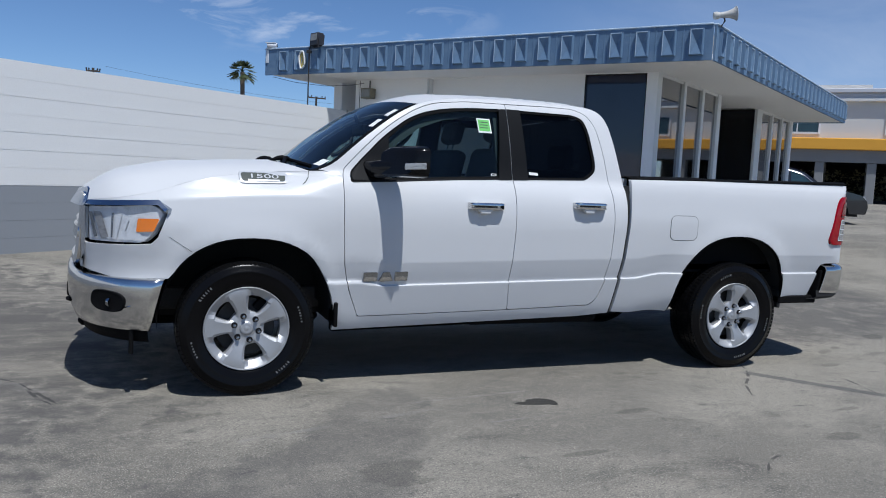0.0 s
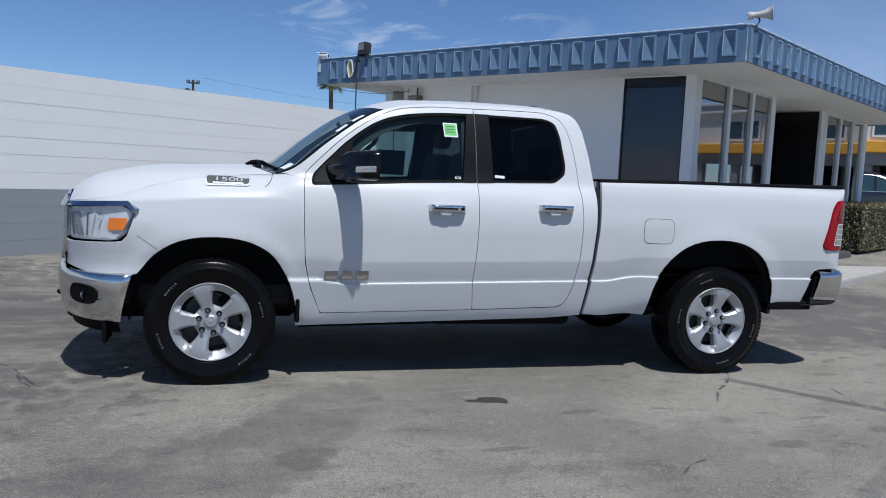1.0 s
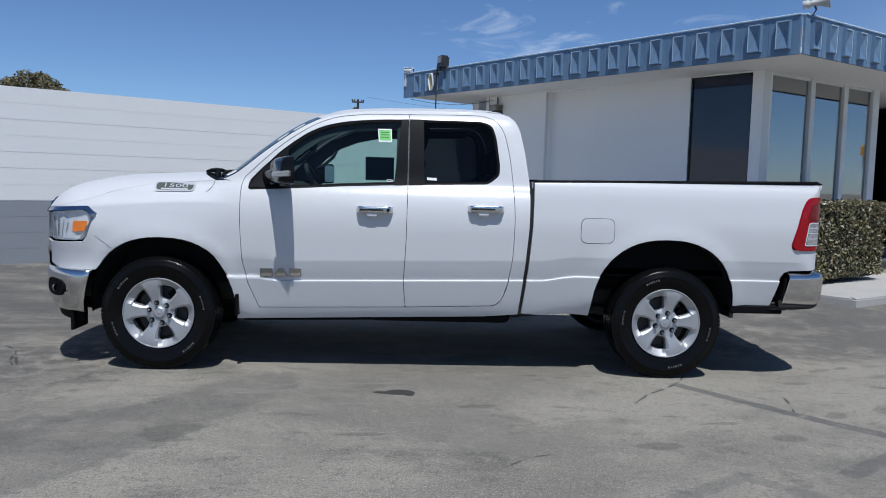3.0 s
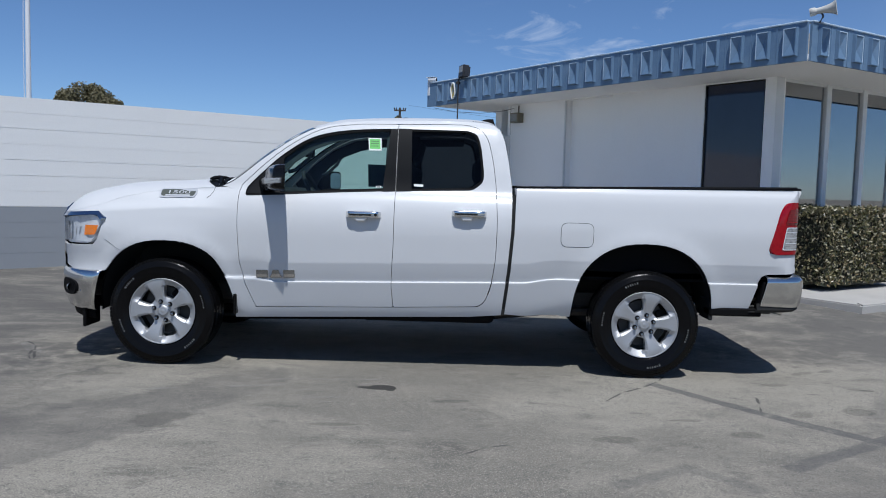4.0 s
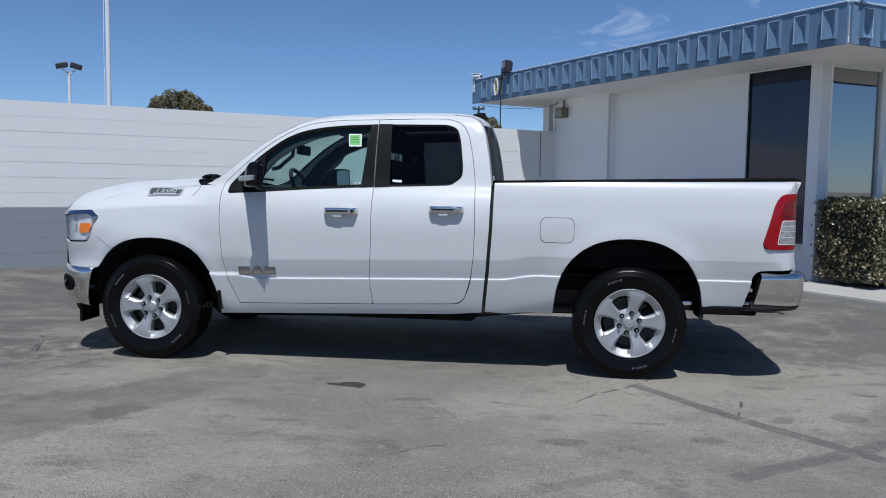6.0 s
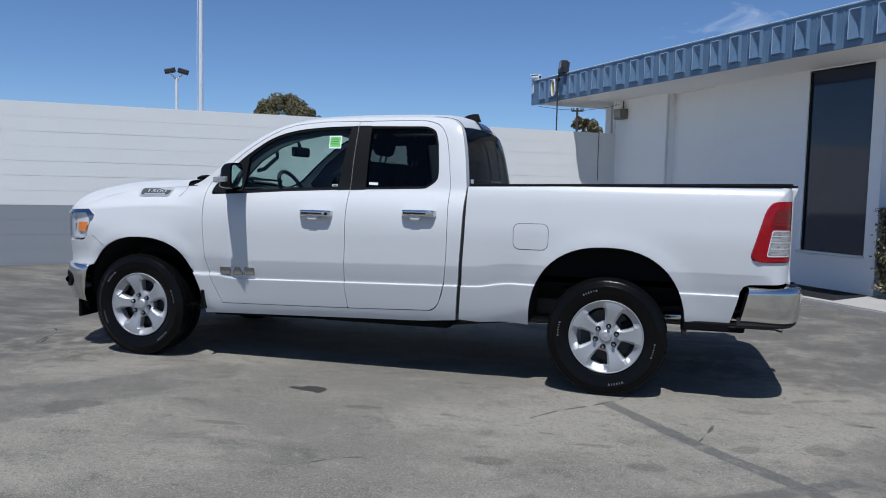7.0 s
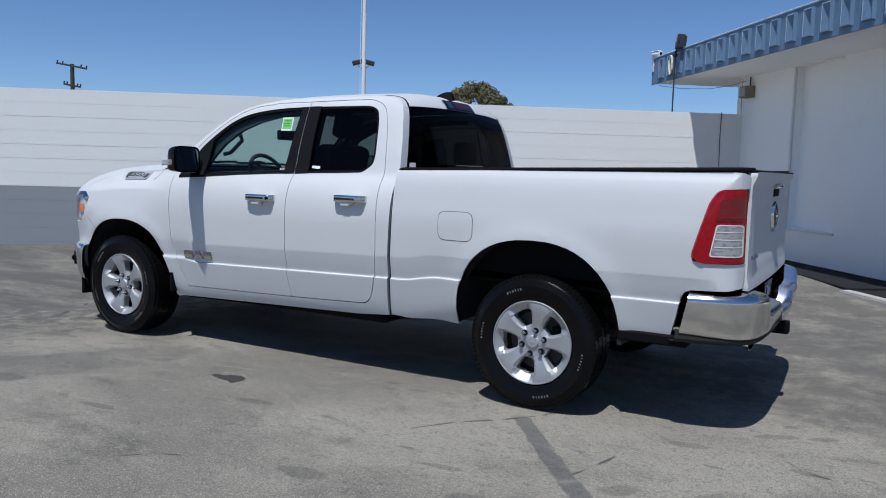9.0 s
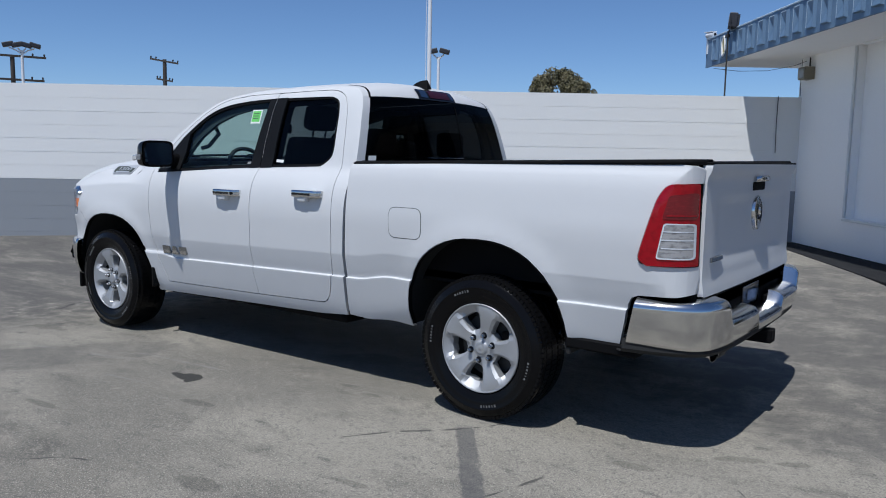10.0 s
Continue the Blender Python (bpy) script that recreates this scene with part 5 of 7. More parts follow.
def hood_z(x, y):
    w = hood_edge(x)
    edge = spline(HOOD_EDGE, x)
    mid = spline(((-0.90, 1.110), (-0.87, 1.145), (-0.80, 1.200), (-0.68, 1.272), (-0.50, 1.316), (-0.34, 1.344), (0.0, 1.368), (0.40, 1.388), (0.62, 1.390)), x)
    f = min(1.0, abs(y) / max(w, 0.1))
    return edge + (mid - edge) * (1 - f ** 5.0) + 0.007 * math.exp(-((abs(y) - 0.36) / 0.08) ** 2) * ease(-0.9, -0.4, x)


def hood_edge(x):
    """Half the hood's width, where it meets the fender."""
    return half_width(x, spline(HOOD_EDGE, x)) + 0.001


def hood_back(v):
    """Where the hood ends, a curve along the windscreen's foot."""
    return 0.24 + 0.18 * abs(v) ** 4


def make_hood(truck):
    rows = []
    for x in steps(-0.79, 0.42, 36):
        row = []
        for v in [*steps(-1, -0.8, 8), *steps(-0.75, 0.75, 16), *steps(0.8, 1, 8)]:
            a = -0.79 + (x + 0.79) * (hood_back(v) + 0.79) / 1.21 - 0.055 * (1 - v * v) * ease(-0.3, -0.79, x)
            y = v * hood_edge(a)
            row.append(Vector((a, y, hood_z(a, y))))
        rows.append(row)
    part("hood", strip(rows), WHITE_PAINT, truck)


ROOF_LEN = [0.0]
for p, q in zip(ROOF_LINE, ROOF_LINE[1:]):
    ROOF_LEN.append(ROOF_LEN[-1] + math.hypot(q[0] - p[0], q[1] - p[1]))
ROOF_X = tuple((l, p[0]) for l, p in zip(ROOF_LEN, ROOF_LINE))
ROOF_Z = tuple((l, p[1]) for l, p in zip(ROOF_LEN, ROOF_LINE))


def roof_way(x):
    """How far along the roof line a place x lies."""
    return lerp_table(tuple((p[0], l) for l, p in zip(ROOF_LEN, ROOF_LINE)), x)


def top_skin(l0, l1, n, bulge, vs):
    """The skin across the cab between its two roof lines."""
    rows = []
    for l in steps(l0, l1, n):
        x, z = spline(ROOF_X, l), spline(ROOF_Z, l)
        w = half_width(min(x, 2.60), z)
        d = 0.01
        t = Vector((spline(ROOF_X, l + d) - spline(ROOF_X, l - d), 0, spline(ROOF_Z, l + d) - spline(ROOF_Z, l - d)))
        t = t.normalized() if t.length > 0 else Vector((0, 0, -1))
        # the screen bows forward, the roof upward
        nrm = Vector((-0.94, 0, 0.343)).lerp(Vector((-t.z, 0, t.x)), ease(roof_way(1.13), roof_way(1.45), l)).normalized()
        b = bulge(l)
        rows.append([Vector((x, v * w, z)) + nrm * (b * (1 - abs(v) ** 2.6)) for v in vs])
    return rows


def cab_top(truck):
    vs = steps(-1, 1, 28)
    end = ROOF_LEN[-1]
    head, back, low = roof_way(1.13), roof_way(2.45), end - 0.012
    glass_top = roof_way(2.512)

    def bulge(l):
        return 0.125 - 0.017 * min(1.0, l / head) - 0.048 * ease(head, head + 0.32, l) - 0.022 * ease(back - 0.15, back + 0.15, l)
    fr = 0.045
    inner = [-1 + fr + (2 - 2 * fr) * i / 22 for i in range(23)]
    part("windscreen", strip(top_skin(0.005, head - 0.004, 18, bulge, inner)), GLASS_WIND, truck, "clear windscreen")
    # dark cowl between hood and glass, with the wipers
    foot = top_skin(0.0, 0.06, 1, bulge, vs)
    edge = [Vector((hood_back(v) - 0.012, v * hood_edge(hood_back(v)), hood_z(hood_back(v), v * hood_edge(hood_back(v))) - 0.014)) for v in vs]
    part("cowl", strip([edge, [p.lerp(q, 0.5) - Vector((0, 0, 0.016)) for p, q in zip(edge, foot[0])], [q - Vector((0, 0, 0.004)) for q in foot[0]]]), BLACK_PLASTIC, truck, "black cowl below the windscreen")
    for v0, v1 in ((-0.86, -0.06), (-0.02, 0.74)):
        blade = [top_skin(0.05 + 0.03 * f, 0.5, 1, lambda l: bulge(l) + 0.018, [v0 + (v1 - v0) * f])[0][0] for f in steps(0, 1, 8)]
        part("wiper", tube(bmesh.new(), blade, 0.011, 6), BLACK_PLASTIC, truck)
        y = blade[4].y
        arm = [(0.262, y - 0.10, 1.388), (0.292, y - 0.085, 1.398), (0.325, y - 0.06, 1.401), (0.365, y - 0.03, 1.400), tuple(blade[4])]
        arm = part("wiper_arm", smooth(tube(bmesh.new(), arm, [0.008, 0.014, 0.017, 0.014, 0.010], 8), 60), BLACK_PLASTIC, truck, "black wiper arm")
        part("pivot_cap", smooth(lathe(bmesh.new(), [(0.0, 0.030), (0.016, 0.028), (0.022, 0.018), (0.022, -0.03)], 14, "z"), 40), GLOSS_BLACK, arm).matrix_local = pose(0.335, y - 0.055, 1.382)
    for a, b, p, q in ((0.075, 0.145, -0.925, -0.835), (0.50, 0.585, -0.938, -0.882), (0.63, 0.715, -0.938, -0.882)):
        part("sticker", strip(top_skin(a, b, 2, lambda l: bulge(l) + 0.003, [p, (p + q) / 2, q])), PAPER, truck, "small white windscreen sticker")
    for s in (-1, 1):
        part("pillar_skin", strip(top_skin(0.0, head, 18, bulge, [s, s * (1 - fr / 2), s * (1 - fr - 0.002)])), BLACK_PLASTIC, truck)
    part("roof", strip(top_skin(head, glass_top, 44, bulge, vs)), WHITE_PAINT, truck)
    for s in (-1, 1):
        part("roof_seam", strip(top_skin(roof_way(2.30), glass_top + 0.01, 16, lambda l: bulge(l) + 0.004, [s * 0.938, s * 0.914])), BLACK_PLASTIC, truck)
    for s in (-1, 1):
        part("rear_pillar", strip(top_skin(glass_top, end, 14, bulge, [s, s * 0.975, s * 0.945, s * 0.925])), WHITE_PAINT, truck)
    rear = part("rear_window", strip(top_skin(glass_top + 0.004, low, 14, bulge, steps(-0.92, 0.92, 22))), GLASS_REAR, truck, "dark sliding rear window")
    for y in (0.245,):
        part("slider_edge", strip(top_skin(glass_top + 0.03, low - 0.03, 10, lambda l: bulge(l) + 0.004, [y - 0.008, y + 0.008])), BLACK_PLASTIC, rear)
    part("slider_edge", strip(top_skin(low - 0.040, low - 0.034, 1, lambda l: bulge(l) + 0.005, [-0.245, 0.245])), DARK_CHROME, rear)
    part("cab_back", box(2.545, 2.598, -0.86, 0.86, 0.45, 1.352), WHITE_PAINT, truck)
    part("sticker", strip(top_skin(low - 0.050, low - 0.018, 2, lambda l: bulge(l) + 0.003, [-0.895, -0.86, -0.82])), PAPER, rear)
    # high brake lamp, let into the roof's rear edge
    lamp = part("high_brake_lamp", strip(top_skin(glass_top - 0.062, glass_top + 0.006, 6, lambda l: bulge(l) + 0.006, steps(-0.29, 0.29, 12))), GLOSS_BLACK, truck, "high brake lamp with a red lens")
    for a, b, mat in ((-0.12, 0.20, LENS_DARK), (-0.255, -0.15, DARK_CHROME), (0.215, 0.26, DARK_CHROME)):
        part("lens", strip(top_skin(glass_top - 0.050, glass_top - 0.006, 4, lambda l: bulge(l) + 0.010, steps(a, b, 6))), mat, lamp)
    # fin aerial
    rows = []
    for f in steps(0, 1, 10):
        x = 2.325 + 0.158 * f
        h = 0.062 * (1 - (1 - min(1, f / 0.85)) ** 2) ** 0.8
        wd = 0.036 * (0.25 + 0.75 * math.sin(math.pi * min(1, 0.1 + f * 0.7)))
        rows.append([Vector((x + 0.02 * (1 - g) * f, -0.03 + c * wd * (1 - g * 0.75), 1.886 + h * g)) for c, g in ((-1, 0), (-0.95, 0.4), (-0.6, 0.85), (0, 1), (0.6, 0.85), (0.95, 0.4), (1, 0))])
    b = strip(rows)
    b.faces.new([b.verts.new(p) for p in rows[-1]])
    part("aerial_fin", smooth(b, 40), BLACK_PLASTIC, truck, "black roof aerial fin")


def front_end(truck):
    # chrome bumper sweeping round the corners
    rows = []
    prof = ((0.692, 0.035), (0.691, 0.004), (0.687, -0.010), (0.676, -0.019), (0.65, -0.023), (0.60, -0.024), (0.54, -0.020), (0.47, -0.006), (0.41, 0.018), (0.397, 0.045))

    def bumper_plan(v):
        """A place along the bumper: v from -1 at the left arch to 1 at the right."""
        a = abs(v)
        s = math.copysign(1, v)
        table_x = ((0.0, -0.895), (0.30, -0.882), (0.50, -0.836), (0.62, -0.782), (0.70, -0.722), (0.80, -0.632), (0.90, -0.520), (1.0, -0.385))
        table_y = ((0.0, 0.0), (0.30, 0.34), (0.50, 0.555), (0.62, 0.680), (0.70, 0.770), (0.80, 0.865), (0.90, 0.935), (1.0, 0.975))
        return spline(table_x, a), s * spline(table_y, a)

    def bumper_out(v):
        x, y = bumper_plan(v)
        x1, y1 = bumper_plan(min(1, v + 0.01))
        x0, y0 = bumper_plan(max(-1, v - 0.01))
        t = Vector((x1 - x0, y1 - y0, 0)).normalized()
        out = Vector((t.y, -t.x, 0))
        return -out if out.dot(Vector((x, y, 0)) - Vector((0.5, 0, 0))) < 0 else out
    for v in steps(-1, 1, 56):
        row = []
        for z, o in prof:
            w = v * (1 - 0.055 * (0.69 - z) / 0.29)
            lift = 0.03 * ease(0.45, 0.1, abs(v)) * ease(0.55, 0.66, z)
            row.append(Vector((*bumper_plan(w), z + lift)) - bumper_out(w) * o)
        rows.append(row)
    bumper = part("front_bumper", solid(strip(rows), -0.006), CHROME, truck, "chrome front bumper with fog lamp pockets")
    for s in (-1, 1):
        pocket = []
        for ring, dep in ((1.0, -0.022), (0.98, -0.038), (0.93, -0.039), (0.86, -0.0365), (0.6, -0.0350), (0.3, -0.0350), (0.04, -0.0350)):
            row = []
            for j in range(24):
                a = 2 * math.pi * j / 24
                v = s * (0.790 + 0.090 * ring * math.copysign(abs(math.cos(a)) ** 0.7, math.cos(a)))
                z = 0.565 + 0.058 * ring * math.copysign(abs(math.sin(a)) ** 0.7, math.sin(a)) - 0.012 * math.cos(a)
                v *= 1 - 0.055 * (0.69 - z) / 0.29
                row.append(Vector((*bumper_plan(v), z)) - bumper_out(v) * dep)
            pocket.append(row)
        bm = strip(pocket, True)
        bm.faces.new([bm.verts.new(p) for p in pocket[-1]])
        part("fog_lamp_pocket", bm, BLACK_PLASTIC, bumper)
        x, y = (Vector((*bumper_plan(s * 0.79), 0)) + bumper_out(s * 0.79) * 0.034)[:2]
        lampm = bmesh.new()
        lathe(lampm, [(0.0, -0.014), (0.016, -0.013), (0.024, -0.009), (0.027, 0.0), (0.027, 0.01)], 20, "x")
        ob = part("fog_lamp", smooth(lampm), DARK_CHROME, bumper)
        ob.matrix_local = pose(x, y, 0.560, 0, 0, 35 * -s * -1)
        bm = bmesh.new()
        pts = []
        for i in range(12):
            f = i / 11
            v = s * (0.700 + 0.180 * f)
            xx, yy = bumper_plan(v)
            n = bumper_out(v)
            pts.append(Vector((xx, yy, 0.525 - 0.02 * math.sin(math.pi * f) + 0.02 * f)) + n * 0.022)
        tube(bm, pts, 0.007, 6)
        part("pocket_trim", bm, CHROME, bumper)
    # tow hooks and the lower grille
    for s in (-1, 1):
        bm = bmesh.new()
        tube(bm, [(-0.86, s * 0.40, 0.50), (-0.895, s * 0.40, 0.50), (-0.907, s * 0.37, 0.50), (-0.895, s * 0.34, 0.50), (-0.86, s * 0.34, 0.50)], 0.014, 8)
        part("tow_hook", bm, BLACK_PLASTIC, truck)
    part("lower_grille", box(-0.9195, -0.86, -0.30, 0.30, 0.50, 0.60, None, 0.015, 2), BLACK_PLASTIC, truck)
    # black air dam under the bumper and a deflector before each tyre
    rows = []
    for v in steps(-0.93, 0.93, 40):
        x, y = bumper_plan(v)
        out = bumper_out(v)
        rows.append([Vector((x, y, z)) - out * o for z, o in ((0.425, 0.035), (0.39, 0.050), (0.345, 0.062), (0.335, 0.075))])
    part("air_dam", solid(strip(rows), -0.008), BLACK_PLASTIC, truck, "black air dam under the bumper")
    for s in (-1, 1):
        part("tyre_deflector", box(-0.565, -0.540, min(s * 0.66, s * 0.90), max(s * 0.66, s * 0.90), 0.265, 0.42, None, 0.006), BLACK_PLASTIC, truck)
    # nose panel between lamp and bumper
    rows = []
    for z in (0.695, 0.74, 0.80, 0.86, 0.885):
        rows.append([Vector((-0.845 + 0.035 * (y / 0.65) ** 2 + (0.04 if z > 0.87 else 0), y, z)) for y in steps(-0.66, 0.66, 16)])
    part("nose_panel", strip(rows), BLACK_PLASTIC, truck)
    # grille: chrome surround, dark mesh, broad chrome bars
    def gx(y, z):
        return -0.895 + 0.085 * (abs(y) / 0.72) ** 2.2 + 0.035 * (z - 0.72) / 0.4
    outer = rounded([(-0.64, 1.150), (0.64, 1.150), (0.60, 0.735), (-0.60, 0.735)], [0.05, 0.05, 0.08, 0.08], 5)
    inner = rounded([(-0.52, 1.060), (0.52, 1.060), (0.50, 0.770), (-0.50, 0.770)], [0.04, 0.04, 0.06, 0.06], 5)
    grille = part("grille", sheet(inner, lambda y, z: Vector((gx(y, z) + 0.04, y, z)), cut_u=steps(-0.7, 0.7, 12)), BLACK_PLASTIC, truck, "black mesh grille in a chrome surround")
    part("grille_surround", sheet(outer, lambda y, z: Vector((gx(y, z) - 0.012, y, z)), [inner], cut_u=steps(-0.7, 0.7, 14), cut_v=(0.76, 0.80, 0.9, 1.0, 1.05, 1.08), depth=(0.06, 0, 0)), CHROME, grille)
    for z in (0.855, 0.915, 0.975):
        bm = bmesh.new()
        tube(bm, [(gx(y, z) + 0.004, y, z) for y in steps(-0.58, 0.58, 12)], 0.014, 8)
        part("grille_bar", bm, CHROME, grille)
    part("grille_bar", sheet(rounded([(-0.56, 0.945), (0.56, 0.945), (0.56, 0.885), (-0.56, 0.885)], 0.02, 4), lambda y, z: Vector((gx(y, z) - 0.016, y, z)), cut_u=steps(-0.6, 0.6, 12), depth=(0.03, 0, 0)), CHROME, grille)
    for s in (-1, 1):
        headlamp(truck, s)


def headlamp(truck, side):
    """Wraps the corner from the grille to the fender."""
    lamp = new("headlight")
    lamp.parent = truck
    lamp["label"] = "clear wraparound headlight with an amber marker"

    def plan(f):
        """f from 0 beside the grille to 1 at the fender."""
        x = spline(((-0.4, -0.874), (0.0, -0.825), (0.2, -0.784), (0.4, -0.720), (0.6, -0.635), (0.8, -0.515), (1.0, -0.370)), f)
        y = spline(((-0.4, 0.36), (0.0, 0.58), (0.2, 0.685), (0.4, 0.785), (0.6, 0.868), (0.8, 0.935), (1.0, 0.970)), f)
        return x, y

    def lens(f, z, out=0.0):
        x, y = plan(f)
        n = Vector((-0.75 + 0.6 * f, 0.3 + 0.7 * f, 0)).normalized()
        p = Vector((x, y, z)) + n * out
        return Vector((p.x, side * p.y, p.z))

    def face(pts, out, depth=None, cuts=14):
        return sheet(pts, lambda f, z: lens(f, z, out), cut_u=steps(0, 1, cuts), cut_v=(0.9, 0.95, 1.0, 1.05, 1.1), depth=depth)
    outline = rounded([(0.17, 1.075), (0.55, 1.085), (0.88, 1.102), (0.93, 1.085), (0.965, 1.055), (0.88, 0.935), (0.81, 0.893), (0.19, 0.885)], 0.02, 3)
    back = (0.03, -side * 0.03, 0)
    part("lamp_housing", face(outline, -0.012, back), REFLECTOR, lamp)
    inner = [(0.56 + (f - 0.56) * 0.95, 0.985 + (z - 0.985) * 0.90) for f, z in outline]
    part("reflector", face([(0.20, 1.055), (0.66, 1.062), (0.60, 0.905), (0.22, 0.900)], -0.005), REFLECTOR, lamp)
    part("amber_lens", face(rounded([(0.785, 1.026), (0.940, 1.028), (0.902, 0.958), (0.772, 0.952)], 0.01, 2), 0.0), LENS_AMBER, lamp, "amber side marker")
    part("side_reflector", face([(0.66, 1.05), (0.72, 1.03), (0.68, 0.955), (0.80, 0.945), (0.84, 0.905), (0.62, 0.905)], -0.004), REFLECTOR, lamp)
    part("lamp_bowl", face(rounded([(0.30, 1.05), (0.42, 1.05), (0.52, 0.915), (0.42, 0.905)], 0.01, 2), 0.001), LENS_WHITE, lamp)
    part("lamp_divider", face([(0.225, 1.045), (0.275, 1.045), (0.37, 0.915), (0.32, 0.905)], 0.002), DARK_CHROME, lamp)
    part("lamp_divider", face([(0.555, 1.05), (0.580, 1.05), (0.565, 0.915), (0.545, 0.915)], 0.002), STRIP_CHROME, lamp)
    part("lamp_strip", sheet(rounded([(0.13, 1.108), (0.55, 1.118), (0.93, 1.132), (1.0, 1.085), (1.005, 1.055), (0.985, 1.066), (0.93, 1.104), (0.55, 1.090), (0.13, 1.082)], 0.006, 2), lambda f, z: lens(f, z, 0.018 - 0.7 * max(0.0, z - 1.085)), cut_u=steps(0, 1, 14), cut_v=(1.085, 1.1, 1.11), depth=back), STRIP_CHROME, lamp, "blue-grey lamp strip")
    part("grille_corner", sheet(rounded([(-0.4, 1.150), (-0.05, 1.178), (0.06, 1.168), (0.20, 1.112), (0.19, 1.075), (0.05, 1.075), (-0.4, 1.08)], 0.012, 3), lambda f, z: lens(f, z, 0.024 - 0.6 * max(0.0, z - 1.08)), cut_u=steps(-0.4, 0.2, 8), cut_v=(1.1, 1.12, 1.14), depth=back), STRIP_CHROME, lamp, "blue-grey chrome grille corner")
    part("grille_edge", face(rounded([(0.03, 1.08), (0.175, 1.08), (0.185, 0.90), (0.14, 0.80), (0.06, 0.76), (0.0, 0.76)], 0.012, 3), 0.012, back), CHROME, lamp)
    part("lamp_cover", face(inner, 0.006), LAMP_GLASS, lamp).visible_shadow = False


REFLECTOR = material("lamp_reflector", (0.70, 0.72, 0.75), 0.25, 0.15, stain=0.8, stain_scale=16.0, second=(0.34, 0.36, 0.40), coat=0.5)
STRIP_CHROME = material("satin_chrome", (0.36, 0.40, 0.47), 0.16, 1.0, stain=0.2, stain_scale=9.0)
LAMP_GLASS = glass("lamp_glass", (0.96, 0.97, 0.98))


def rear_end(truck):
    # tailgate with a pressed field
    def tx(y, z):
        x = 4.697 + 0.016 * (1 - (y / 0.835) ** 2)
        x += 0.022 * ease(1.335, 1.40, z) + 0.010 * ease(0.90, 0.80, z)
        x -= 0.011 * ease(0.72, 0.60, abs(y)) * ease(0.90, 0.98, z) * ease(1.27, 1.22, z)
        return x
    tg = rounded([(-0.835, 1.414), (0.835, 1.414), (0.835, 0.800), (-0.835, 0.800)], 0.02, 3)
    gate = part("tailgate", sheet(tg, lambda y, z: Vector((tx(y, z), y, z)), cut_u=steps(-0.84, 0.84, 44), cut_v=steps(0.78, 1.41, 32), depth=(-0.05, 0, 0)), WHITE_PAINT, truck, "white tailgate with a chrome handle")
    part("tailgate_top", box(4.640, 4.722, -0.835, 0.835, 1.411, 1.424, None, 0.006, 2), BLACK_PLASTIC, gate, "black tailgate cap")
    part("handle_recess", box(4.69, 4.7185, -0.12, 0.12, 1.275, 1.322, None, 0.008, 2), BLACK_PLASTIC, gate)
    bm = bmesh.new()
    tube(bm, [(4.718, -0.11, 1.336), (4.735, -0.08, 1.339), (4.739, 0.0, 1.340), (4.735, 0.08, 1.339), (4.718, 0.11, 1.336)], 0.016, 10)
    part("tailgate_handle", smooth(bm, 60), CHROME, gate, "chrome tailgate handle")
    bm = bmesh.new()
    rows = [[Vector((4.703 + d, 0.0 + r * 0.075 * math.cos(a), 1.165 + r * (0.085 if math.sin(a) > 0 else 0.105) * math.sin(a))) for a in [2 * math.pi * i / 28 for i in range(28)]] for r, d in ((1.0, 0.0), (0.96, 0.016), (0.7, 0.024), (0.4, 0.018), (0.1, 0.030))]
    part("emblem", smooth(strip(rows, True), 40), CHROME, gate, "round chrome emblem shape")
    part("emblem_field", box(4.709, 4.725, -0.035, 0.035, 1.11, 1.20, None, 0.01, 2), GLOSS_BLACK, gate)
    part("nameplate", box(4.69, 4.7115, -0.745, -0.575, 0.955, 0.978, None, 0.003), DARK_CHROME, gate, "small dark nameplate bar")
    # tail lamps
    cuts = (4.5, 4.54, 4.58, 4.60, 4.62, 4.64, 4.655, 4.67, 4.68, 4.69)
    for s in (-1, 1):
        lo = rounded([(tail_x(x), z) for x, z in [(4.490, 0.948), (4.448, 0.976), (4.532, 1.259), (4.582, 1.322), (4.722, 1.324), (4.7265, 0.951)]], [0.01, 0.03, 0.06, 0.04, 0.006, 0.006], 4)
        lamp = part("tail_lamp", sheet(lo, on_side(s, 0.012), cut_u=cuts, cut_v=steps(0.95, 1.32, 10), depth=(-0.02, -s * 0.03, 0)), LENS_RED, truck, "red tail lamp with a clear lower lens")
        wl = rounded([(tail_x(x), z) for x, z in [(4.548, 0.988), (4.582, 1.140), (4.710, 1.140), (4.712, 0.988)]], 0.014, 3)
        clear = part("clear_lens", sheet(wl, on_side(s, 0.015), cut_u=cuts, cut_v=steps(0.98, 1.15, 6), depth=(0, -s * 0.006, 0)), LENS_CLEAR, lamp, "clear reversing lens")
        for z in (1.030, 1.068, 1.106):
            part("lens_rib", sheet([(tail_x(4.568), z), (tail_x(4.568), z + 0.005), (4.678, z + 0.005), (4.678, z)], on_side(s, 0.0175), cut_u=cuts), REFLECTOR, clear)
        rim = [(x + (0.006 if x > 4.6 else -0.006), z + (0.006 if z > 1.06 else -0.006)) for x, z in wl]
        part("lens_rim", sheet(rim, on_side(s, 0.0165), [wl], cut_u=cuts, cut_v=(1.0, 1.05, 1.1)), REFLECTOR, clear)
        for z in (1.178,):
            part("lens_rib", sheet([(tail_x(4.585), z), (tail_x(4.592), z + 0.006), (4.680, z + 0.006), (4.680, z)], on_side(s, 0.0195), cut_u=cuts, depth=(0, -s * 0.003, 0)), LENS_RED, lamp)
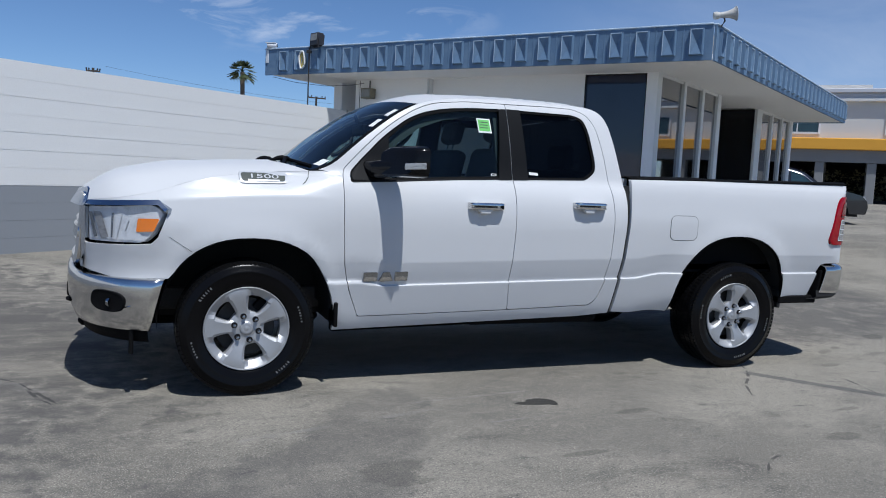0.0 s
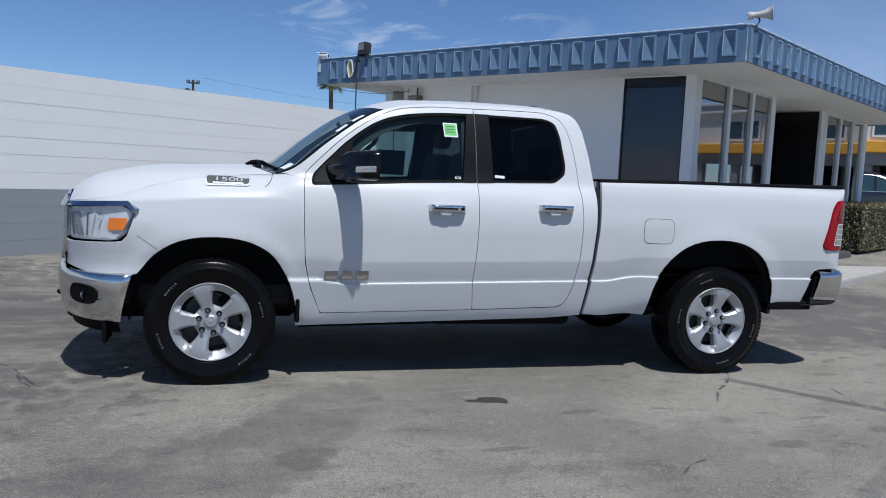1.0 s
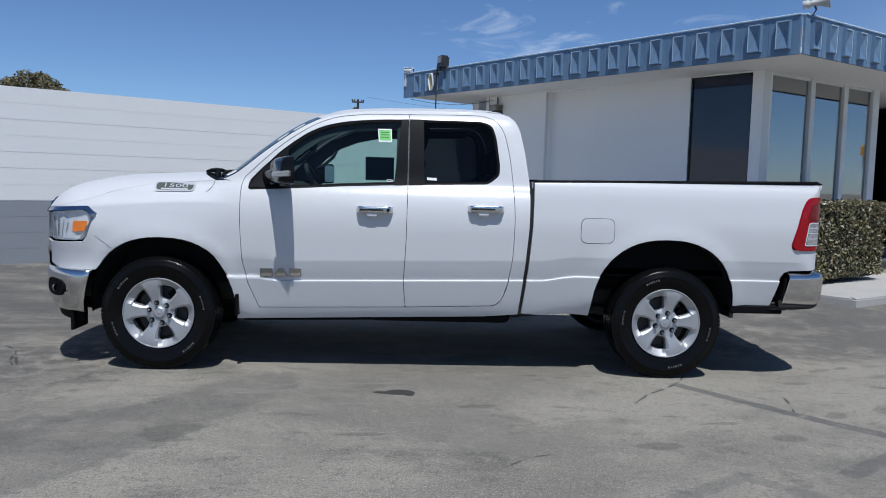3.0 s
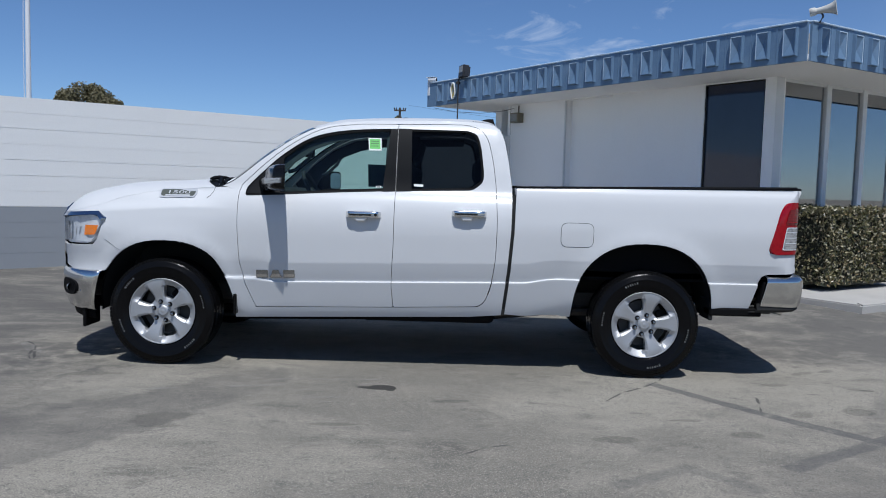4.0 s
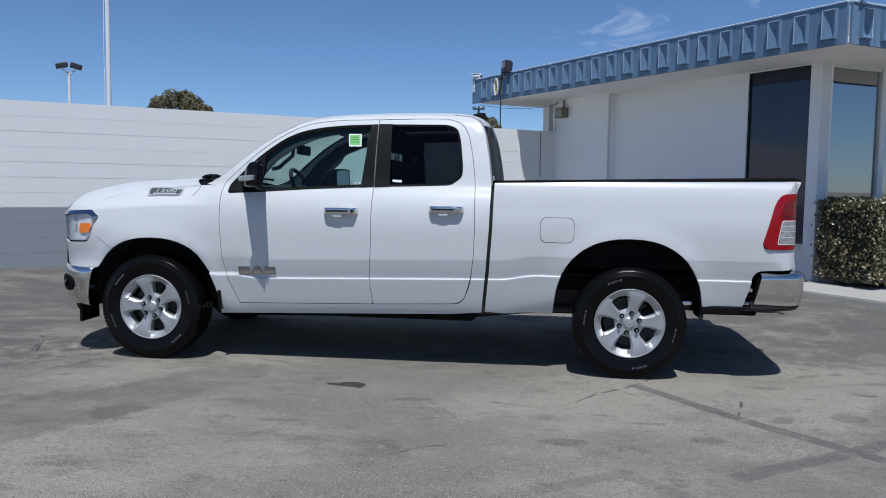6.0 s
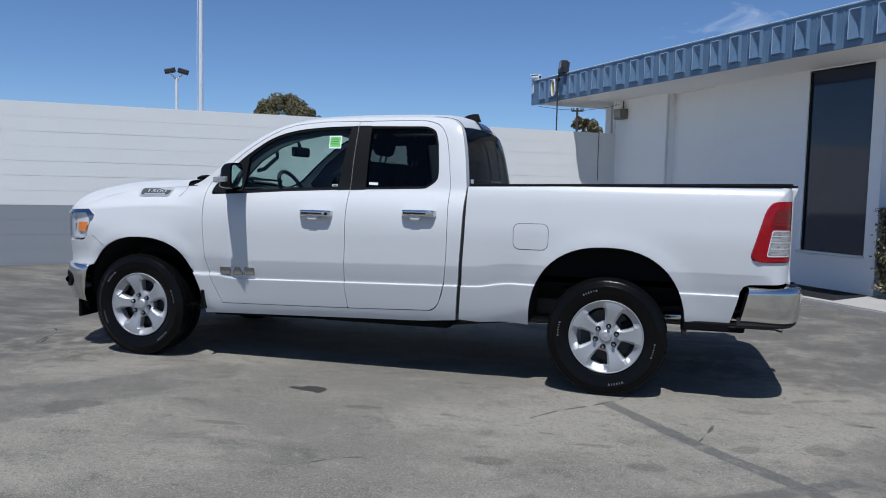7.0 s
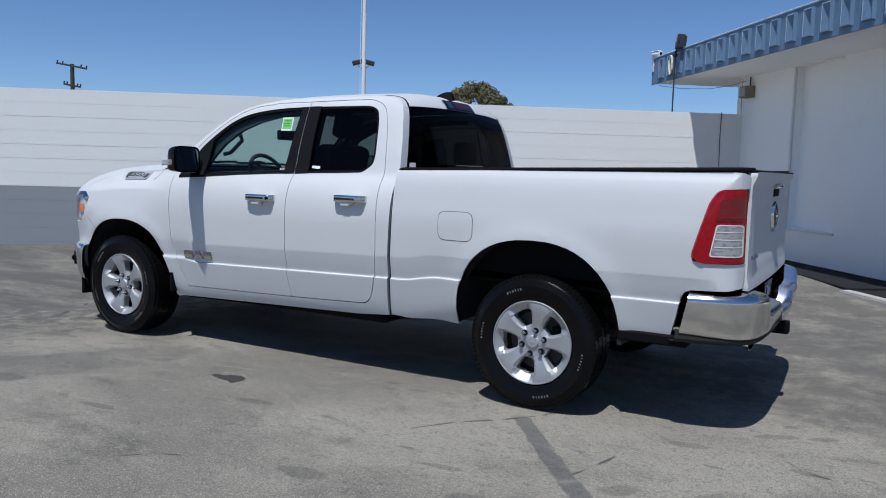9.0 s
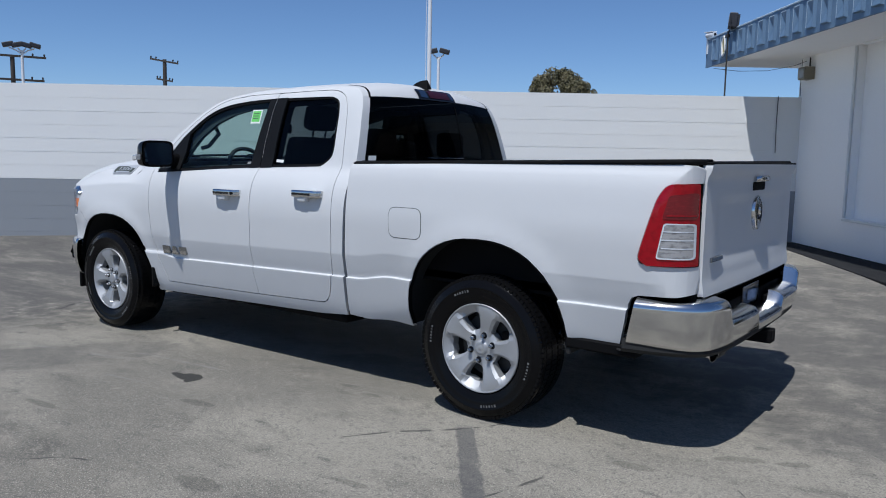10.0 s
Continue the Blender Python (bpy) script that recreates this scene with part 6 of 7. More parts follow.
        part("lens_step", sheet(rounded([(tail_x(4.565), 1.165), (tail_x(4.596), 1.27), (4.682, 1.285), (4.682, 1.165)], 0.012, 2), on_side(s, 0.016), cut_u=cuts, cut_v=(1.2, 1.24), depth=(0, -s * 0.005, 0)), LENS_DEEP, lamp)
    # bumper: two chrome corners and a dropped step between
    def plan(v):
        a, s = abs(v), math.copysign(1, v)
        x = spline(((0.0, 4.815), (0.45, 4.808), (0.62, 4.795), (0.74, 4.760), (0.82, 4.690), (0.91, 4.560), (1.0, 4.405)), a)
        y = spline(((0.0, 0.0), (0.45, 0.50), (0.62, 0.700), (0.74, 0.840), (0.82, 0.920), (0.91, 0.972), (1.0, 1.0)), a)
        return x, s * y

    def top(v):
        a = abs(v)
        return 0.768 - 0.090 * ease(0.63, 0.60, a) - 0.060 * ease(0.245, 0.215, a)
    rows = []
    for v in steps(-1, 1, 140):
        x, y = plan(v)
        x1, y1 = plan(min(1, v + 0.01))
        x0, y0 = plan(max(-1, v - 0.01))
        t = Vector((x1 - x0, y1 - y0, 0)).normalized()
        out = Vector((t.y, -t.x, 0))
        if out.dot(Vector((x - 4.2, y, 0))) < 0:
            out = -out
        zt = top(v)
        zb = 0.568 - 0.012 * ease(1, 0.8, abs(v))
        rows.append([Vector((x - (0.0 if abs(v) < 0.82 else -0.040 * ease(0.82, 1.0, abs(v)) * (z - zb) / (zt - zb)), y, z)) - out * o for z, o in ((zt + 0.020, 0.075), (zt + 0.012, 0.030), (zt + 0.005, 0.012), (zt - 0.012, -0.002), (zt - 0.024, -0.004), (zt - 0.036, -0.0035), ((zt + zb) / 2, 0.0), (zb + 0.03, 0.008), (zb + 0.006, 0.018), (zb, 0.035))])
    bumper = part("rear_bumper", smooth(solid(strip(rows), -0.005), 50), CHROME, truck, "chrome rear step bumper")
    part("step_pad", box(4.62, 4.780, -0.62, 0.62, 0.570, 0.600, None, 0.008), BLACK_PLASTIC, bumper, "black step pad")
    for s in (-1, 1):
        pts = [(plan(s * a)[0] - 0.045, plan(s * a)[1] - s * 0.02) for a in (0.64, 0.7, 0.78, 0.86, 0.94)]
        base = [(4.60, s * 0.90), (4.60, s * 0.68)]
        part("step_pad", box(4.62, 4.785, min(s * 0.27, s * 0.67), max(s * 0.27, s * 0.67), 0.62, 0.668, None, 0.006), BLACK_PLASTIC, bumper, "black step pad")
        bm = slab(bmesh.new(), pts + base, 0.735, 0.757, 0.004)
        part("step_pad", bm, BLACK_PLASTIC, bumper, "black step pad")
        # slanted black block added as the dark of the gap between body and bumper
        end = box(4.394, 4.412, min(s * 0.88, s * 0.972), max(s * 0.88, s * 0.972), 0.525, 0.748, None, 0.012, 2)
        for p in end.verts:
            p.co.x += 0.042 * (p.co.z - 0.53) / 0.23
        part("bumper_end", end, BLACK_PLASTIC, bumper)
    part("bumper_filler", box(4.58, 4.70, -0.80, 0.80, 0.60, 0.80, None, 0.01), BLACK_PLASTIC, bumper)
    part("plate_recess", box(4.698, 4.708, -0.16, 0.16, 0.645, 0.765, None, 0.004), GLOSS_BLACK, bumper, "dark plate holder")
    part("plate_bar", box(4.706, 4.712, -0.08, 0.08, 0.68, 0.735), DARK_CHROME, bumper)
    rows = []
    for v in steps(-1, 1, 60):
        x, y = plan(v)
        rows.append([Vector((x - o, y * (1 - o), z)) for z, o in ((0.590, 0.024), (0.545, 0.020), (0.528, 0.034), (0.524, 0.08))])
    part("under_bumper", smooth(solid(strip(rows), -0.006), 40), LINER, bumper, "black lower edge of the bumper")
    part("tow_hitch", box(4.60, 4.84, -0.04, 0.04, 0.455, 0.53, None, 0.006), BLACK_PLASTIC, truck, "black tow hitch receiver")
    bm = bmesh.new()
    tube(bm, [(3.95, -0.50, 0.50), (4.35, -0.54, 0.525), (4.58, -0.60, 0.520), (4.715, -0.63, 0.500)], [0.03, 0.03, 0.036, 0.044], 16, caps=False)
    part("exhaust_pipe", smooth(solid(bm, -0.003), 50), CHROME, truck, "polished exhaust tip")


def cabin(truck):
    """What shows through the glass: floor, dash, wheel, seats, roof lining."""
    part("cabin_floor", box(0.62, 2.50, -0.86, 0.86, 0.50, 0.56), CABIN, truck)
    for s in (-1, 1):
        part("door_lining", sheet([(0.70, 0.60), (0.70, 1.28), (2.44, 1.325), (2.44, 0.60)], on_side(s, -0.06), cut_u=steps(0.7, 2.4, 6), cut_v=SIDE_V), CABIN, truck)
        part("pillar_lining", sheet([(0.66, 1.365), (0.845, 1.548), (1.044, 1.692), (1.25, 1.775), (1.46, 1.80), (2.25, 1.81), (2.25, 1.755), (1.46, 1.725), (1.29, 1.690), (1.13, 1.628), (0.99, 1.528), (0.905, 1.430), (0.85, 1.345), (0.70, 1.30)], on_side(s, -0.045), cut_u=steps(0.7, 2.2, 12), cut_v=TOP_V, depth=(0, -s * 0.03, 0)), CABIN, truck)
        part("middle_pillar", sheet([(1.66, 1.30), (1.665, 1.79), (1.84, 1.79), (1.84, 1.30)], on_side(s, -0.045), cut_v=TOP_V, depth=(0, -s * 0.05, 0)), CABIN, truck)
    rows = [[Vector((x, v * 0.60, spline(ROOF_LINE, x) + 0.02 - 0.02 * v * v)) for v in steps(-1, 1, 8)] for x in steps(1.20, 2.40, 8)]
    part("roof_lining", strip(rows), CABIN_LIGHT, truck)
    dash = [[Vector((x, v * 0.80, z - 0.03 * v * v)) for v in steps(-1, 1, 10)] for x, z in ((0.56, 1.30), (0.70, 1.335), (0.84, 1.338), (0.905, 1.30), (0.95, 1.12), (0.90, 0.80))]
    part("dashboard", strip(dash), CABIN, truck, "dark dashboard")
    part("screen", box(0.94, 0.965, -0.14, 0.14, 1.02, 1.26, None, 0.008), GLOSS_BLACK, truck)
    sw = bmesh.new()
    ring = [Vector((0.19 * math.cos(a), 0.19 * math.sin(a), 0)) for a in [2 * math.pi * i / 32 for i in range(33)]]
    tube(sw, ring, 0.016, 8, caps=False)
    for a in (0, 180, 270):
        tube(sw, [(0, 0, -0.02), (0.18 * math.cos(radians(a)), 0.18 * math.sin(radians(a)), 0)], 0.016, 6)
    lathe(sw, [(0.0, 0.01), (0.06, 0.005), (0.07, -0.03), (0.05, -0.05)], 18, "z")
    ob = part("steering_wheel", smooth(sw, 60), CABIN, truck, "dark steering wheel")
    ob.matrix_local = Matrix.Translation((1.07, -0.40, 1.29)) @ Matrix.Rotation(radians(62), 4, "Y") @ Matrix.Rotation(radians(90), 4, "Z")
    bm = bmesh.new()
    tube(bm, [(1.06, -0.40, 1.285), (0.86, -0.40, 1.18)], 0.04, 8)
    part("steering_column", bm, CABIN, truck)
    rm = box(0.925, 0.970, -0.16, 0.13, 1.590, 1.672, None, 0.018, 3)
    part("rear_view_mirror", rm, BLACK_PLASTIC, truck)
    part("mirror_stalk", tube(bmesh.new(), [(0.915, -0.01, 1.725), (0.945, -0.01, 1.66)], 0.014, 6), BLACK_PLASTIC, truck)
    part("grab_handle", tube(bmesh.new(), [(0.93, -0.745, 1.455), (0.975, -0.715, 1.470), (1.075, -0.700, 1.560), (1.090, -0.735, 1.600)], 0.015, 8), CABIN, truck)
    part("grab_handle", tube(bmesh.new(), [(0.93, 0.745, 1.455), (0.975, 0.715, 1.470), (1.075, 0.700, 1.560), (1.090, 0.735, 1.600)], 0.015, 8), CABIN, truck)
    for y in (-0.42, 0.42):
        seat(truck, 1.42, y, 0.52)
    # rear bench
    part("rear_bench", box(1.98, 2.40, -0.70, 0.70, 0.78, 0.95, None, 0.05, 3), CLOTH, truck, "dark cloth rear bench")
    part("rear_backrest", box(2.34, 2.48, -0.70, 0.70, 0.92, 1.42, None, 0.05, 3), CLOTH, truck)
    for y in (-0.40, 0.40):
        part("headrest", box(2.33, 2.43, y - 0.13, y + 0.13, 1.42, 1.60, Matrix.Identity(4), 0.04, 3), CLOTH, truck)


def seat(truck, x, y, w):
    s = new("front_seat")
    s.parent = truck
    s["label"] = "dark cloth front seat"
    part("cushion", box(x - 0.28, x + 0.22, y - w / 2, y + w / 2, 0.78, 0.94, None, 0.05, 3), CLOTH, s)
    m = Matrix.Translation((x + 0.24, y, 0.90)) @ Matrix.Rotation(radians(14), 4, "Y")
    part("backrest", box(-0.06, 0.07, -w / 2, w / 2, 0.0, 0.66, m, 0.05, 3), CLOTH, s)
    m2 = m @ Matrix.Translation((-0.015, 0, 0.68))
    part("headrest", box(-0.045, 0.055, -0.135, 0.135, 0.03, 0.21, m2, 0.04, 3), CLOTH, s)
    for dy in (-0.06, 0.06):
        bm = bmesh.new()
        tube(bm, [m @ Vector((0, dy, 0.62)), m @ Vector((0, dy, 0.76))], 0.007, 6)
        part("headrest_post", bm, DARK_CHROME, s)


def underside(truck):
    for s in (-1, 1):
        part("frame_rail", box(-0.70, 4.70, s * 0.43 - 0.05, s * 0.43 + 0.05, 0.44, 0.58, None, 0.01), STEEL, truck)
    part("under_tray", box(-0.85, 0.60, -0.42, 0.42, 0.34, 0.40, None, 0.02), BLACK_PLASTIC, truck)
    part("engine_block", box(-0.60, 0.55, -0.40, 0.40, 0.45, 1.00), LINER, truck)
    part("fire_wall", box(0.56, 0.62, -0.88, 0.88, 0.50, 1.26), LINER, truck)
    for x in AXLES:
        bm = bmesh.new()
        tube(bm, [(x, -0.80, HUB_Z), (x, 0.80, HUB_Z)], 0.045, 10)
        part("axle", bm, STEEL, truck)
    bm = bmesh.new()
    lathe(bm, [(0.0, -0.13), (0.09, -0.10), (0.14, 0.0), (0.09, 0.10), (0.0, 0.13)], 16, "y")
    ob = part("differential", smooth(bm), STEEL, truck)
    ob.location = (AXLES[1], 0, HUB_Z)
    bm = bmesh.new()
    tube(bm, [(0.9, 0.1, 0.46), (2.2, 0.05, 0.44), (3.45, 0.0, 0.41)], 0.05, 10)
    part("drive_shaft", bm, STEEL, truck)
    bm = bmesh.new()
    tube(bm, [(0.8, -0.20, 0.38), (1.7, -0.30, 0.36), (2.2, -0.34, 0.37), (2.9, -0.50, 0.42), (3.95, -0.52, 0.44)], [0.035, 0.035, 0.09, 0.035, 0.035], 10)
    part("exhaust_run", bm, STEEL, truck)
    part("fuel_tank", box(1.5, 2.5, -0.85, -0.42, 0.36, 0.56, None, 0.04, 2), BLACK_PLASTIC, truck)
    part("spare_tyre", lathe(bmesh.new(), [(0.22, -0.09), (0.36, -0.10), (0.38, 0.0), (0.36, 0.10), (0.22, 0.09)], 28, "z"), RUBBER, truck).location = (4.20, 0.0, 0.52)
    # bed: floor, front wall and inner sides
    part("bed_floor", box(2.62, 4.70, -0.85, 0.85, 0.72, 0.78), BLACK_PLASTIC, truck)
    part("bed_front", box(2.622, 2.66, -0.86, 0.86, 0.60, 1.380, None, 0.006), WHITE_PAINT, truck)
    part("bed_front_cap", box(2.618, 2.665, -0.86, 0.86, 1.380, 1.394, None, 0.005), BLACK_PLASTIC, truck)
    for s in (-1, 1):
        part("bed_inner", box(2.64, 4.68, min(s * 0.835, s * 0.85), max(s * 0.835, s * 0.85), 0.74, 1.372), BLACK_PLASTIC, truck)


truck = thing("pickup_truck", "clean white four-door pickup truck with chrome bumpers parked on asphalt", "truck")
for side in (-1, 1):
    body_sides(truck, side)
make_hood(truck)
cab_top(truck)
front_end(truck)
rear_end(truck)
cabin(truck)
underside(truck)
for x, side, turn in ((AXLES[0], -1, -15), (AXLES[1], -1, 13), (AXLES[0], 1, 20), (AXLES[1], 1, 55)):
    wheel(truck, x, side, turn)


# ---------------------------------------------------------------- more materials
LEAF_HEDGE = leafy(material("hedge_leaves", (0.085, 0.115, 0.030), 0.38, spec=0.6), ((0.040, 0.042, 0.013), (0.137, 0.119, 0.047), (0.072, 0.071, 0.022), (0.259, 0.223, 0.115), (0.086, 0.083, 0.025), (0.194, 0.140, 0.065), (0.054, 0.050, 0.018), (0.360, 0.324, 0.209)))
HEDGE_CORE = material("hedge_core", (0.022, 0.022, 0.012), 0.9, grain=0.3, grain_scale=60)
LEAF_TREE = material("tree_leaves", (0.13, 0.115, 0.055), 0.6, stain=0.5, stain_scale=1.0, second=(0.11, 0.085, 0.045), grain=0.2, grain_scale=4)
LEAF_PALM = material("palm_leaves", (0.075, 0.095, 0.040), 0.6, stain=0.4, stain_scale=1.0)
BARK = material("bark", (0.14, 0.11, 0.085), 0.9, stain=0.4, stain_scale=2.0, bump=0.4, bump_scale=10)
POLE_WOOD = material("weathered_pole_wood", (0.055, 0.045, 0.038), 0.85, stain=0.3, stain_scale=2.0)
POLE_WHITE = material("white_pole_paint", (0.72, 0.73, 0.75), 0.5, stain=0.15, stain_scale=1.0)
LAMP_BLACK = material("dark_lamp_metal", (0.03, 0.03, 0.035), 0.5, 0.2, grain=0.2)
HORN_PAINT = material("horn_paint", (0.50, 0.49, 0.46), 0.6, stain=0.4, stain_scale=12.0, second=(0.30, 0.26, 0.22))
BOX_TAN = material("tan_painted_metal", (0.19, 0.17, 0.12), 0.6, stain=0.4, stain_scale=8.0)
YELLOW_FOAM = material("yellow_insulation", (0.45, 0.36, 0.12), 0.9, stain=0.4, stain_scale=20.0, second=(0.25, 0.2, 0.08))
FAR_WALL = material("far_painted_wall", (0.62, 0.605, 0.58), 0.85, stain=0.15, stain_scale=0.2)
FAR_CORNICE = material("far_cornice", (0.55, 0.56, 0.60), 0.85, stain=0.15, stain_scale=0.2)
FAR_YELLOW = material("yellow_band_paint", (0.74, 0.36, 0.035), 0.75, stain=0.15, stain_scale=0.3)
FAR_CONCRETE = material("far_concrete", (0.24, 0.24, 0.24), 0.9, stain=0.2, stain_scale=0.3)
FAR_DARK = material("garage_dark", (0.012, 0.012, 0.012), 0.9, stain=0.2, stain_scale=0.5)
FAR_PANE = material("far_window_pane", (0.03, 0.06, 0.075), 0.1, stain=0.3, stain_scale=0.5)
BLACK_CAR = material("black_car_paint", (0.010, 0.010, 0.012), 0.25, coat=1.0, stain=0.1, stain_scale=2.0)
LAMP_FACE = material("floodlight_face", (0.30, 0.29, 0.26), 0.2, stain=0.5, stain_scale=15, second=(0.10, 0.10, 0.10))


# ---------------------------------------------------------------- on the building
def floodlight():
    t = thing("floodlight", "black square floodlight on a thin pole at the roof's edge", "floodlight")
    x, y = 5.52, 1.06
    part("pole", smooth(tube(bmesh.new(), [MA @ Vector((x, y, z)) for z in (0.15, 1.2, 2.4, 3.38)], 0.012, 10), 60), STEEL, t)
    part("clamp", box(x - 0.04, x + 0.04, 1.01, 1.09, 3.28, 3.33, MA, 0.005), STEEL, t)
    m = MA @ Matrix.Translation((x - 0.14, y + 0.02, 3.50)) @ Matrix.Rotation(radians(-18), 4, "Z") @ Matrix.Rotation(radians(5), 4, "X") @ Matrix.Diagonal((0.78, 0.78, 0.86, 1))
    head = part("lamp_head", box(-0.155, 0.155, -0.11, 0.04, -0.125, 0.125, m, 0.012, 2), LAMP_BLACK, t)
    part("lamp_face", box(-0.125, 0.125, 0.038, 0.046, -0.030, 0.098, m, 0.003), LAMP_FACE, head)
    for k in range(7):
        part("cooling_fin", box(-0.12 + k * 0.04 - 0.006, -0.12 + k * 0.04 + 0.006, -0.15, -0.11, -0.10, 0.10, m), LAMP_BLACK, head)
    part("bracket", tube(bmesh.new(), [m @ Vector((-0.165, 0, 0)), m @ Vector((-0.165, 0.0, -0.16)), m @ Vector((0.165, 0, -0.16)), m @ Vector((0.165, 0, 0))], 0.010, 6), LAMP_BLACK, t)
    part("conduit", tube(bmesh.new(), [MA @ Vector(p) for p in ((x, 1.04, 3.40), (x - 0.05, 1.02, 3.46), (x - 0.12, 0.98, 3.42))], 0.008, 6), STEEL, t)


def horn():
    t = thing("horn_loudspeaker", "weathered grey horn loudspeaker on the roof's corner", "loudspeaker")
    m = Matrix.Translation((6.36, 2.60, 3.525)) @ Matrix.Rotation(radians(-28), 4, "Z") @ Matrix.Rotation(radians(-8), 4, "Y") @ Matrix.Diagonal((0.76, 0.76, 0.76, 1))
    bell = bmesh.new()
    lathe(bell, [(0.045, -0.10), (0.050, -0.02), (0.062, 0.05), (0.082, 0.11), (0.110, 0.16), (0.122, 0.165), (0.118, 0.172), (0.100, 0.158), (0.070, 0.10), (0.030, 0.02), (0.0, 0.02)], 28, "x")
    smooth(bell, 40)
    part("bell", bell, HORN_PAINT, t).matrix_local = m
    drv = bmesh.new()
    lathe(drv, [(0.0, -0.20), (0.055, -0.198), (0.062, -0.185), (0.062, -0.125), (0.050, -0.10), (0.0, -0.10)], 24, "x")
    part("driver", smooth(drv, 30), HORN_PAINT, t).matrix_local = m
    b = bmesh.new()
    tube(b, [m @ Vector((-0.03, 0, -0.05)), m @ Vector((-0.02, 0, -0.10)), Vector((6.33, 2.63, 3.38))], 0.012, 6)
    part("bracket", b, STEEL, t)


def roof_camera():
    t = thing("security_camera", "small white camera on the fascia's end", "camera")
    m = MA @ Matrix.Translation((6.45, 1.0, 3.455)) @ Matrix.Rotation(radians(25), 4, "Z")
    part("body", smooth(lathe(bmesh.new(), [(0.0, -0.10), (0.040, -0.095), (0.046, -0.06), (0.046, 0.06), (0.040, 0.075), (0.0, 0.07)], 18, "x"), 40), POLE_WHITE, t).matrix_local = m
    part("visor", box(-0.09, 0.10, -0.05, 0.05, 0.042, 0.052, m, 0.004), POLE_WHITE, t)
    part("lens", smooth(lathe(bmesh.new(), [(0.0, -0.104), (0.028, -0.102), (0.030, -0.09)], 16, "x")), GLOSS_BLACK, t).matrix_local = m
    part("mount", box(-0.02, 0.02, -0.02, 0.02, -0.075, -0.03, m, 0.004), POLE_WHITE, t)
    part("base_plate", box(6.50, 6.56, 1.0, 1.025, 3.16, 3.42, MA, 0.003), POLE_WHITE, t)


def wall_box():
    t = thing("junction_box", "tan metal lamp box under the eaves at the wall's end", "box")
    part("case", box(4.88, 5.10, 0.0, 0.15, 2.62, 2.80, MA, 0.01, 2), BOX_TAN, t)
    part("cover", box(4.90, 5.08, 0.15, 0.162, 2.645, 2.775, MA, 0.004), LAMP_FACE, t)
    part("conduit", tube(bmesh.new(), [MA @ Vector(p) for p in ((4.99, 0.03, 2.80), (4.99, 0.03, 2.94))], 0.012, 6), STEEL, t)


def broken_panel():
    t = thing("torn_fascia_hole", "torn oval hole in the fascia showing yellow insulation", "hole")
    m = MA @ Matrix.Translation((5.68, 1.062, 3.175))
    ring = bmesh.new()
    pts = [m @ Vector((0.062 * math.cos(a) + 0.008 * math.sin(3 * a), 0.0, 0.145 * math.sin(a))) for a in [2 * math.pi * i / 24 for i in range(25)]]
    tube(ring, pts, 0.014, 6, caps=False)
    part("torn_rim", ring, PAPER, t)
    rows = [[m @ Vector((r * 0.058 * math.cos(a), -0.012 * (1 - r) - 0.004, r * 0.14 * math.sin(a))) for a in [2 * math.pi * i / 24 for i in range(24)]] for r in (1.0, 0.6, 0.1)]
    part("insulation", strip(rows, True), YELLOW_FOAM, t)


def soffit_cable():
    t = thing("slack_cable", "thin slack cable from the eaves to the wall's end", "cable")
    part("wire", tube(bmesh.new(), [MA @ Vector(p) for p in ((6.5, 0.9, 2.93), (6.2, 0.6, 2.86), (5.8, 0.3, 2.83), (5.35, 0.1, 2.86), (5.13, 0.02, 2.9))], 0.004, 5), LAMP_BLACK, t)
    part("wire", tube(bmesh.new(), [MA @ Vector(p) for p in ((5.19, 0.05, 2.94), (5.20, 0.05, 2.6), (5.19, 0.05, 2.40))], 0.004, 5), LAMP_BLACK, t)


floodlight()
horn()
roof_camera()
wall_box()
broken_panel()
soffit_cable()
hanging = thing("hanging_cable", "thin black cable hanging down the white block wall", "cable")
part("strand", tube(bmesh.new(), [MA @ Vector((5.222, 0.36 + d, z)) for z, d in ((2.40, 0.0), (2.37, 0.0), (2.0, 0.004), (1.55, -0.006))], 0.006, 6), LAMP_BLACK, hanging)


# ---------------------------------------------------------------- hedges
def leaves(n, place, size, seed, flat=0.35):
    """Many small pointed leaves; place(rng) gives a spot and the way out."""
    rng = random.Random(seed)
    verts, faces = [], []
    for _ in range(n):
        p, out = place(rng)
        d = Vector((rng.uniform(-1, 1), rng.uniform(-1, 1), rng.uniform(-0.6, 1))) + out * 0.9
        d.normalize()
        u = d.orthogonal().normalized()
        u.rotate(Matrix.Rotation(rng.uniform(0, 6.28), 3, d))
        w = d.cross(u)
        s = size * rng.uniform(0.6, 1.3)
        k = len(verts)
        verts += [p, p + (u * 0.55 + w * flat) * s + d * 0.15 * s, p + u * 1.2 * s, p + (u * 0.55 - w * flat) * s + d * 0.15 * s]
        faces.append((k, k + 1, k + 2, k + 3))
    me = bpy.data.meshes.new("leaves")
    me.from_pydata([tuple(v) for v in verts], [], faces)
    return me


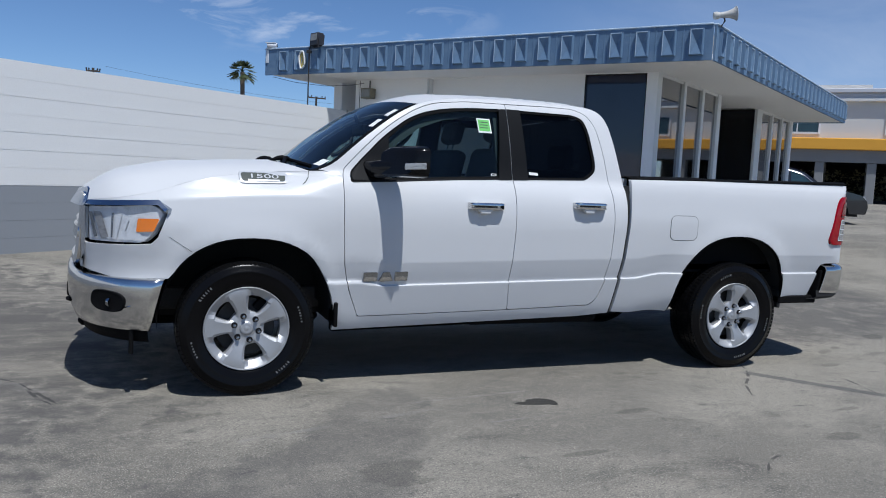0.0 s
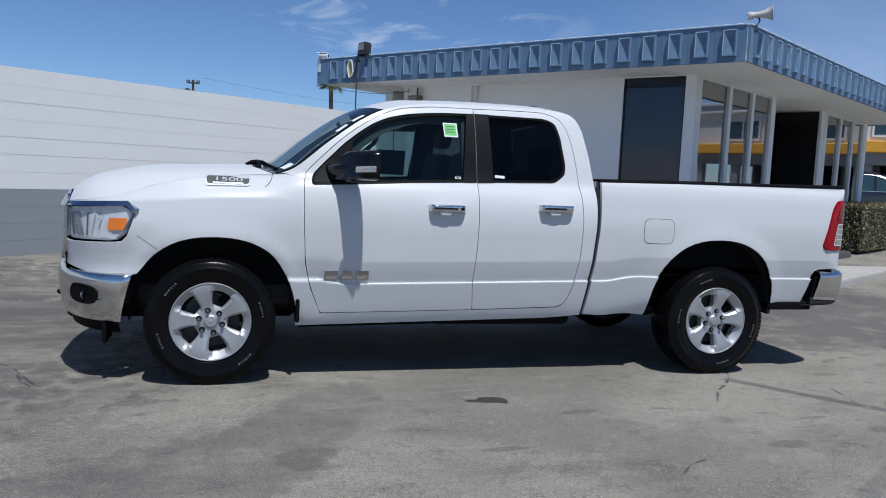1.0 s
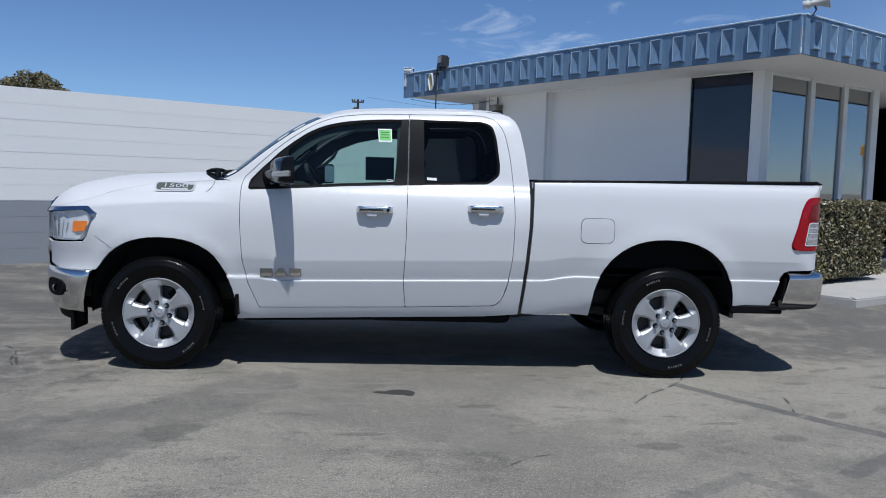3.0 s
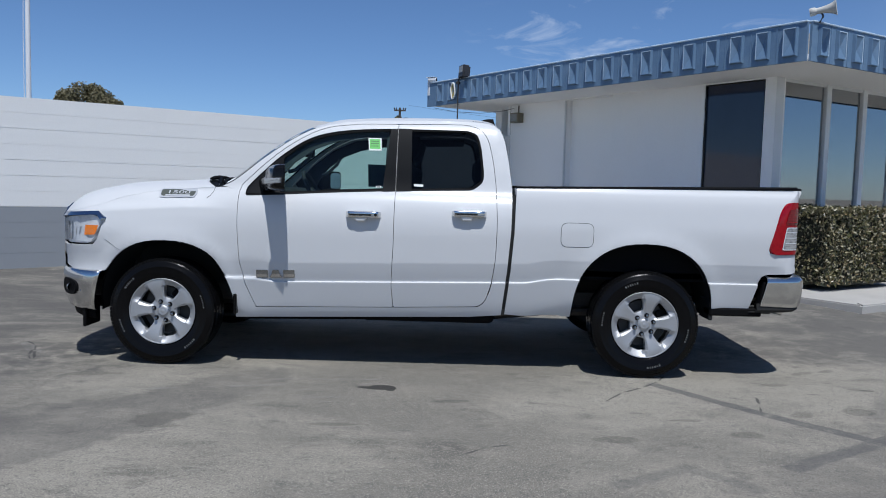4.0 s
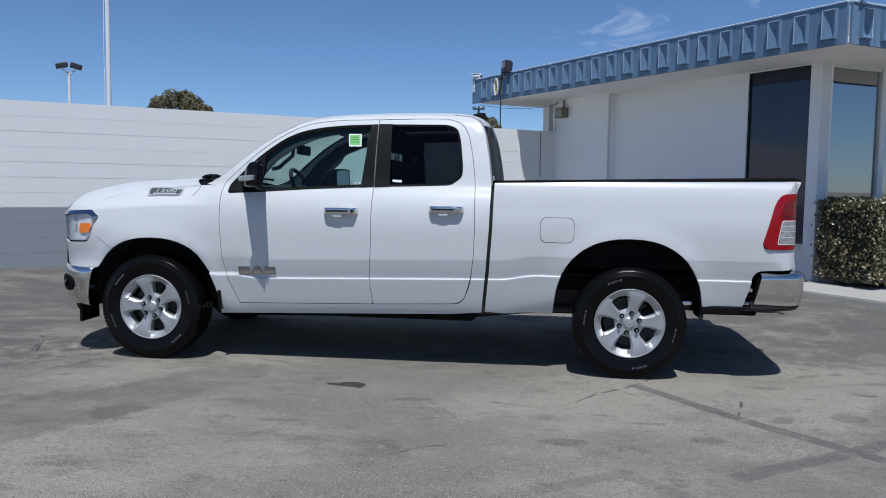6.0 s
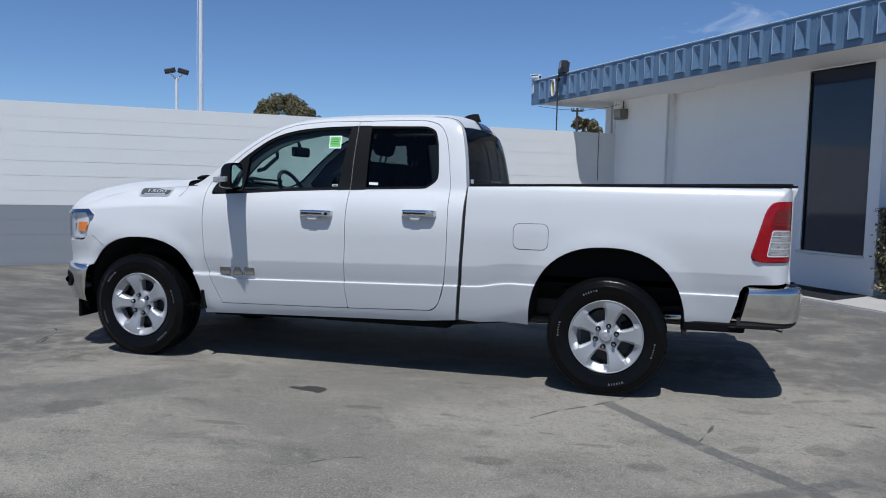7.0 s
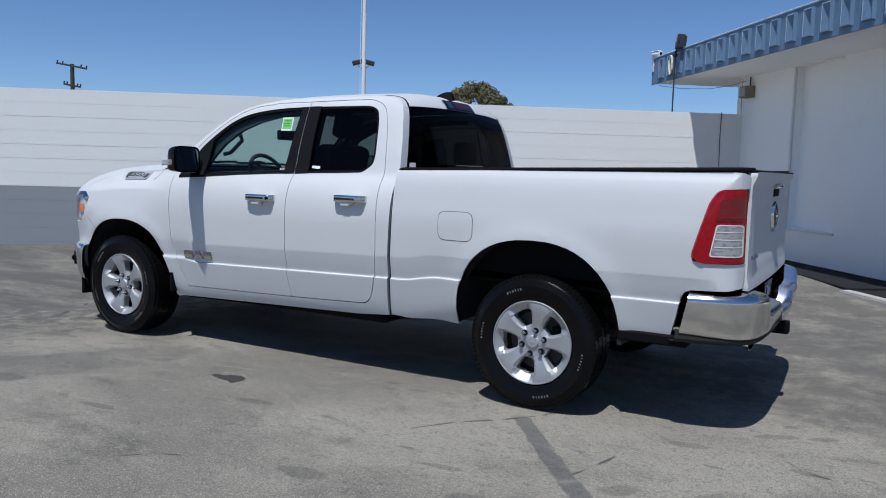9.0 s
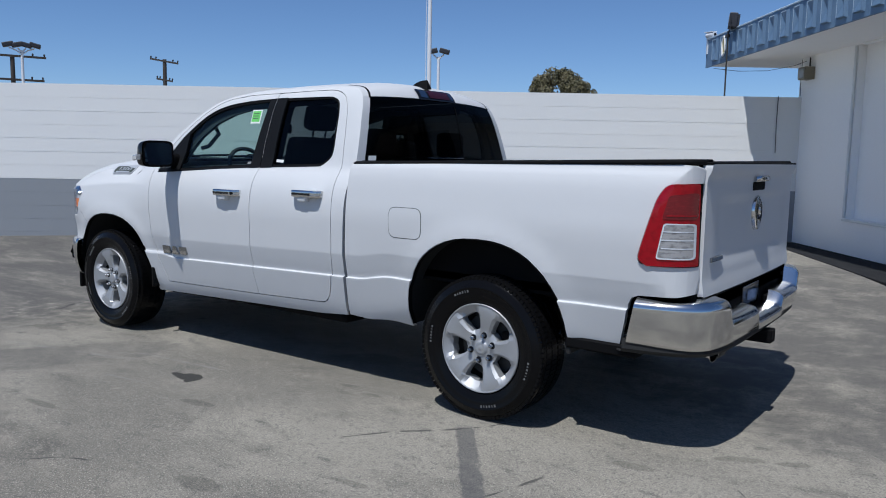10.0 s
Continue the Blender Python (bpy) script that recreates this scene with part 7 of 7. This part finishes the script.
def hedge(v0, v1, o0, o1, z0, z1, n, seed, label):
    t = thing("hedge", label, "hedge", "clipped hedges at the shop windows")
    bm = box(v0 + 0.07, v1 - 0.07, o0 + 0.05, o1 - 0.07, z0, z1 - 0.07)
    bmesh.ops.subdivide_edges(bm, edges=bm.edges[:], cuts=8, use_grid_fill=True)
    for q in bm.verts:
        q.co += Vector((noise.noise(q.co * 5), noise.noise(q.co * 5 + Vector((7, 0, 0))), noise.noise(q.co * 5 + Vector((0, 9, 0))))) * 0.05
    bm.transform(MB)
    part("core", bm, HEDGE_CORE, t)

    def place(rng):
        a, b, c = rng.uniform(v0, v1), rng.uniform(o0, o1), rng.uniform(z0 + 0.02, z1)
        k = rng.choice("ffffttttlr")
        if k == "f":
            b, out = o1, Vector((0, 1, 0))
        elif k == "t":
            c, out = z1, Vector((0, 0, 1))
        elif k == "l":
            a, out = v0, Vector((-1, 0, 0))
        else:
            a, out = v1, Vector((1, 0, 0))
        inset = rng.random() ** 1.3 * 0.13
        p = Vector((a, b, c))
        bulge = noise.noise(p * 3.0) * 0.055
        p = p + out * (bulge - inset)
        # round the long edges
        return MB @ p, (MB.to_3x3() @ out)
    tagged(part("leaves", leaves(n, place, 0.040, seed, 0.30), LEAF_HEDGE, t), kind="stuff")
    for i in range(5):
        a = v0 + 0.15 + (v1 - v0 - 0.3) * i / 4
        b = bmesh.new()
        tube(b, [MB @ Vector((a, (o0 + o1) / 2, z0 - 0.05)), MB @ Vector((a + 0.04, (o0 + o1) / 2 + 0.1, z0 + 0.25))], [0.02, 0.012], 6)
        part("stem", b, BARK, t)


hedge(-0.18, 1.55, 0.12, 0.98, 0.27, 1.24, 15000, 3, "clipped green and brown hedge before the corner windows")
hedge(6.25, 10.2, 0.10, 0.72, 0.27, 1.22, 13000, 4, "clipped green and brown hedge before the far windows")


# ---------------------------------------------------------------- over the wall
def flagpole():
    t = thing("flagpole", "tall white tapered pole behind the wall", "pole")
    x, y = -11.95, 19.05
    part("shaft", smooth(tube(bmesh.new(), [(x, y, 0.1), (x, y, 4), (x, y, 9), (x, y, 15)], [0.085, 0.080, 0.070, 0.055], 16), 60), POLE_WHITE, t)
    part("rope", tube(bmesh.new(), [(x - 0.10, y - 0.05, 1.2), (x - 0.13, y - 0.05, 5.8), (x - 0.09, y - 0.05, 9), (x - 0.07, y - 0.05, 15)], 0.012, 5), POLE_WHITE, t)
    part("base", lathe(bmesh.new(), [(0.0, 0.42), (0.13, 0.40), (0.17, 0.20), (0.17, 0.0)], 16, "z"), POLE_WHITE, t).location = (x, y, 0.15)


def twin_lamp(x, y, top, turn, heads=2):
    t = thing("lot_lamp", "pale pole with dark floodlight heads", "street lamp", "lamp poles beyond the wall")
    part("pole", smooth(tube(bmesh.new(), [(x, y, 0.1), (x, y, top * 0.5), (x, y, top)], [0.11, 0.10, 0.09], 12), 60), POLE_WHITE, t)
    m0 = Matrix.Translation((x, y, top)) @ Matrix.Rotation(radians(turn), 4, "Z")
    n = heads
    for k in range(n):
        s = (k - (n - 1) / 2) / max(1, (n - 1) / 2) if n > 1 else 0
        arm = bmesh.new()
        tube(arm, [m0 @ Vector((0, 0, -0.25)), m0 @ Vector((s * 0.35, 0, 0.0)), m0 @ Vector((s * 0.75, 0, 0.15))], 0.05, 6)
        part("arm", arm, POLE_WHITE, t)
        m = m0 @ Matrix.Translation((s * 0.80, 0, 0.35)) @ Matrix.Rotation(radians(14 * (1 if s >= 0 else -1)), 4, "Y")
        part("lamp_head", box(-0.34, 0.34, -0.26, 0.26, -0.13, 0.16, m, 0.05, 2), LAMP_BLACK, t)
    return t


def utility_pole(x, y, top, turn, arms, slope=0.0, r=0.14):
    t = thing("utility_pole", "dark wooden utility pole with crossarms and insulators", "utility pole", "utility poles beyond the wall")
    m = Matrix.Translation((x, y, 0)) @ Matrix.Rotation(radians(turn), 4, "Z")
    part("mast", smooth(tube(bmesh.new(), [m @ Vector((0, 0, 0)), m @ Vector((0, 0, top * 0.6)), m @ Vector((0, 0, top))], [r * 1.25, r * 1.1, r], 10), 60), POLE_WOOD, t)
    for z, half in arms:
        ma = m @ Matrix.Translation((0, 0, z)) @ Matrix.Rotation(radians(slope), 4, "Y")
        arm = part("crossarm", box(-half, half, -0.22, -0.08, -0.09, 0.09, ma), POLE_WOOD, t)
        for f in (-0.95, -0.6, 0.6, 0.95):
            b = bmesh.new()
            lathe(b, [(0.0, 0.0), (0.06, 0.02), (0.07, 0.10), (0.09, 0.14), (0.07, 0.22), (0.0, 0.26)], 10, "z")
            part("insulator", smooth(b), LAMP_BLACK, arm).matrix_local = ma @ Matrix.Translation((f * half, -0.15, 0.08))
    return t, m


def wire(name, a, b, sag):
    t = thing(name, "thin dark overhead wire between poles", "wire", "overhead wires")
    part("strand", tube(bmesh.new(), [Vector(a).lerp(Vector(b), f) - Vector((0, 0, sag * 4 * f * (1 - f))) for f in steps(0, 1, 10)], 0.011, 4), LAMP_BLACK, t)


flagpole()
twin_lamp(-25.9, 38.5, 8.0, 34, 2)
twin_lamp(-48.2, 21.9, 7.9, 60, 4)
utility_pole(-69.0, 47.1, 11.2, 40, ((11.0, 1.5), (9.0, 0.85)), 9.0, 0.20)
utility_pole(-5.0, 90.0, 11.2, 5, ((10.85, 0.72),))
utility_pole(22.5, 102.0, 11.2, 10, ((11.0, 1.3),))
utility_pole(-64.5, 29.0, 9.4, 70, ((9.3, 2.6), (7.3, 2.4)), 0.0, 0.18)
for k in (1.1,):
    wire("overhead_wire", (-5.0 + k, 90.0, 11.5), (45.0 + k, 110.0, 11.5), 1.2)


def crown_tree(x, y, base, top, rad, seed, label, lobes=34, n=20000, size=0.25):
    t = thing("tree", label, "tree", "trees beyond the wall")
    rng = random.Random(seed)
    trunk = bmesh.new()
    tube(trunk, [(x, y, 0), (x + 0.2, y, base * 0.5), (x, y, base), (x + 0.1, y, base + (top - base) * 0.6)], [0.4, 0.34, 0.28, 0.1], 10)
    for k in range(7):
        a = k * 0.9
        tube(trunk, [(x, y, base * 0.85), (x + rad * 0.35 * math.cos(a), y + rad * 0.35 * math.sin(a), base + (top - base) * 0.35), (x + rad * 0.7 * math.cos(a), y + rad * 0.7 * math.sin(a), base + (top - base) * 0.6)], [0.16, 0.1, 0.04], 6)
    part("trunk", trunk, BARK, t)
    cz = (base + top) / 2 - 0.2
    hz = (top - base) / 2
    blobs = []
    for _ in range(lobes):
        a, b = rng.uniform(0, 6.28), rng.uniform(-0.5, 1.0)
        r = rad * math.sqrt(max(0.05, 1 - b * b)) * rng.uniform(0.65, 1.0)
        blobs.append((Vector((x + r * math.cos(a), y + r * math.sin(a), cz + hz * b * 0.85)), rng.uniform(0.16, 0.34) * rad))

    def place(g):
        c, r = g.choice(blobs)
        v = Vector((g.gauss(0, 1), g.gauss(0, 1), g.gauss(0, 1))).normalized()
        return c + v * r * g.uniform(0.55, 1.05), v
    tagged(part("crown", leaves(n, place, size, seed, 0.5), LEAF_TREE, t), kind="stuff")


crown_tree(-42.8, 87.4, 6.5, 12.4, 4.2, 11, "round olive-brown tree crown showing over the wall")
crown_tree(-62.0, 62.0, 6.0, 9.0, 1.6, 12, "small green tree top just over the wall", 12, 2500, 0.3)
crown_tree(-6.5, 120.0, 8.0, 13.4, 2.2, 14, "small distant tree top over the wall", 12, 2500, 0.4)
utility_pole(-44.6, 89.5, 12.9, 30, ((12.7, 0.5),), 0.0, 0.14)


def palm(x, y, z, rad):
    t = thing("palm_tree", "tall distant fan palm with a round green head", "palm tree")
    part("trunk", smooth(tube(bmesh.new(), [(x + 0.4, y, 0), (x + 0.3, y, z * 0.4), (x + 0.05, y, z * 0.8), (x, y, z)], [0.34, 0.26, 0.22, 0.22], 10), 60), BARK, t)
    rng = random.Random(5)
    verts, faces = [], []
    for k in range(46):
        a, el = rng.uniform(0, 6.28), rng.uniform(-0.7, 1.35)
        d = Vector((math.cos(a) * math.cos(el), math.sin(a) * math.cos(el), math.sin(el)))
        side = d.cross(Vector((0, 0, 1)))
        side = side.normalized() if side.length > 0.01 else Vector((1, 0, 0))
        o = Vector((x, y, z))
        for j in range(9):
            f = (j - 4) / 4
            tip = o + d * rad * (1.0 - 0.18 * f * f) + side * f * rad * 0.42 - Vector((0, 0, 0.20 * rad))
            root = o + d * rad * 0.42
            w = d.cross(side) * 0.05 + side * 0.07
            i = len(verts)
            verts += [tuple(root - w), tuple(root + w), tuple(tip)]
            faces.append((i, i + 1, i + 2))
        i = len(verts)
        verts += [tuple(o - side * 0.05), tuple(o + side * 0.05), tuple(o + d * rad * 0.5)]
        faces.append((i, i + 1, i + 2))
    me = bpy.data.meshes.new("fronds")
    me.from_pydata(verts, [], faces)
    tagged(part("fronds", me, LEAF_PALM, t), kind="stuff")


palm(9.1, 73.9, 10.4, 1.55)


# ---------------------------------------------------------------- across the street
def far_building():
    t = thing("parking_building", "pale two-storey building with a yellow band over dark garage bays", "building")
    way = Vector((math.cos(radians(131)), math.sin(radians(131)), 0))
    out = Vector((-math.sin(radians(131)), math.cos(radians(131)), 0))
    if out.dot(Vector((-1, -1, 0))) < 0:
        out = -out
    o = Vector((36.7, 27.9, 0))
    m = Matrix.Translation(o) @ Matrix((way, out, (0, 0, 1))).transposed().to_4x4()
    x0, x1 = -24.0, 14.0
    part("upper_wall", box(x0, x1, -8, 0.0, 4.5, 7.2, m), FAR_WALL, t)
    part("cornice", box(x0, x1, -0.2, 0.25, 6.55, 6.72, m, 0.03), FAR_WALL, t)
    part("cornice", box(x0, x1, -0.2, 0.32, 7.05, 7.28, m, 0.03), FAR_CORNICE, t)
    part("frieze", box(x0, x1, -0.2, 0.08, 6.725, 7.045, m), FAR_CORNICE, t)
    part("roof_box", box(-1.5, 2.5, -5, -2, 7.28, 7.75, m), FAR_WALL, t)
    part("roof_box", box(5.0, 7.0, -5, -3, 7.28, 8.0, m), FAR_CORNICE, t)
    part("yellow_band", box(x0, x1, -0.3, 0.45, 3.85, 4.5, m, 0.04), FAR_YELLOW, t, "yellow painted band")
    part("beam", box(x0, x1, -0.3, 0.15, 3.15, 3.849, m), FAR_CONCRETE, t)
    part("back_wall", box(x0, x1, -9, -8.5, 0.6, 4.4, m), FAR_DARK, t)
    part("deck", box(x0, x1, -8.4, -0.31, 3.3, 3.6, m), FAR_DARK, t)
    x = x0 + 1.0
    while x < x1:
        part("column", box(x - 0.24, x + 0.24, -0.30, 0.10, 0.4, 3.15, m, 0.03), FAR_CONCRETE, t)
        part("column", box(x - 0.24, x + 0.24, -4.6, -4.2, 0.4, 3.3, m), FAR_CONCRETE, t)
        x += 2.65
    for xw in (-20.0, -14.5, -9.0, -3.5, 2.2, 7.5):
        w = part("window", box(xw - 1.15, xw + 1.15, -0.05, 0.02, 4.85, 5.98, m), FAR_PANE, t, "dark teal window")
        for a in ((-1.22, -1.12, 4.78, 6.05), (1.12, 1.22, 4.78, 6.05)):
            part("window_frame", box(xw + a[0], xw + a[1], -0.02, 0.06, a[2], a[3], m), POLE_WHITE, w)
        part("window_frame", box(xw - 1.22, xw + 1.22, -0.02, 0.07, 4.72, 4.80, m), POLE_WHITE, w)
        part("window_frame", box(xw - 0.03, xw + 0.03, -0.02, 0.05, 4.85, 5.98, m), POLE_WHITE, w)
    # planting in the bays, in deep shade
    def place(g):
        return m @ Vector((g.uniform(-12, 12), g.uniform(-3.8, -1.2), 1.0 + 1.7 * g.random() ** 1.5)), Vector((0, 0, 1))
    bush = thing("planting", "dim green shrubs inside the garage bays", "shrub", kind="stuff")
    part("foliage", leaves(3500, place, 0.16, 21, 0.5), LEAF_TREE, bush)
    structure("planting_bed", box(-14, 13, -4.2, -0.9, 0.5, 1.05, m), FAR_DARK, "low dark planting bed", "bed")


far_building()


def suv(x, y, z, turn):
    """A dark parked car, its side towards the yard."""
    t = thing("parked_suv", "black parked sport utility car with silver wheels", "car")
    t.matrix_world = pose(x, y, z, 0, 0, turn)
    side = [(-2.25, 0.45), (-2.32, 0.62), (-2.30, 0.95), (-2.22, 1.08), (-2.10, 1.15), (-1.75, 1.62), (-1.55, 1.70), (-0.6, 1.75), (0.10, 1.70), (0.45, 1.58), (1.05, 1.12), (1.75, 1.02), (2.15, 0.92), (2.33, 0.75), (2.36, 0.55), (2.30, 0.38), (1.85, 0.32)]

    def arch(c):
        return [(c + 0.42 * math.cos(a), 0.36 + 0.42 * math.sin(a)) for a in steps(0, math.pi, 10)]
    outline = side[:-1] + [(2.30, 0.33), (1.82, 0.33)] + arch(1.38)[0:] + [(0.9, 0.33), (-0.9, 0.33)] + arch(-1.36) + [(-1.85, 0.33), (-2.2, 0.36)]

    def width(px, pz):
        w = 0.93 - 0.02 * abs(pz - 0.75) - 0.32 * max(0.0, pz - 1.08) ** 1.0 * 0.8
        return w - 0.25 * max(0.0, abs(px) - 1.9) ** 1.5
    for s in (-1, 1):
        glass_line = rounded([(-1.92, 1.12), (-1.60, 1.58), (-0.6, 1.66), (0.08, 1.62), (0.42, 1.50), (0.88, 1.14)], 0.05, 3)
        part("body_side", sheet(outline, lambda u, v, s=s: Vector((u, s * width(u, v), v)), [glass_line], cut_u=steps(-2.3, 2.3, 22), cut_v=steps(0.35, 1.7, 12), depth=(0, -s * 0.05, 0)), BLACK_CAR, t)
        part("side_glass", sheet(glass_line, lambda u, v, s=s: Vector((u, s * (width(u, v) - 0.012), v)), cut_v=steps(1.1, 1.7, 6)), FAR_PANE, t)
        part("glass_trim", tube(bmesh.new(), [(u, s * (width(u, v) + 0.004), v) for u, v in glass_line] + [(glass_line[0][0], s * (width(*glass_line[0]) + 0.004), glass_line[0][1])], 0.012, 5), CHROME, t)
        for px in (-0.62, -0.02):
            part("pillar", sheet([(px, 1.13), (px, 1.65), (px + 0.07, 1.65), (px + 0.09, 1.13)], lambda u, v, s=s: Vector((u, s * (width(u, v) - 0.004), v))), BLACK_CAR, t)
        part("door_mirror", box(0.62, 0.82, min(s * 0.95, s * 1.10), max(s * 0.95, s * 1.10), 1.10, 1.26, None, 0.04, 2), BLACK_CAR, t)
        part("headlight", box(2.02, 2.30, min(s * 0.60, s * 0.86), max(s * 0.60, s * 0.86), 0.76, 0.90, None, 0.03, 2), LENS_WHITE, t)
        part("sill_cover", box(-0.92, 0.92, min(s * 0.84, s * 0.945), max(s * 0.84, s * 0.945), 0.27, 0.40, None, 0.02), BLACK_PLASTIC, t)
    rows = []
    top = [(-2.31, 0.45), (-2.33, 0.62), (-2.31, 0.95), (-2.22, 1.08), (-2.10, 1.15), (-1.75, 1.62), (-1.55, 1.70), (-0.6, 1.75), (0.10, 1.70), (0.45, 1.58), (1.05, 1.12), (1.75, 1.02), (2.15, 0.92), (2.33, 0.75), (2.37, 0.55), (2.31, 0.34)]
    for u, v in top:
        w = width(u, v)
        rows.append([Vector((u, f * w, v + (0.03 * (1 - f * f) if v > 0.8 else 0))) for f in steps(-1, 1, 10)])
    part("upper_body", strip(rows), BLACK_CAR, t)
    part("windscreen", strip([[Vector((u, f * width(u, v) * 0.93, v + 0.03 * (1 - f * f) + 0.012)) for f in steps(-1, 1, 8)] for u, v in ((0.50, 1.555), (0.75, 1.37), (1.0, 1.17))]), FAR_PANE, t)
    part("underbody", box(-2.1, 2.1, -0.8, 0.8, 0.25, 0.5), LINER, t)
    for px in (-1.36, 1.38):
        for s in (-1, 1):
            w = new("wheel")
            w.parent = t
            w.matrix_local = pose(px, s * 0.80, 0.36, 0, 0, 0 if s < 0 else 180)
            part("tyre", smooth(lathe(bmesh.new(), [(0.23, -0.10), (0.30, -0.125), (0.35, -0.11), (0.365, -0.08), (0.365, 0.09), (0.23, 0.1)], 32, "y"), 40), RUBBER, w)
            rim = bmesh.new()
            lathe(rim, [(0.24, -0.11), (0.235, -0.118), (0.22, -0.10), (0.20, -0.02), (0.0, -0.02)], 28, "y")
            part("rim", smooth(rim, 40), ALLOY_DARK, w)
            for k in range(7):
                part("spoke", box(-0.020, 0.020, -0.112, -0.085, 0.03, 0.228, Matrix.Rotation(2 * math.pi * k / 7, 4, "Y"), 0.005), ALLOY, w)


suv(19.4, 14.4, ground_z(19.4, 14.4), -35)


# ---------------------------------------------------------------- thin cloud, far off
def cloud_material(name, scale, lo, hi, most, half, inner):
    """Glowing vapour: noise between lo and hi, fading out over half its width and height."""
    m = bpy.data.materials.new(name)
    m.use_nodes = True
    n, l = m.node_tree.nodes, m.node_tree.links
    n.remove(n["Principled BSDF"])
    tc, mp, no, rp = n.new("ShaderNodeTexCoord"), n.new("ShaderNodeMapping"), n.new("ShaderNodeTexNoise"), n.new("ShaderNodeMapRange")
    mp.inputs["Scale"].default_value = (1.0, 1.0, 3.2)
    mp.inputs["Rotation"].default_value = (0, radians(-18), 0)
    l.new(tc.outputs["Object"], mp.inputs[0])
    no.inputs["Scale"].default_value, no.inputs["Detail"].default_value, no.inputs["Roughness"].default_value, no.inputs["Distortion"].default_value = scale, 8.0, 0.62, 0.8
    l.new(mp.outputs[0], no.inputs["Vector"])
    rp.inputs["From Min"].default_value, rp.inputs["From Max"].default_value, rp.inputs["To Max"].default_value = lo, hi, most
    l.new(no.outputs["Fac"], rp.inputs["Value"])
    ln = n.new("ShaderNodeVectorMath")
    ln.operation = "LENGTH"
    m2 = n.new("ShaderNodeMapping")
    m2.inputs["Scale"].default_value = (1 / half[0], 1, 1 / half[1])
    l.new(tc.outputs["Object"], m2.inputs[0])
    l.new(m2.outputs[0], ln.inputs[0])
    fade = n.new("ShaderNodeMapRange")
    fade.interpolation_type = "SMOOTHSTEP"
    fade.inputs["From Min"].default_value, fade.inputs["From Max"].default_value = 1.0, inner
    l.new(ln.outputs["Value"], fade.inputs["Value"])
    mu = n.new("ShaderNodeMath")
    mu.operation = "MULTIPLY"
    l.new(rp.outputs[0], mu.inputs[0])
    l.new(fade.outputs[0], mu.inputs[1])
    em, tr, mx = n.new("ShaderNodeEmission"), n.new("ShaderNodeBsdfTransparent"), n.new("ShaderNodeMixShader")
    em.inputs[0].default_value = (0.80, 0.84, 0.92, 1)
    em.inputs[1].default_value = 0.85
    l.new(mu.outputs[0], mx.inputs[0])
    l.new(tr.outputs[0], mx.inputs[1])
    l.new(em.outputs[0], mx.inputs[2])
    l.new(mx.outputs[0], n["Material Output"].inputs[0])
    return m


for name, label, mat, half, turn, far, high in (
        ("backdrop_cloud", "thin white wisps of high cloud", cloud_material("thin_cloud", 0.0085, 0.53, 0.80, 0.75, (240, 62), 0.45), (250, 65), 78, 900, 178),
        ("backdrop_haze", "pale haze low in the sky", cloud_material("haze", 0.003, 0.10, 0.75, 0.42, (520, 260), 0.0), (520, 260), 42, 1000, 130)):
    bm = bmesh.new()
    for a, b in ((-1, -1), (1, -1), (1, 1), (-1, 1)):
        bm.verts.new((a * half[0], 0, b * half[1]))
    bm.faces.new(bm.verts[:])
    cloud = structure(name, bm, mat, label, "cloud")
    cloud.matrix_world = pose(far * math.cos(radians(turn)), far * math.sin(radians(turn)), high, 0, 0, turn - 90)
    cloud.visible_shadow = False


block_wall()
